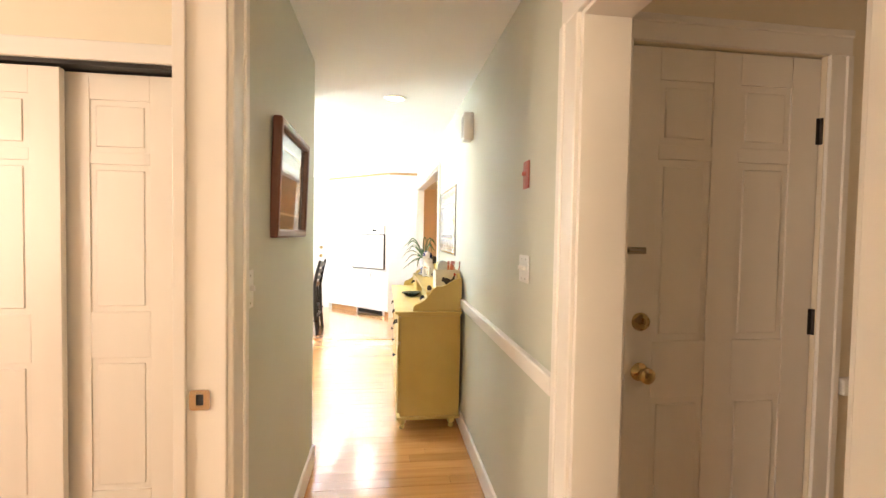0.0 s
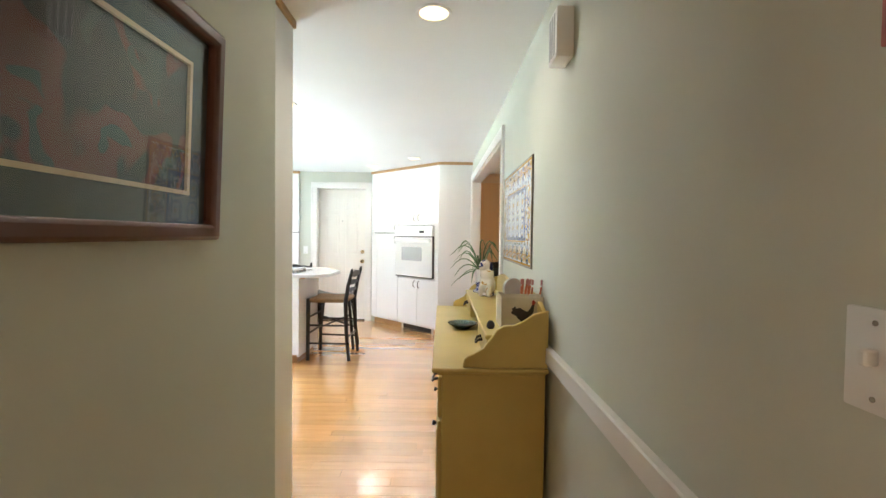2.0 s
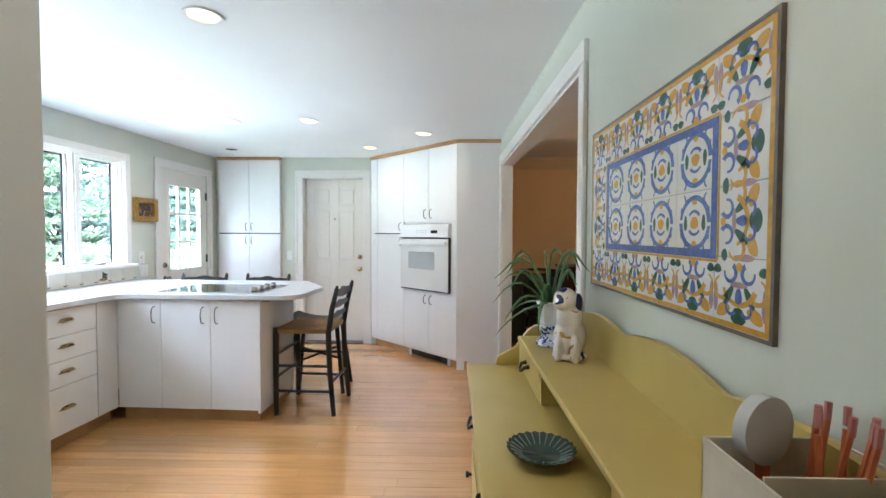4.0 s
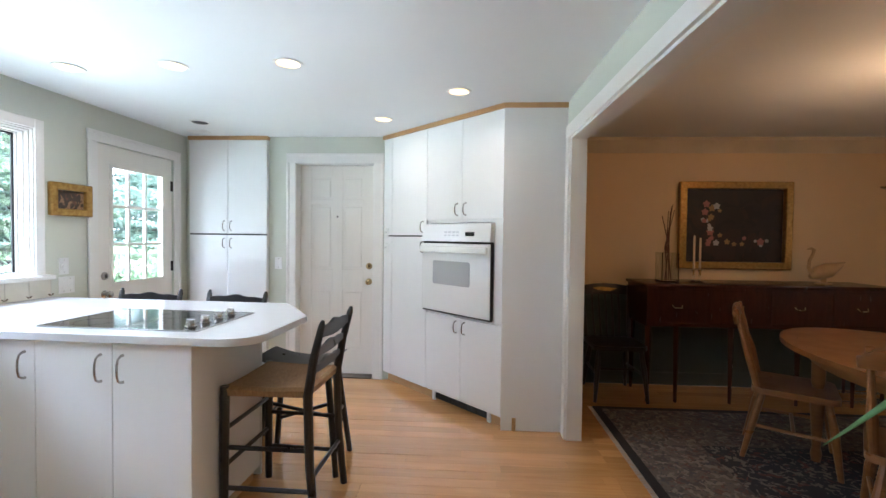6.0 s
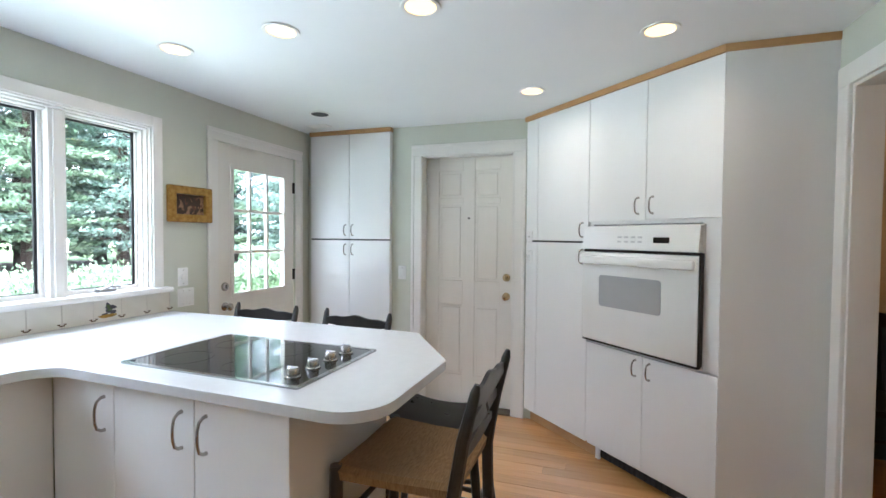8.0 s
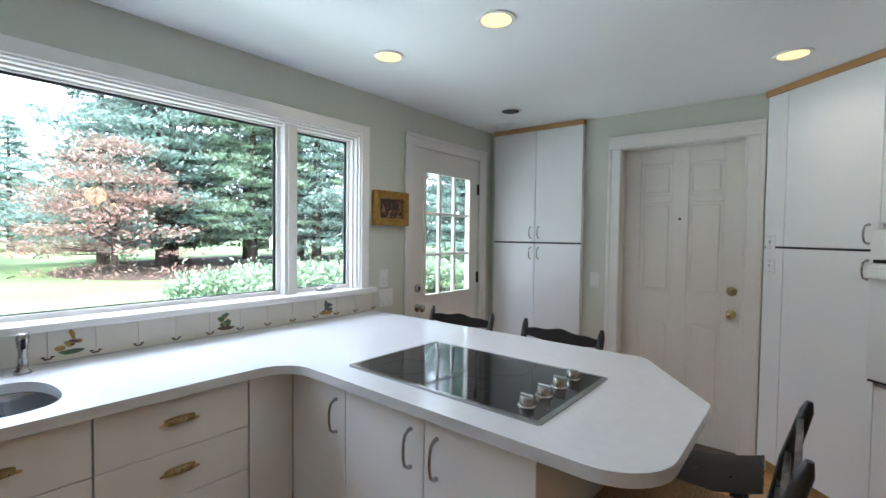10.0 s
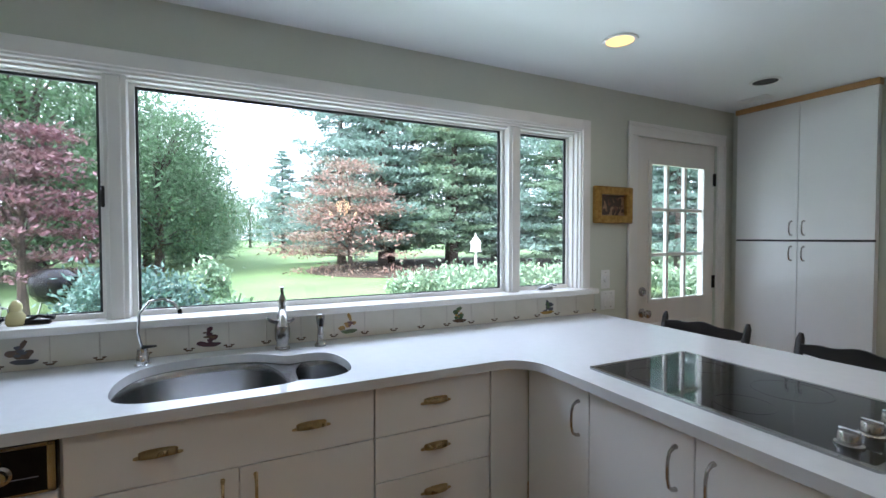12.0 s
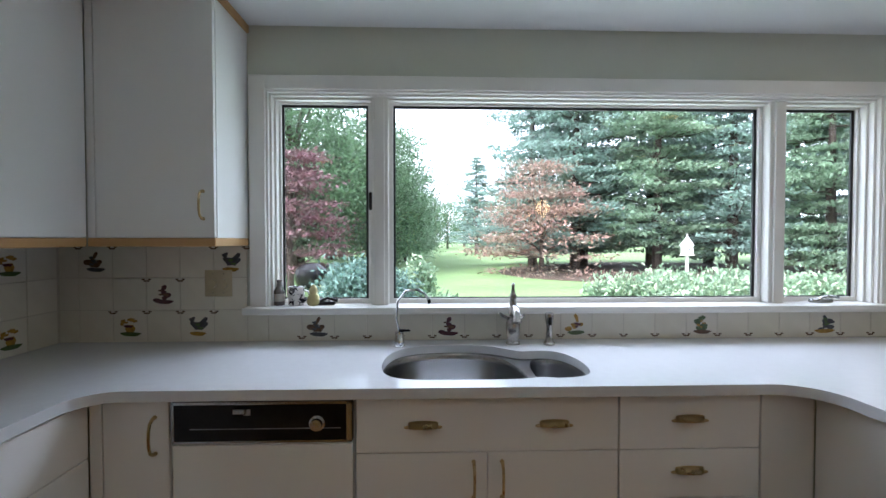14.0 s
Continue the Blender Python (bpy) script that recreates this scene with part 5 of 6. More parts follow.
def blob(cx, cz, rx, rz, wob, n=18):
    return [(cx + rx * (1 + wob * math.sin(3 * a + cx * 40)) * math.cos(a), cz + rz * (1 + wob * math.cos(2 * a + cz * 30)) * math.sin(a)) for a in [2 * math.pi * i / n for i in range(n)]]


def tile(m, w, h, motif=None):
    ob = new("tile", tile_mesh(w, h))
    ob.parent = bs
    ob.matrix_basis = m
    if motif is not None:
        rnd = random.Random(motif)
        base, acc = PAINTS[motif % 5], PAINTS[(motif * 2 + 1) % 5]
        s = rnd.choice((-1, 1))
        tall = rnd.uniform(.8, 1.25)
        kind = motif % 3
        bm = B()
        if kind == 0:     # bird
            slab(bm, [(s * u, v) for u, v in blob(rnd.uniform(-.008, .008), .0, .034 / tall, .024 * tall, rnd.uniform(.15, .4), 22)], .004, .0046, YZ)
            slab(bm, [(s * u, v) for u, v in blob(.021, .026 * tall, .012, .013, .3)], .004, .0047, YZ)
            slab(bm, [(s * u, v) for u, v in ((-.018, .0), (-.042, .022 * tall), (-.044, .034 * tall), (-.032, .036 * tall), (-.008, .016))], .004, .00475, YZ)
        elif kind == 1:   # bunch of fruit and leaves
            for q in range(6):
                slab(bm, [(s * u, v) for u, v in blob(rnd.gauss(0, .016), rnd.gauss(-.004, .013), rnd.uniform(.010, .017), rnd.uniform(.009, .015), .2, 12)], .004, .0046 + q * .00004, YZ)
            slab(bm, [(s * u, v) for u, v in ((.0, .014), (-.012, .034 * tall), (-.004, .042 * tall), (.008, .030 * tall), (.010, .012))], .004, .00485, YZ)
        else:             # jug of flowers
            slab(bm, [(s * u, v) for u, v in ((-.014, -.028), (.014, -.028), (.022, -.010), (.012, .006), (-.012, .006), (-.022, -.010))], .004, .0046, YZ)
            for q in range(7):
                slab(bm, [(s * u, v) for u, v in blob(rnd.gauss(0, .020), .022 + rnd.gauss(0, .010), rnd.uniform(.006, .011), rnd.uniform(.005, .010), .3, 10)], .004, .00465 + q * .00003, YZ)
        mark = B()
        for q in range(4):
            slab(mark, [(s * u, v) for u, v in blob(rnd.uniform(-.022, .018), rnd.uniform(-.014, .020), rnd.uniform(.006, .012), rnd.uniform(.004, .008), .3, 10)], .0041, .0051 + q * .0001, YZ)
        part("painted_accent", mark, PAINTS[(motif + 2) % 5], ob)
        part("painted_motif", bm, base, ob)
        bm = slab(B(), [(s * u, v) for u, v in blob(-.002, -.034, rnd.uniform(.034, .046), .010, .15)], .004, .0049, YZ)
        part("painted_motif", bm, acc, ob)


dots = B()


def corner_dots(m):
    for dy, dz in ((-.013, .003), (.013, .003), (-.006, -.004), (.006, -.004)):
        slab(dots, blob(dy, dz, .007, .0045, .3, 8), .0041, .0047, m @ YZ)


WINDOW_MOTIFS = {(0, 2), (1, 0), (2, 1), (3, 0), (4, 2)}
for i in range(-2, 19):
    y = 5.224 + PITCH * i
    if 4.985 < y < 7.83:
        tile(Matrix.Translation((WX + .003, y, .9885)), PITCH, .126, (i // 4) * 3 + 1 if i % 4 == 0 else None)
        corner_dots(Matrix.Translation((WX + .003, y + PITCH / 2, .942)))
tile(Matrix.Translation((WX + .003, 4.9645, .9885)), .0905, .126)
for j in range(3):
    tile(Matrix.Translation((WX + .003, 4.1655, .925 + .1393 * (j + .5))), .083, .1393)
    for i in range(6):
        y, z = 4.848 - PITCH * i, .925 + .1393 * (j + .5)
        if y > 4.15:
            tile(Matrix.Translation((WX + .003, y, z)), PITCH, .1393, (i * 3 + j * 5) % 7 if (i, j) in WINDOW_MOTIFS else None)
            if (i, j) in WINDOW_MOTIFS:
                for dy in (-1, 1):
                    corner_dots(Matrix.Translation((WX + .003, y + dy * PITCH / 2, z + .06)))
    for i in range(11):
        x, z = WX + .09 + PITCH * i, .925 + .1393 * (j + .5)
        tile(Matrix.Translation((x, SY + .003, z)) @ Matrix.Rotation(radians(90), 4, 'Z'), PITCH, .1393, (i * 2 + j * 3) % 6 if (i % 3, j) in ((1, 0), (1, 2), (2, 1)) else None)
part("corner_motifs", dots, PAINTS[1], bs, "small dark corner sprigs")

# ---- things on the sill ----
bt = thing("bottle", pose(WX - .03, 5.045, 1.078), "small dark printed bottle on the window sill", "bottle")
part("glass", lathe(B(), [(.022, 0), (.023, .004), (.023, .062), (.012, .082), (.009, .10), (.011, .104), (.011, .112), (0, .113)], 16), surf("smoky_glass", (.10, .09, .085), (.2, .17, .15), .15, 30), bt)
part("label_band", lathe(B(), [(.0234, .018), (.0238, .02), (.0238, .05), (.0234, .052)], 16), surf("pale_label", (.45, .42, .38), None, .5, 30), bt)
mg = thing("mug", pose(WX - .03, 5.12, 1.078), "white mug with black patches on the window sill", "mug")
part("cup", lathe(B(), [(.028, 0), (.034, .004), (.036, .08), (.034, .082), (.031, .08), (.029, .012), (0, .010)], 20), COWCHINA, mg)
part("handle", tube(B(), [(0, .034, .065), (0, .055, .06), (0, .058, .035), (0, .034, .018)], .005, 8), COWCHINA, mg)
solid("figurine", lathe(B(), [(.022, 0), (.028, .008), (.026, .035), (.017, .05), (.018, .06), (.019, .068), (.012, .082), (.004, .09), (0, .091)], 16, Matrix.Translation((WX - .03, 5.195, 1.078))), surf("pale_yellow_glaze", (.62, .55, .28), None, .2, 20), "small pale yellow ceramic figurine on the sill", "figurine", "thing")
SITE.pop()

# ---- mustard writing desk in the hall ----
dk = thing("hutch_desk", Matrix(), "mustard yellow painted desk with low scalloped hutch, in the hall", "desk")
DX0, DX1, DY0, DY1, DZ = .322, .742, 4.15, 5.59, .80
part("carcass", box(B(), DX0 + .012, DX1, DY0, DY1, .085, DZ - .001, .003), MUSTARD, dk)
part("base_moulding", box(B(), DX0 - .008, DX1 + .002, DY0 - .012, DY1 + .012, .072, .095, .006, 2), MUSTARD, dk)
part("desk_top", box(B(), DX0 - .028, DX1 + .002, DY0 - .05, DY1 + .05, DZ, DZ + .02, .007, 3), MUSTARD, dk)
part("top_moulding", box(B(), DX0 - .008, DX1, DY0 - .012, DY1 + .012, DZ - .02, DZ - .001, .006, 2), MUSTARD, dk)
for x in (DX0 + .03, DX1 - .05):
    for y in (DY0 + .04, DY1 - .04):
        part("bun_foot", lathe(B(), [(.014, 0), (.019, .008), (.017, .018), (.012, .026), (.024, .038), (.026, .05), (.022, .06), (.024, .072)], 16, Matrix.Translation((x, y, 0))), MUSTARD, dk)


def bail(parent, p, w=.075):
    """An iron pull on a front facing -x at p."""
    x, y, z = p
    q = part("pull", tube(B(), [(x, y - w / 2, z), (x - .018, y - w / 2, z - .004), (x - .026, y - w / 4, z - .018), (x - .027, y, z - .022), (x - .026, y + w / 4, z - .018), (x - .018, y + w / 2, z - .004), (x, y + w / 2, z)], [.008, .006, .005, .005, .005, .006, .008], 8), IRON, parent, "black iron pull")
    return q


for a, b in ((DY0 + .02, 4.62), (4.635, 5.105), (5.12, DY1 - .02)):
    f = part("drawer", box(B(), DX0 - .004, DX0 + .012, a, b, .60, .765, .004), MUSTARD, dk)
    bail(f, (DX0 - .004, (a + b) / 2, .70))
    f = part("door", box(B(), DX0 - .004, DX0 + .012, a, b, .11, .585, .004), MUSTARD, dk)
    part("raised_field", box(B(), DX0 - .009, DX0 - .003, a + .05, b - .05, .16, .535, .004), MUSTARD, f)
    part("knob", lathe(B(), [(.006, 0), (.006, .012), (.013, .018), (.012, .027), (0, .029)], 12, Matrix.Translation((DX0 - .004, b - .025, .40)) @ Matrix.Rotation(radians(-90), 4, 'Y')), IRON, f)
# hutch: scrolled end boards, shelf, little drawers, scalloped back
scroll = [(DX1, DZ + .02), (DX1, 1.045), (DX1 - .055, 1.03), (DX1 - .10, 1.0), (DX1 - .135, .985), (DX1 - .17, .985), (DX1 - .20, .965), (DX1 - .225, .93), (DX1 - .25, .895), (DX1 - .285, .875), (DX1 - .31, .865), (DX1 - .325, .85), (DX1 - .33, DZ + .02)]
for y in (DY0 - .038, DY1 + .018):
    q = part("end_board", slab(B(), scroll, y, y + .02, XZ), MUSTARD, dk)
    bevel_mod(q, .004, 2)
SHX = DX1 - .235
part("shelf", box(B(), SHX - .006, DX1, DY0 - .018, DY1 + .018, .925, .943, .004), MUSTARD, dk)
part("hutch_back", slab(B(), [(DY0 - .018, DZ + .02), (DY1 + .018, DZ + .02), (DY1 + .018, 1.01)] + [(DY1 - (DY1 - DY0) * i / 48, 1.035 + .03 * abs(math.sin(i / 48 * math.pi * 3)) + .03 * math.sin(i / 48 * math.pi)) for i in range(1, 48)] + [(DY0 - .018, 1.01)], DX1 - .016, DX1, YZ), MUSTARD, dk)
for a, b in ((DY0 - .01, 4.56), (5.20, DY1 + .012)):
    f = part("small_drawer", box(B(), SHX, SHX + .18, a, b, DZ + .024, .922, .003), MUSTARD, dk)
    bail(f, (SHX, (a + b) / 2, .885), .06)
part("cubby_divider", box(B(), SHX + .004, DX1 - .016, 4.562, 4.576, DZ + .02, .925), MUSTARD, dk)
part("cubby_divider", box(B(), SHX + .004, DX1 - .016, 5.184, 5.198, DZ + .02, .925), MUSTARD, dk)

# fluted bowl
bw = thing("bowl", pose(.445, 4.85, DZ + .02), "shallow dark green fluted ceramic bowl on the desk", "bowl")
bm = B()
rings = []
for r, z in ((.0, .004), (.035, .002), (.04, 0), (.055, .012), (.078, .028), (.080, .031), (.072, .029), (.05, .016), (.0, .012)):
    rings.append([bm.verts.new(((r + .001) * (1 + (.02 * math.cos(24 * a) if r > .05 else 0)) * math.cos(a), (r + .001) * (1 + (.02 * math.cos(24 * a) if r > .05 else 0)) * math.sin(a), z + (.0015 * math.cos(24 * a) if r > .05 else 0))) for a in [2 * math.pi * i / 96 for i in range(96)]])
for a, b in zip(rings, rings[1:]):
    for i in range(96):
        bm.faces.new((a[i], a[(i + 1) % 96], b[(i + 1) % 96], b[i]))
part("dish", bm, GREENGLAZE, bw)
bm = B()
for i in range(24):
    a = 2 * math.pi * (i + .5) / 24
    tube(bm, [(.045 * math.cos(a), .045 * math.sin(a), .0165), (.072 * math.cos(a), .072 * math.sin(a), .0305)], [.0012, .002], 5)
part("ribs", bm, surf("pale_celadon", (.28, .33, .28), None, .2, 30), bw, "pale raised ribs")

# tin holder with pencils
bx = thing("desk_caddy", pose(.665, 4.335, .943), "cream tin caddy with a dark bird motif holding tools", "caddy")
w2, d2, h2 = .088, .085, .135
bm = B()
for x0, x1, y0, y1 in ((-w2, w2, -d2, -d2 + .004), (-w2, w2, d2 - .004, d2), (-w2, -w2 + .004, -d2, d2), (w2 - .004, w2, -d2, d2)):
    box(bm, x0, x1, y0, y1, 0, h2, .001)
box(bm, -w2, w2, -d2, d2, 0, .004)
part("tin", bm, PAPERBOX, bx)
DARKMOTIF = surf("black_motif", (.015, .015, .016), (.03, .02, .02), .5, 40)
part("painted_motif", slab(B(), blob(-.005, .062, .034, .022, .35, 30) , -d2 - .0008, -d2 + .001, XZ), DARKMOTIF, bx, "dark painted patch")
part("painted_motif", slab(B(), [(-.045, .085), (-.03, .095), (-.02, .07), (.01, .06), (.03, .085), (.045, .115), (.05, .11), (.045, .07), (.02, .04), (.0, .028), (-.02, .045)], -d2 - .001, -d2 + .001, XZ), DARKMOTIF, bx)
part("painted_motif", slab(B(), blob(.045, .112, .008, .009, .2), -d2 - .0014, -d2 + .001, XZ), surf("red_motif", (.4, .04, .03), None, .5, 30), bx)
part("divider", box(B(), -w2 + .004, w2 - .004, -.03, -.027, .004, h2 + .005), PAPERBOX, bx)
random.seed(7)
for i in range(9):
    x, y = random.uniform(0, w2 - .02), random.uniform(-.01, d2 - .02)
    tx, ty = random.uniform(-.01, .03), random.uniform(-.03, .03)
    pc = thing("pencil", pose(.665 + x, 4.335 + y, .948), "orange-red wooden pencil standing in the caddy", "pencil", "pencils in the caddy")
    part("shaft", tube(B(), [(0, 0, 0), (tx, ty, .16 + random.uniform(0, .03))], .004, 6), PENCIL, pc)
    part("eraser", tube(B(), [(tx, ty, .16 + .012), (tx * 1.06, ty * 1.06, .195)], .0042, 6), surf("pink_eraser", (.5, .2, .17), None, .7, 30), pc)
tg = thing("tape_dispenser", pose(.645, 4.40, .947, 0, 0, 20), "round white tape roll standing in the caddy", "tape")
part("roll", lathe(B(), [(.018, -.009), (.045, -.009), (.045, .009), (.018, .009)], 24, Matrix.Translation((0, 0, .15)) @ Matrix.Rotation(radians(90), 4, 'X')), surf("clear_tape", (.6, .6, .58), None, .25, 20), tg)
part("stem", box(B(), -.006, .006, -.006, .006, 0, .11), PENCIL, tg)
mp_ = thing("small_mouse_ornament", pose(.535, 4.262, .943), "small dark rounded ornament beside the caddy", "ornament")
part("body", lathe(B(), [(.012, 0), (.018, .008), (.016, .022), (.008, .032), (0, .034)], 14), DARKMOTIF, mp_)

# china dog, a plain seated shape
bm = B()
for c, r in (((0, 0, .075), (.055, .06, .078)), ((0, -.012, .145), (.046, .045, .06)), ((-.012, -.02, .205), (.04, .045, .042)), ((-.022, -.055, .195), (.02, .025, .02)), ((.028, -.012, .195), (.014, .02, .036)), ((-.045, -.005, .195), (.012, .02, .034)), ((-.028, -.05, .04), (.018, .022, .05)), ((.028, -.05, .04), (.018, .022, .05)), ((0, 0, .012), (.062, .068, .014))):
    bmesh.ops.create_icosphere(bm, subdivisions=3, radius=1, matrix=Matrix.LocRotScale(c, None, r))
dog = solid("china_dog", bm, DOGCHINA, "white and gold glazed china dog ornament on the desk hutch", "figurine", "thing")
dog.matrix_basis = pose(.625, 5.285, .943, 0, 0, -25) @ Matrix.Scale(.96, 4)
rm = dog.modifiers.new("blend", 'REMESH')
rm.mode, rm.voxel_size = 'VOXEL', .005
rm.use_smooth_shade = True
for c, r in (((.030, -.016, .195), (.015, .021, .034)),):
    bm = B()
    bmesh.ops.create_icosphere(bm, subdivisions=3, radius=1, matrix=Matrix.LocRotScale(c, None, r))
    part("ear", bm, surf("cobalt_glaze", (.012, .016, .06), None, .12, 20), dog)

# aloe in an octagonal pot
pl = thing("aloe_plant", pose(.60, 5.455, .943), "spreading green aloe in a white octagonal pot with blue stand", "plant")
part("stand", lathe(B(), [(.045, 0), (.056, .005), (.055, .016), (.036, .030), (.032, .045), (.042, .062), (.048, .072), (.044, .078)], 8), DELFT, pl, "blue and white china stand")
part("pot", lathe(B(), [(.034, .076), (.040, .08), (.050, .150), (.054, .163), (.052, .166), (.047, .161), (.045, .15)], 8), CERAMIC, pl)
part("soil", lathe(B(), [(.049, .152), (.02, .158), (0, .16)], 12), SOIL, pl)
random.seed(21)
LEAVES = [(200, .20, .08), (165, .22, .02), (230, .20, .12), (140, .20, .06), (250, .15, .16), (110, .17, .04), (280, .13, .15), (60, .12, .08), (310, .12, .08), (20, .10, .10), (185, .15, .15), (215, .24, -.02), (345, .10, .14), (90, .12, .14), (155, .13, .13), (240, .22, -.06), (130, .22, -.08), (190, .23, -.10), (260, .20, .03), (175, .09, .18), (205, .17, -.14), (225, .12, .17), (150, .24, -.04), (270, .19, -.08)]
for az, reach, rise in LEAVES[:19]:
    reach *= random.uniform(.85, 1.15)
    a = radians(az + random.uniform(-8, 8))
    d = Vector((math.cos(a), math.sin(a), 0))
    sag = Vector((-d.y, d.x, 0)) * random.uniform(-.10, .10)
    curl = random.uniform(.0, .06)
    pts = [Vector((0, 0, .155)) + d * (.015 + reach * (s - curl * s * s)) + sag * s * s + Vector((0, 0, (rise + .09) * math.sin(min(1, s * 1.1) * math.pi * .6) - .10 * s ** 2.4)) for s in (0, .12, .28, .45, .62, .78, .9, 1)]
    pts = [Vector((min(p.x, HR - .012 - .60), p.y, p.z)) for p in pts]
    part("leaf", tube(B(), pts, [.0075, .0095, .0092, .008, .0064, .0046, .0027, .0008], 8, .45), ALOE, pl)

# ---- dining room ----
rug = thing("area_rug", pose(0, 0, 0), "dark patterned oriental rug with a black border and fringe", "rug")
RX0, RX1, RY0, RY1 = 1.05, 3.9, 5.9, 8.70
part("border", box(B(), RX0, RX1, RY0, RY1, .001, .010, .003), surf("black_wool", (.012, .012, .014), (.02, .018, .02), .95, 60, .3), rug)
part("guard_band", box(B(), RX0 + .06, RX1 - .06, RY0 + .06, RY1 - .06, .008, .0115), RUG, rug)
part("field", box(B(), RX0 + .52, RX1 - .52, RY0 + .65, RY1 - .65, .010, .0135), RUGDARK, rug)
bm = B()
random.seed(3)
for i in range(190):
    y = RY0 + .01 + (RY1 - RY0 - .02) * i / 189
    tube(bm, [(RX0, y, .005), (RX0 - .03, y + random.uniform(-.006, .006), .003)], .0035, 4)
fringe = part("fringe", bm, surf("cream_fringe", (.45, .38, .30), None, .9, 40), rug)
tagged(fringe, kind="stuff")

sb = thing("sideboard", Matrix(), "dark mahogany sideboard with tapered legs under the painting", "sideboard")
SX0, SX1, SYF, SYB = 1.52, 3.45, 8.83, 9.28
part("top", box(B(), SX0 - .02, SX1 + .02, SYF - .02, SYB + .005, .97, .995, .005, 2), MAHOGANY, sb)
part("case", box(B(), SX0, SX1, SYF, SYB, .64, .97, .003), MAHOGANY, sb)
n = 4
for i in range(n):
    a, b = SX0 + (SX1 - SX0) * i / n, SX0 + (SX1 - SX0) * (i + 1) / n
    f = part("drawer", box(B(), a + .02, b - .02, SYF - .006, SYF + .004, .67, .945, .003), MAHOGANY, sb)
    part("pull", tube(B(), [((a + b) / 2 - .04, SYF - .006, .82), ((a + b) / 2 - .03, SYF - .022, .80), ((a + b) / 2 + .03, SYF - .022, .80), ((a + b) / 2 + .04, SYF - .006, .82)], .004, 6), BRASS, f)
for x in (SX0 + .03, SX0 + .26, SX0 + .70, SX1 - .70, SX1 - .26, SX1 - .03):
    part("leg", tube(B(), [(x, SYF + .04, .64), (x, SYF + .04, 0)], [.028, .014], 4), MAHOGANY, sb)
for x in (SX0 + .03, SX1 - .03):
    part("leg", tube(B(), [(x, SYB - .04, .64), (x, SYB - .04, 0)], [.028, .014], 4), MAHOGANY, sb)

vs = thing("reed_vase", pose(1.755, 9.02, .995), "clear square glass vase with tall dark reeds", "vase")
bm = B()
for x0, x1, y0, y1 in ((-.07, .07, -.07, -.063), (-.07, .07, .063, .07), (-.07, -.063, -.063, .063), (.063, .07, -.063, .063)):
    box(bm, x0, x1, y0, y1, 0, .25, .002)
box(bm, -.07, .07, -.07, .07, 0, .012)
part("glass", bm, VASEGLASS, vs)
random.seed(9)
for i in range(7):
    part("reed", tube(B(), [(random.uniform(-.03, .03), random.uniform(-.03, .03), .015), (random.uniform(-.03, .03), 0, .3), (random.uniform(-.08, .05), random.uniform(-.04, .04), random.uniform(.55, .68))], [.004, .005, .003], 5), WALNUT, vs)
for dx, h in ((0, .40), (.05, .38)):
    cd = thing("candlestick", pose(1.96 + dx, 8.98, .995), "slim glass candlestick with a tall ivory taper", "candlestick", "candlesticks on the sideboard")
    part("holder", lathe(B(), [(.035, 0), (.035, .006), (.01, .014), (.008, .09), (.014, .10), (.014, .115), (.0, .116)], 14), VASEGLASS, cd)
    part("candle", lathe(B(), [(.009, .112), (.008, h), (0, h + .004)], 10), CREAMWAX, cd)
sw = B()
tube(sw, [(-.11, 0, .06), (-.05, 0, .095), (.03, 0, .12), (.12, 0, .16), (.17, 0, .19)], [.02, .06, .065, .03, .004], 12)
tube(sw, [(-.09, 0, .09), (-.125, 0, .14), (-.12, 0, .20), (-.095, 0, .25), (-.085, 0, .29), (-.11, 0, .305), (-.145, 0, .295)], [.022, .015, .012, .011, .014, .012, .003], 10)
lathe(sw, [(.06, 0), (.06, .01), (.02, .02), (.018, .06)], 14)
so = solid("carved_bird", sw, surf("pale_carved_wood", (.50, .33, .16), (.40, .25, .11), .4, 14), "pale carved long-necked bird ornament on the sideboard", "ornament", "thing")
so.matrix_basis = pose(3.05, 9.02, .995)


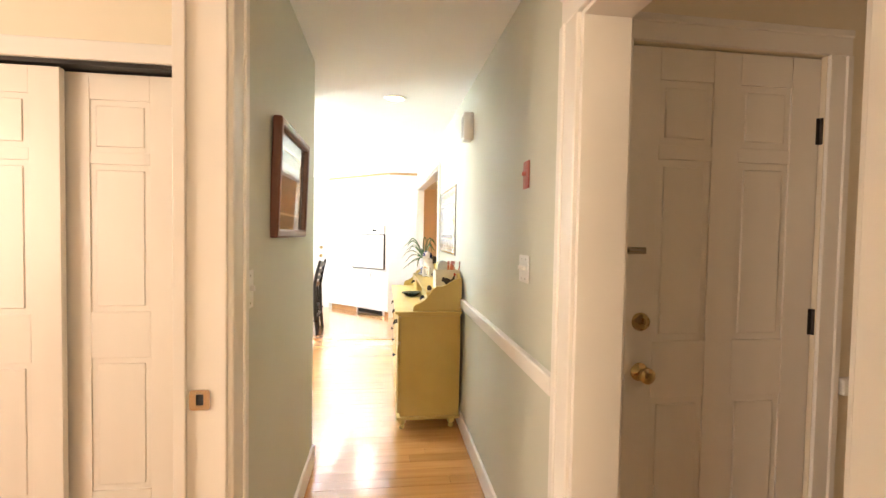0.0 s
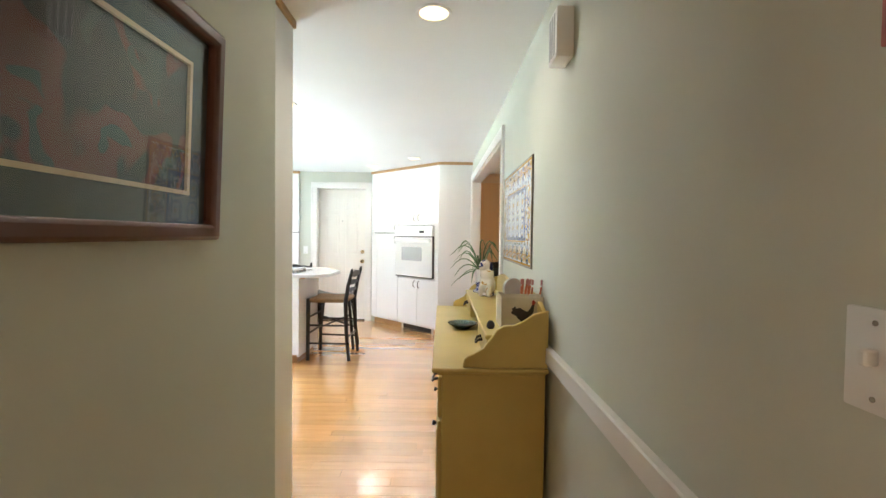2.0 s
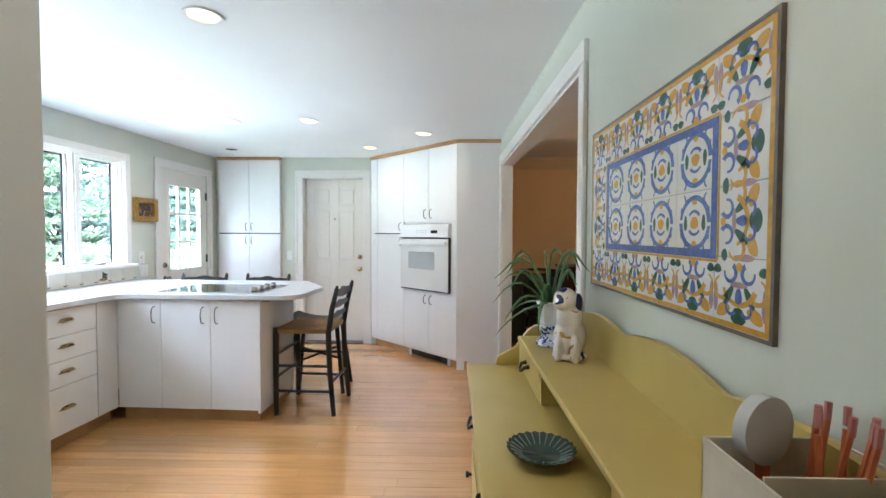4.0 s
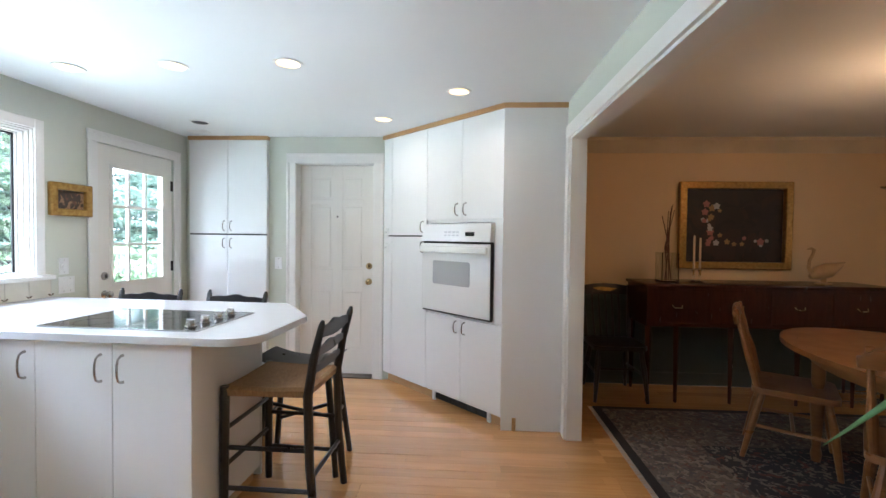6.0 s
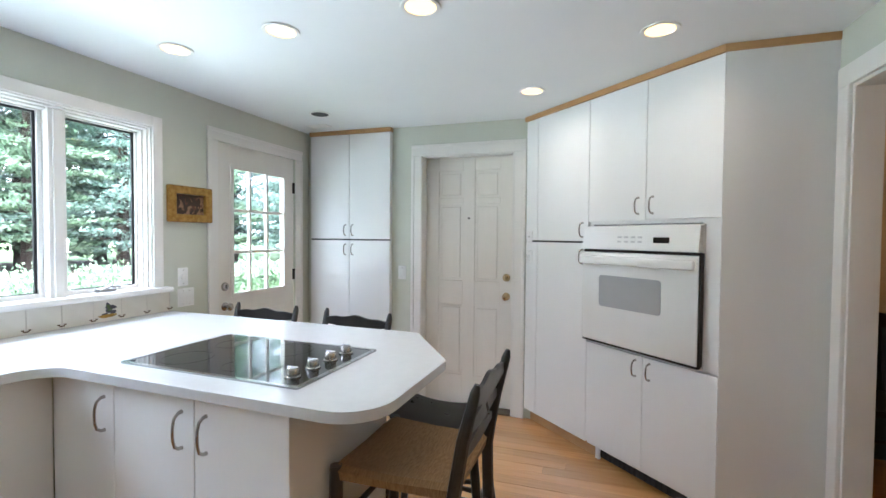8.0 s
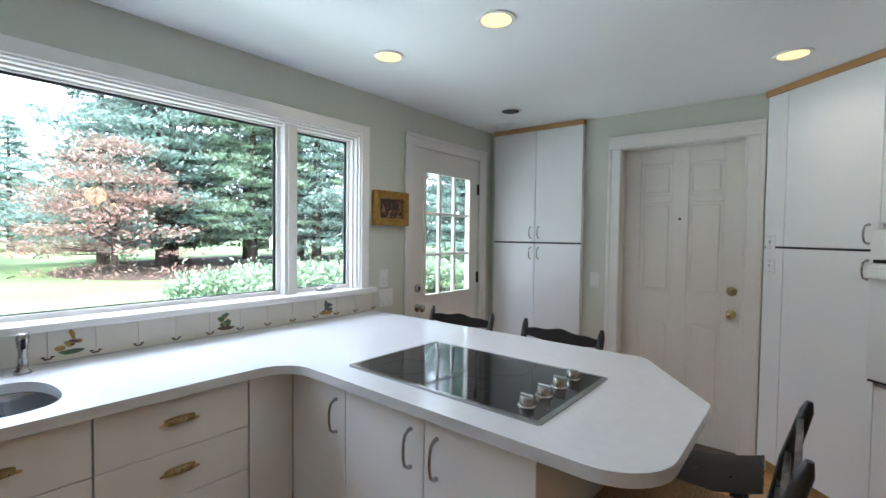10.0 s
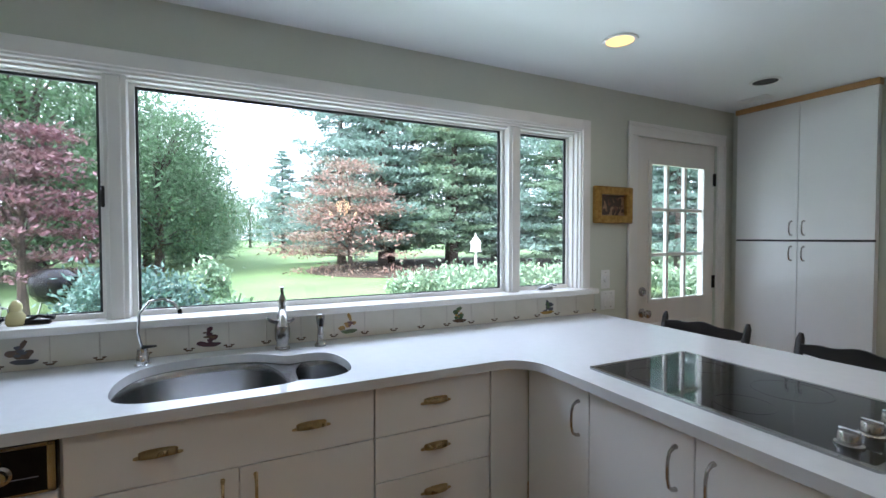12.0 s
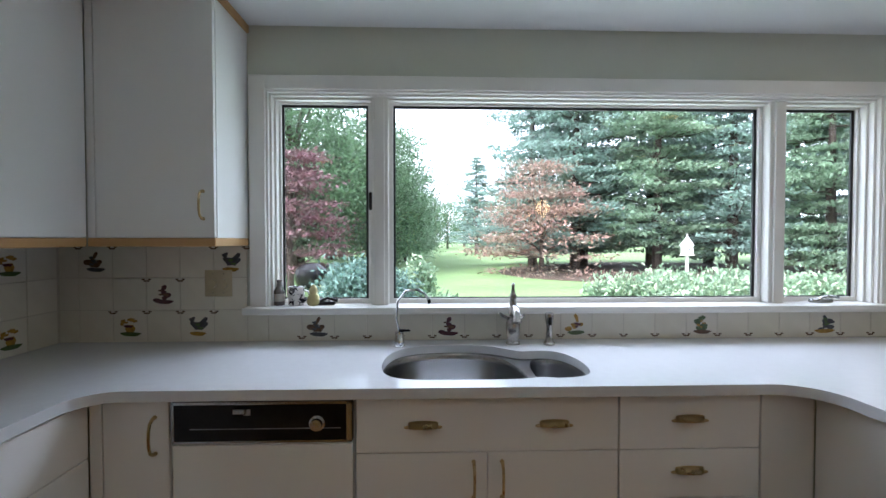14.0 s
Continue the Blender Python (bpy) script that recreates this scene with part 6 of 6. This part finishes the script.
def windsor(m, mat, label, name="dining_chair"):
    e = thing(name, m, label, "chair", "dining chairs" if mat == PINEWOOD else "")
    part("seat", slab(B(), rounded(-.22, .22, -.21, .21, .06), .43, .465), mat, e)
    for sx in (-1, 1):
        part("leg", tube(B(), [(sx * .17, -.15, .44), (sx * .19, -.18, .28), (sx * .215, -.215, 0)], [.017, .024, .014], 10), mat, e)
        part("leg", tube(B(), [(sx * .15, .15, .44), (sx * .17, .19, .28), (sx * .19, .25, 0)], [.017, .024, .014], 10), mat, e)
        part("side_stretcher", tube(B(), [(sx * .195, -.19, .22), (sx * .175, .21, .22)], [.011, .011], 8), mat, e)
        part("post", tube(B(), [(sx * .19, .18, .45), (sx * .20, .22, .62), (sx * .205, .25, .72), (sx * .215, .30, .93)], [.016, .021, .015, .014], 10), mat, e)
    part("cross_stretcher", tube(B(), [(-.18, 0, .22), (.18, 0, .22)], .011, 8), mat, e)
    for i in range(5):
        x = -.12 + .06 * i
        part("spindle", tube(B(), [(x * .9, .185, .455), (x, .24, .66), (x, .285, .86)], [.008, .011, .007], 8), mat, e)
    crest = [(-.25, .0), (.25, .0), (.255, .05), (.2, .085), (.1, .10), (0, .105), (-.1, .10), (-.2, .085), (-.255, .05)]
    q = part("crest_rail", slab(B(), crest, -.011, .011, Matrix.Translation((0, .293, .84)) @ Matrix.Rotation(radians(-12), 4, 'X') @ XZ), mat, e)
    bevel_mod(q, .006, 2)
    return e


windsor(pose(2.07, 7.95, 0, 0, 0, 57), PINEWOOD, "honey-coloured wooden spindle-back dining chair on the rug")
windsor(pose(2.02, 7.06, 0, 0, 0, 140), PINEWOOD, "honey-coloured wooden spindle-back chair drawn up to the table")
BLACKCHAIR = surf("black_lacquer", (.014, .011, .009), (.03, .02, .012), .3, 12)
hc = windsor(pose(1.32, 9.02, 0, 0, 0, 0), BLACKCHAIR, "black lacquered side chair with gilt crest against the wall", "side_chair")
part("gilt_stencil", slab(B(), blob(0, .05, .10, .018, .2), -.0122, -.0105, Matrix.Translation((0, .293, .84)) @ Matrix.Rotation(radians(-12), 4, 'X') @ XZ), GILT, hc, "gilt stencil on the crest")
tb = thing("dining_table", pose(2.50, 7.40, 0), "honey-coloured oval wooden dining table on turned legs", "table")
part("tabletop", slab(B(), [(.62 * math.cos(a), .95 * math.sin(a)) for a in [2 * math.pi * i / 48 for i in range(48)]], .72, .75), PINEWOOD, tb)
part("apron", slab(B(), [(.48 * math.cos(a), .78 * math.sin(a)) for a in [2 * math.pi * i / 32 for i in range(32)]], .63, .72), PINEWOOD, tb)
for sx in (-1, 1):
    for sy in (-1, 1):
        part("leg", lathe(B(), [(.02, 0), (.03, .06), (.022, .1), (.034, .3), (.04, .4), (.026, .46), (.036, .5), (.036, .64)], 14, Matrix.Translation((sx * .32, sy * .50, 0))), PINEWOOD, tb)

chd = thing("chandelier", pose(2.45, 7.42, 1.44), "brass candle chandelier with lit flame bulbs over the table", "chandelier")
part("stem", lathe(B(), [(.01, .10), (.03, .14), (.05, .19), (.03, .24), (.012, .28), (.01, .5), (.008, .825), (.05, .835), (.05, CZ - 1.44 - .001)], 16), BRASS, chd)
for i in range(6):
    a = 2 * math.pi * i / 6 + .3
    c, s = math.cos(a), math.sin(a)
    arm = part("arm", tube(B(), [(.04 * c, .04 * s, .2), (.1 * c, .1 * s, .14), (.18 * c, .18 * s, .15), (.24 * c, .24 * s, .20)], .006, 8), BRASS, chd)
    part("drip_pan", lathe(B(), [(.01, .195), (.04, .205), (.042, .21), (.015, .212)], 16, Matrix.Translation((.24 * c, .24 * s, 0))), BRASS, arm)
    part("candle_sleeve", lathe(B(), [(.013, .21), (.013, .30), (.01, .302)], 12, Matrix.Translation((.24 * c, .24 * s, 0))), CREAMWAX, arm)
    part("bulb", lathe(B(), [(.006, .30), (.014, .32), (.015, .333), (.009, .355), (.002, .372)], 12, Matrix.Translation((.24 * c, .24 * s, 0))), FLAME, arm, "lit flame-shaped bulb")
lamp("chandelier_lamp", 'POINT', Matrix.Translation((2.45, 7.42, 1.90)), CHAND_W, (1, .58, .25), size=.12)

# ---- garden ----
GZ = -.42
gr = B()
N = 60
xs = [-2.95 - 300 * (i / N) ** 2.2 for i in range(N + 1)]
ys = [6 + (1 if j > N / 2 else -1) * 300 * (abs(j - N / 2) / (N / 2)) ** 2.2 for j in range(N + 1)]
gv = [[gr.verts.new((x, y, GZ + .006 * noise.noise((x * .5, y * .5, 1)))) for y in ys] for x in xs]
for i in range(N):
    for j in range(N):
        gr.faces.new((gv[i][j], gv[i][j + 1], gv[i + 1][j + 1], gv[i + 1][j]))
solid("ground", gr, LAWN, "mown green lawn rolling away to the woods", "lawn")
bm = B()
box(bm, -300, 300, -300, 300, GZ - 1.2, GZ - 1.0)
solid("ground_far", bm, LAWN, "grassy ground beyond the house", "lawn")


def leaves(name, spots, size, mat, parent, rng, droop=0.0, flat=.6):
    """Many small four-cornered leaves, one at each spot (place, outward direction)."""
    n = len(spots)
    P = np.array([s[0] for s in spots])
    O = np.array([s[1] for s in spots])
    rot = rng.normal(size=(n, 3))
    u = O + .5 * rot
    u[:, 2] -= droop
    u /= np.linalg.norm(u, axis=1)[:, None] + 1e-9
    w = np.cross(u, rng.normal(size=(n, 3)) * flat + np.array([0, 0, 1.0]))
    w /= np.linalg.norm(w, axis=1)[:, None] + 1e-9
    s = size * rng.uniform(.6, 1.4, (n, 1))
    A, Bp, C, D = P - u * s, P + w * s * .38, P + u * s, P - w * s * .38
    V = np.stack([A, Bp, C, D], 1).reshape(-1, 3)
    F = np.arange(4 * n).reshape(-1, 4)
    me = bpy.data.meshes.new(name)
    me.from_pydata(V.tolist(), [], F.tolist())
    me.materials.append(mat)
    ob = new(name, me)
    ob.parent = parent
    return ob


def conifer(m, h, r, mat, label, seed, low=.08, count=9000):
    rng = np.random.default_rng(seed)
    e = thing("pine_tree", m, label, "tree", "pines")
    part("trunk", tube(B(), [(0, 0, 0), (.05, 0, h * .4), (0, .04, h * .8), (0, 0, h)], [h * .022, h * .016, h * .007, .01], 8), BARK, e)
    limbs, spots = B(), []
    whorls = int(h * 1.7)
    per = count // (whorls * 6)
    for k in range(whorls):
        f = k / (whorls - 1)
        z = h * (low + (1 - low) * f) * .985
        reach = r * (1 - f) ** .5 * rng.uniform(.66, 1.15) + .15
        for b in range(6):
            a = rng.uniform(0, 2 * math.pi)
            L2 = reach * rng.uniform(.6, 1.15)
            d = np.array([math.cos(a), math.sin(a), 0])
            tipz = z + L2 * rng.uniform(-.12, .22)
            if b < 3:
                tube(limbs, [(0, 0, z), tuple(d * L2 * .5 + np.array([0, 0, z - .03 * L2])), tuple(d * L2 * .95 + np.array([0, 0, tipz]))], [.035 * h / 10, .022 * h / 10, .006], 4)
            n = max(10, int(per * 2.0 * (.25 + L2 / r)))
            clumps = max(2, int(L2 * 3))
            for q in range(clumps):
                s = (.25 + .8 * (q + rng.uniform()) / clumps)
                side = np.array([-d[1], d[0], 0]) * rng.normal() * .30 * L2 * (1.1 - s * .5)
                c = d * L2 * s + side + np.array([0, 0, z + (tipz - z) * s + rng.normal() * .05])
                for _ in range(max(3, n // clumps)):
                    off = rng.normal(size=3) * np.array([.24, .24, .06]) * (.6 + .04 * h)
                    spots.append((c + off, d * .9 + np.array([0, 0, .25])))
    part("limbs", limbs, BARK, e)
    leaves("crown", spots, .085 + .004 * h, mat, e, rng, droop=.1)
    return e


def broadleaf(m, h, r, mat, label, seed, count=9000, size=.10, low=.25, group="garden trees", layered=False, name="tree"):
    rng = np.random.default_rng(seed)
    e = thing(name, m, label, "tree", group)
    limbs = tube(B(), [(0, 0, 0), (.04 * h * .2, 0, h * .2), (0, 0, h * .45), (.03, .03, h * .8)], [h * .028, h * .022, h * .015, h * .004], 8)
    spots = []
    clumps = 95 if layered else 110
    for k in range(clumps):
        f = rng.uniform()
        z = h * (low + (1 - low) * f)
        prof = math.sin(math.pi * (.12 + .80 * f)) ** .7
        a, q = rng.uniform(0, 2 * math.pi), rng.uniform(.25, 1) ** .5
        rr = r * prof * q * rng.uniform(.75, 1.2)
        if layered:   # wide below, with loose tiers and a broken outline
            lobe = .72 + .38 * noise.noise((2.2 * math.cos(a), 2.2 * math.sin(a), 3.1 * f + seed))
            rr = r * (1.05 - .82 * f ** 1.3) * q * lobe * 1.35
            z = h * (low + (1 - low) * (round(f * 7) + rng.uniform(-.12, .12)) / 7)
        c = np.array([rr * math.cos(a), rr * math.sin(a), z + rng.normal() * .1])
        if k % 4 == 0:
            tube(limbs, [(0, 0, max(.15 * h, z * .62)), tuple(c * np.array([.55, .55, .9])), tuple(c)], [.012 * h * .6, .008 * h * .5, .004], 4)
        cs = r * rng.uniform(.13, .26)
        for _ in range(count // clumps):
            off = rng.normal(size=3) * np.array([cs, cs, cs * (.17 if layered else .6)])
            spots.append((c + off, off / (np.linalg.norm(off) + 1e-6) + np.array([0, 0, .3])))
    part("trunk", limbs, BARK, e)
    leaves("crown", spots, size, mat, e, rng, droop=.15)
    return e


pineA = conifer(pose(-27, 15.5, GZ), 15, 4.2, PINE_N, "tall blue-green white pine with layered boughs", 1, count=15000)
pineB = conifer(pose(-25, 19.5, GZ), 13.5, 3.8, PINE_D, "dense dark green pine at the lawn's edge", 2, count=14000)
for s, x, y, rz, k in ((pineB, -30, 17.2, 40, 1.15), (pineA, -24, 23.2, 100, .95), (pineB, -21, 26, 200, .9), (pineA, -30, 22, 250, 1.2), (pineA, -17, 30, 20, .9), (pineB, -12, 33, 70, 1.0), (pineA, -24, 31, 130, 1.2), (pineB, -18, 37, 10, 1.3), (pineA, -32, 27.5, 75, 1.2), (pineA, -9, 27, 300, .8), (pineA, -54, 13.5, 160, .78), (pineA, -31, 14.0, 220, 1.0), (pineB, -34, 36, 0, 1.3), (pineA, -26, 42, 60, 1.3), (pineB, -8, 42, 60, 1.3)):
    copy_thing(s, pose(x, y, GZ, 0, 0, rz) @ Matrix.Scale(k, 4))
broadleaf(pose(-23.5, 12.4, GZ), 5.6, 3.5, LEAF_R, "spreading russet-leaved maple on the lawn", 5, 9500, .10, .05, layered=True)
broadleaf(pose(-14.5, 2.0, GZ), 4.3, 1.8, LEAF_P, "small purple-leaved maple near the house", 6, 9000, .075, .22, layered=True)
bigA = broadleaf(pose(-24, -.5, GZ), 11, 4.2, LEAF_G, "tall green leafy tree beyond the lawn", 7, 14000, .14, .12)
bigB = broadleaf(pose(-33, 2.6, GZ), 9.5, 3.6, LEAF_S, "tall grey-green leafy tree beyond the lawn", 8, 12000, .14, .06)
for s, x, y, rz, k in ((bigA, -19, -4.5, 80, 1.05), (bigB, -27, -5, 30, 1.2), (bigA, -31, -1.8, 200, 1.1), (bigB, -40, -1.5, 120, 1.2), (bigA, -45, 2.2, 10, .9), (bigB, -55, 4.0, 220, .85), (bigA, -70, 2.0, 140, 1.1), (bigB, -78, 7.0, 60, .75), (bigA, -85, 12.5, 260, .8), (bigB, -75, 19, 30, .95), (bigA, -66, 22, 90, 1.1), (bigB, -62, 29, 180, 1.2), (bigA, -26, -12, 300, 1.2), (bigB, -100, 3, 60, 1.0), (bigA, -105, 18, 60, 1.1), (bigB, -92, 9.6, 10, .6), (bigA, -28, 3.6, 45, .8), (bigB, -36, 5.2, 150, .8), (bigB, -43, 6.3, 280, .65)):
    copy_thing(s, pose(x, y, GZ, 0, 0, rz) @ Matrix.Scale(k, 4))


def shrub(m, w, d, h, mat, label, seed, count=5000, size=.05, flowers=None):
    rng = np.random.default_rng(seed)
    e = thing("shrub", m, label, "shrub", "shrubs")
    stems, spots, fl = B(), [], []
    for i in range(26):
        a, q = rng.uniform(0, 2 * math.pi), rng.uniform(0, 1) ** .5
        c = np.array([w * q * math.cos(a), d * q * math.sin(a), h * (1 - .45 * q * q) * rng.uniform(.5, 1)])
        tube(stems, [(c[0] * .3, c[1] * .3, 0), tuple(c)], [.012, .004], 4)
        for _ in range(count // 26):
            off = rng.normal(size=3) * np.array([.16, .16, .13]) * min(1.2, w + .3)
            p = c + off
            p[2] = max(.02, p[2])
            (fl if flowers and rng.uniform() < .22 and p[2] > h * .55 else spots).append((p, off + np.array([0, 0, .25])))
    part("stems", stems, BARK, e)
    leaves("foliage", spots, size, mat, e, rng)
    if fl:
        leaves("blossom", fl, size * 1.2, flowers, e, rng)
    return e


PALEBLOOM = surf("pale_bloom", (.32, .39, .25), (.26, .34, .20), .6, 2, 0, vary=.2)
shrub(pose(-8.0, 5.0, GZ), .62, .62, 1.55, JUNIPER, "rounded dark blue-green shrub outside the window", 11, 7000, .05)
shrub(pose(-9.3, 4.55, GZ), .6, .6, 1.3, JUNIPER, "rounded dark blue-green shrub outside the window", 12, 6000, .05)
shrub(pose(-12.5, 5.85, GZ), .5, .45, 1.35, LEAF_S, "pale flowering shrub at the lawn's edge", 13, 4000, .06, PALEBLOOM)
shrub(pose(-8.2, 5.95, GZ), .4, .4, .9, LEAF_S, "low pale green shrub by the lawn", 16, 3000, .05)
h1 = shrub(pose(-11.0, 10.9, GZ), 1.2, .8, .95, LEAF_S, "low variegated hedge shrub with pale leaves", 14, 6000, .055, PALEBLOOM)
for x, y, k in ((-11.4, 12.4, 1), (-11, 14.0, 1.05), (-10.4, 15.6, 1), (-9.4, 17.2, 1.1), (-8.0, 18.6, 1.1), (-6.5, 17, 1), (-9.0, 20.5, 1.2)):
    copy_thing(h1, pose(x, y, GZ, 0, 0, x * 50) @ Matrix.Scale(k, 4))
# leaf litter bed under the pines
solid("ground_bed", slab(B(), blob(-25, 21, 8.5, 10.5, .08, 40), GZ - .05, GZ + .02), surf("pine_litter", (.085, .055, .035), (.05, .035, .022), .95, 1.5, .6, dist=.05), "brown needle litter under the pines", "ground")

bh = thing("birdhouse", pose(-13.6, 13.9, GZ), "white wooden birdhouse on a slender post", "birdhouse")
part("post", box(B(), -.035, .035, -.035, .035, 0, 1.32, .006), TRIM, bh)
part("house", box(B(), -.12, .12, -.12, .12, 1.32, 1.6, .004), TRIM, bh)
part("roof", lathe(B(), [(.2, 1.6), (.19, 1.615), (.02, 1.86), (.012, 1.95), (0, 1.96)], 4, Matrix.Rotation(radians(45), 4, 'Z')), TRIM, bh)
part("floor_board", box(B(), -.16, .16, -.16, .16, 1.305, 1.322, .003), TRIM, bh)
# no opening is cut: a dark disc stands for the shaded entry
part("entry_hole", lathe(B(), [(.03, 0), (.03, .004), (0, .004)], 14, Matrix.Translation((.118, 0, 1.48)) @ Matrix.Rotation(radians(90), 4, 'Y')), DARKCAN_SHADE, bh)
gl = thing("barbecue", pose(-11.3, 3.33, GZ) @ Matrix.Scale(1.25, 4), "black covered kettle barbecue on the terrace", "barbecue")
part("lid", lathe(B(), [(.30, .72), (.31, .76), (.28, .88), (.17, .97), (.03, 1.0), (0, 1.0)], 20), BLACKPLASTIC, gl)
part("bowl", lathe(B(), [(.05, .46), (.2, .52), (.29, .64), (.30, .72)], 20), BLACKPLASTIC, gl)
part("side_table", box(B(), -.15, .15, .30, .62, .66, .69, .005), surf("grey_shelf", (.3, .3, .32), None, .4, 10), gl)
for a in (30, 150, 270):
    part("leg", tube(B(), [(.15 * math.cos(radians(a)), .15 * math.sin(radians(a)), .5), (.28 * math.cos(radians(a)), .28 * math.sin(radians(a)), 0)], .014, 8), STEEL, gl)

# ---- oak floor boards ----
boards = B()
unit = bpy.data.meshes.new("board")
ub = box(B(), 0, 1, 0, 1, -1, 0)
ub.to_mesh(unit)
ub.free()
unit.materials.append(FLOOR)
floor_ob = bpy.data.objects["floor"]
rng = random.Random(5)
BW = .083
made = 0
rows = []
y = -1.5
while y < 9.23:
    spans = [(-2.74, .89)] if y > 3.77 else [(-3.08, 2.05)] if y < 2.5 else [(-3.08, .76)]
    if y > 2.8:
        spans = spans + [(.89, 4.78)]
    for a, b in spans:
        x = a - rng.uniform(0, .8)
        while x < b:
            ln = rng.uniform(.7, 1.5)
            rows.append((max(x, a), min(x + ln, b), y))
            x += ln
    y += BW
for x0, x1, y in rows:
    if x1 - x0 < .01:
        continue
    dz = rng.uniform(-.0006, 0)
    near = 3.9 < y < 8.6 and x0 < .76 and x1 > -1.3
    if near and made < 300:
        made += 1
        ob = new("floor_board", unit)
        ob.parent = floor_ob
        ob.matrix_basis = Matrix.LocRotScale((x0 + .0006, y + .0006, dz), None, (x1 - x0 - .0012, BW - .0012, .0115))
    else:
        v = [boards.verts.new(p) for p in ((x0 + .0006, y + .0006, dz), (x1 - .0006, y + .0006, dz), (x1 - .0006, y + BW - .0006, dz), (x0 + .0006, y + BW - .0006, dz))]
        w = [boards.verts.new((p.co.x, p.co.y, -.0115)) for p in v]
        boards.faces.new(v)
        for i in range(4):
            boards.faces.new((v[i], w[i], w[(i + 1) % 4], v[(i + 1) % 4]))
fb = part("floor_boards", boards, FLOOR, floor_ob)
tagged(fb, kind="stuff")
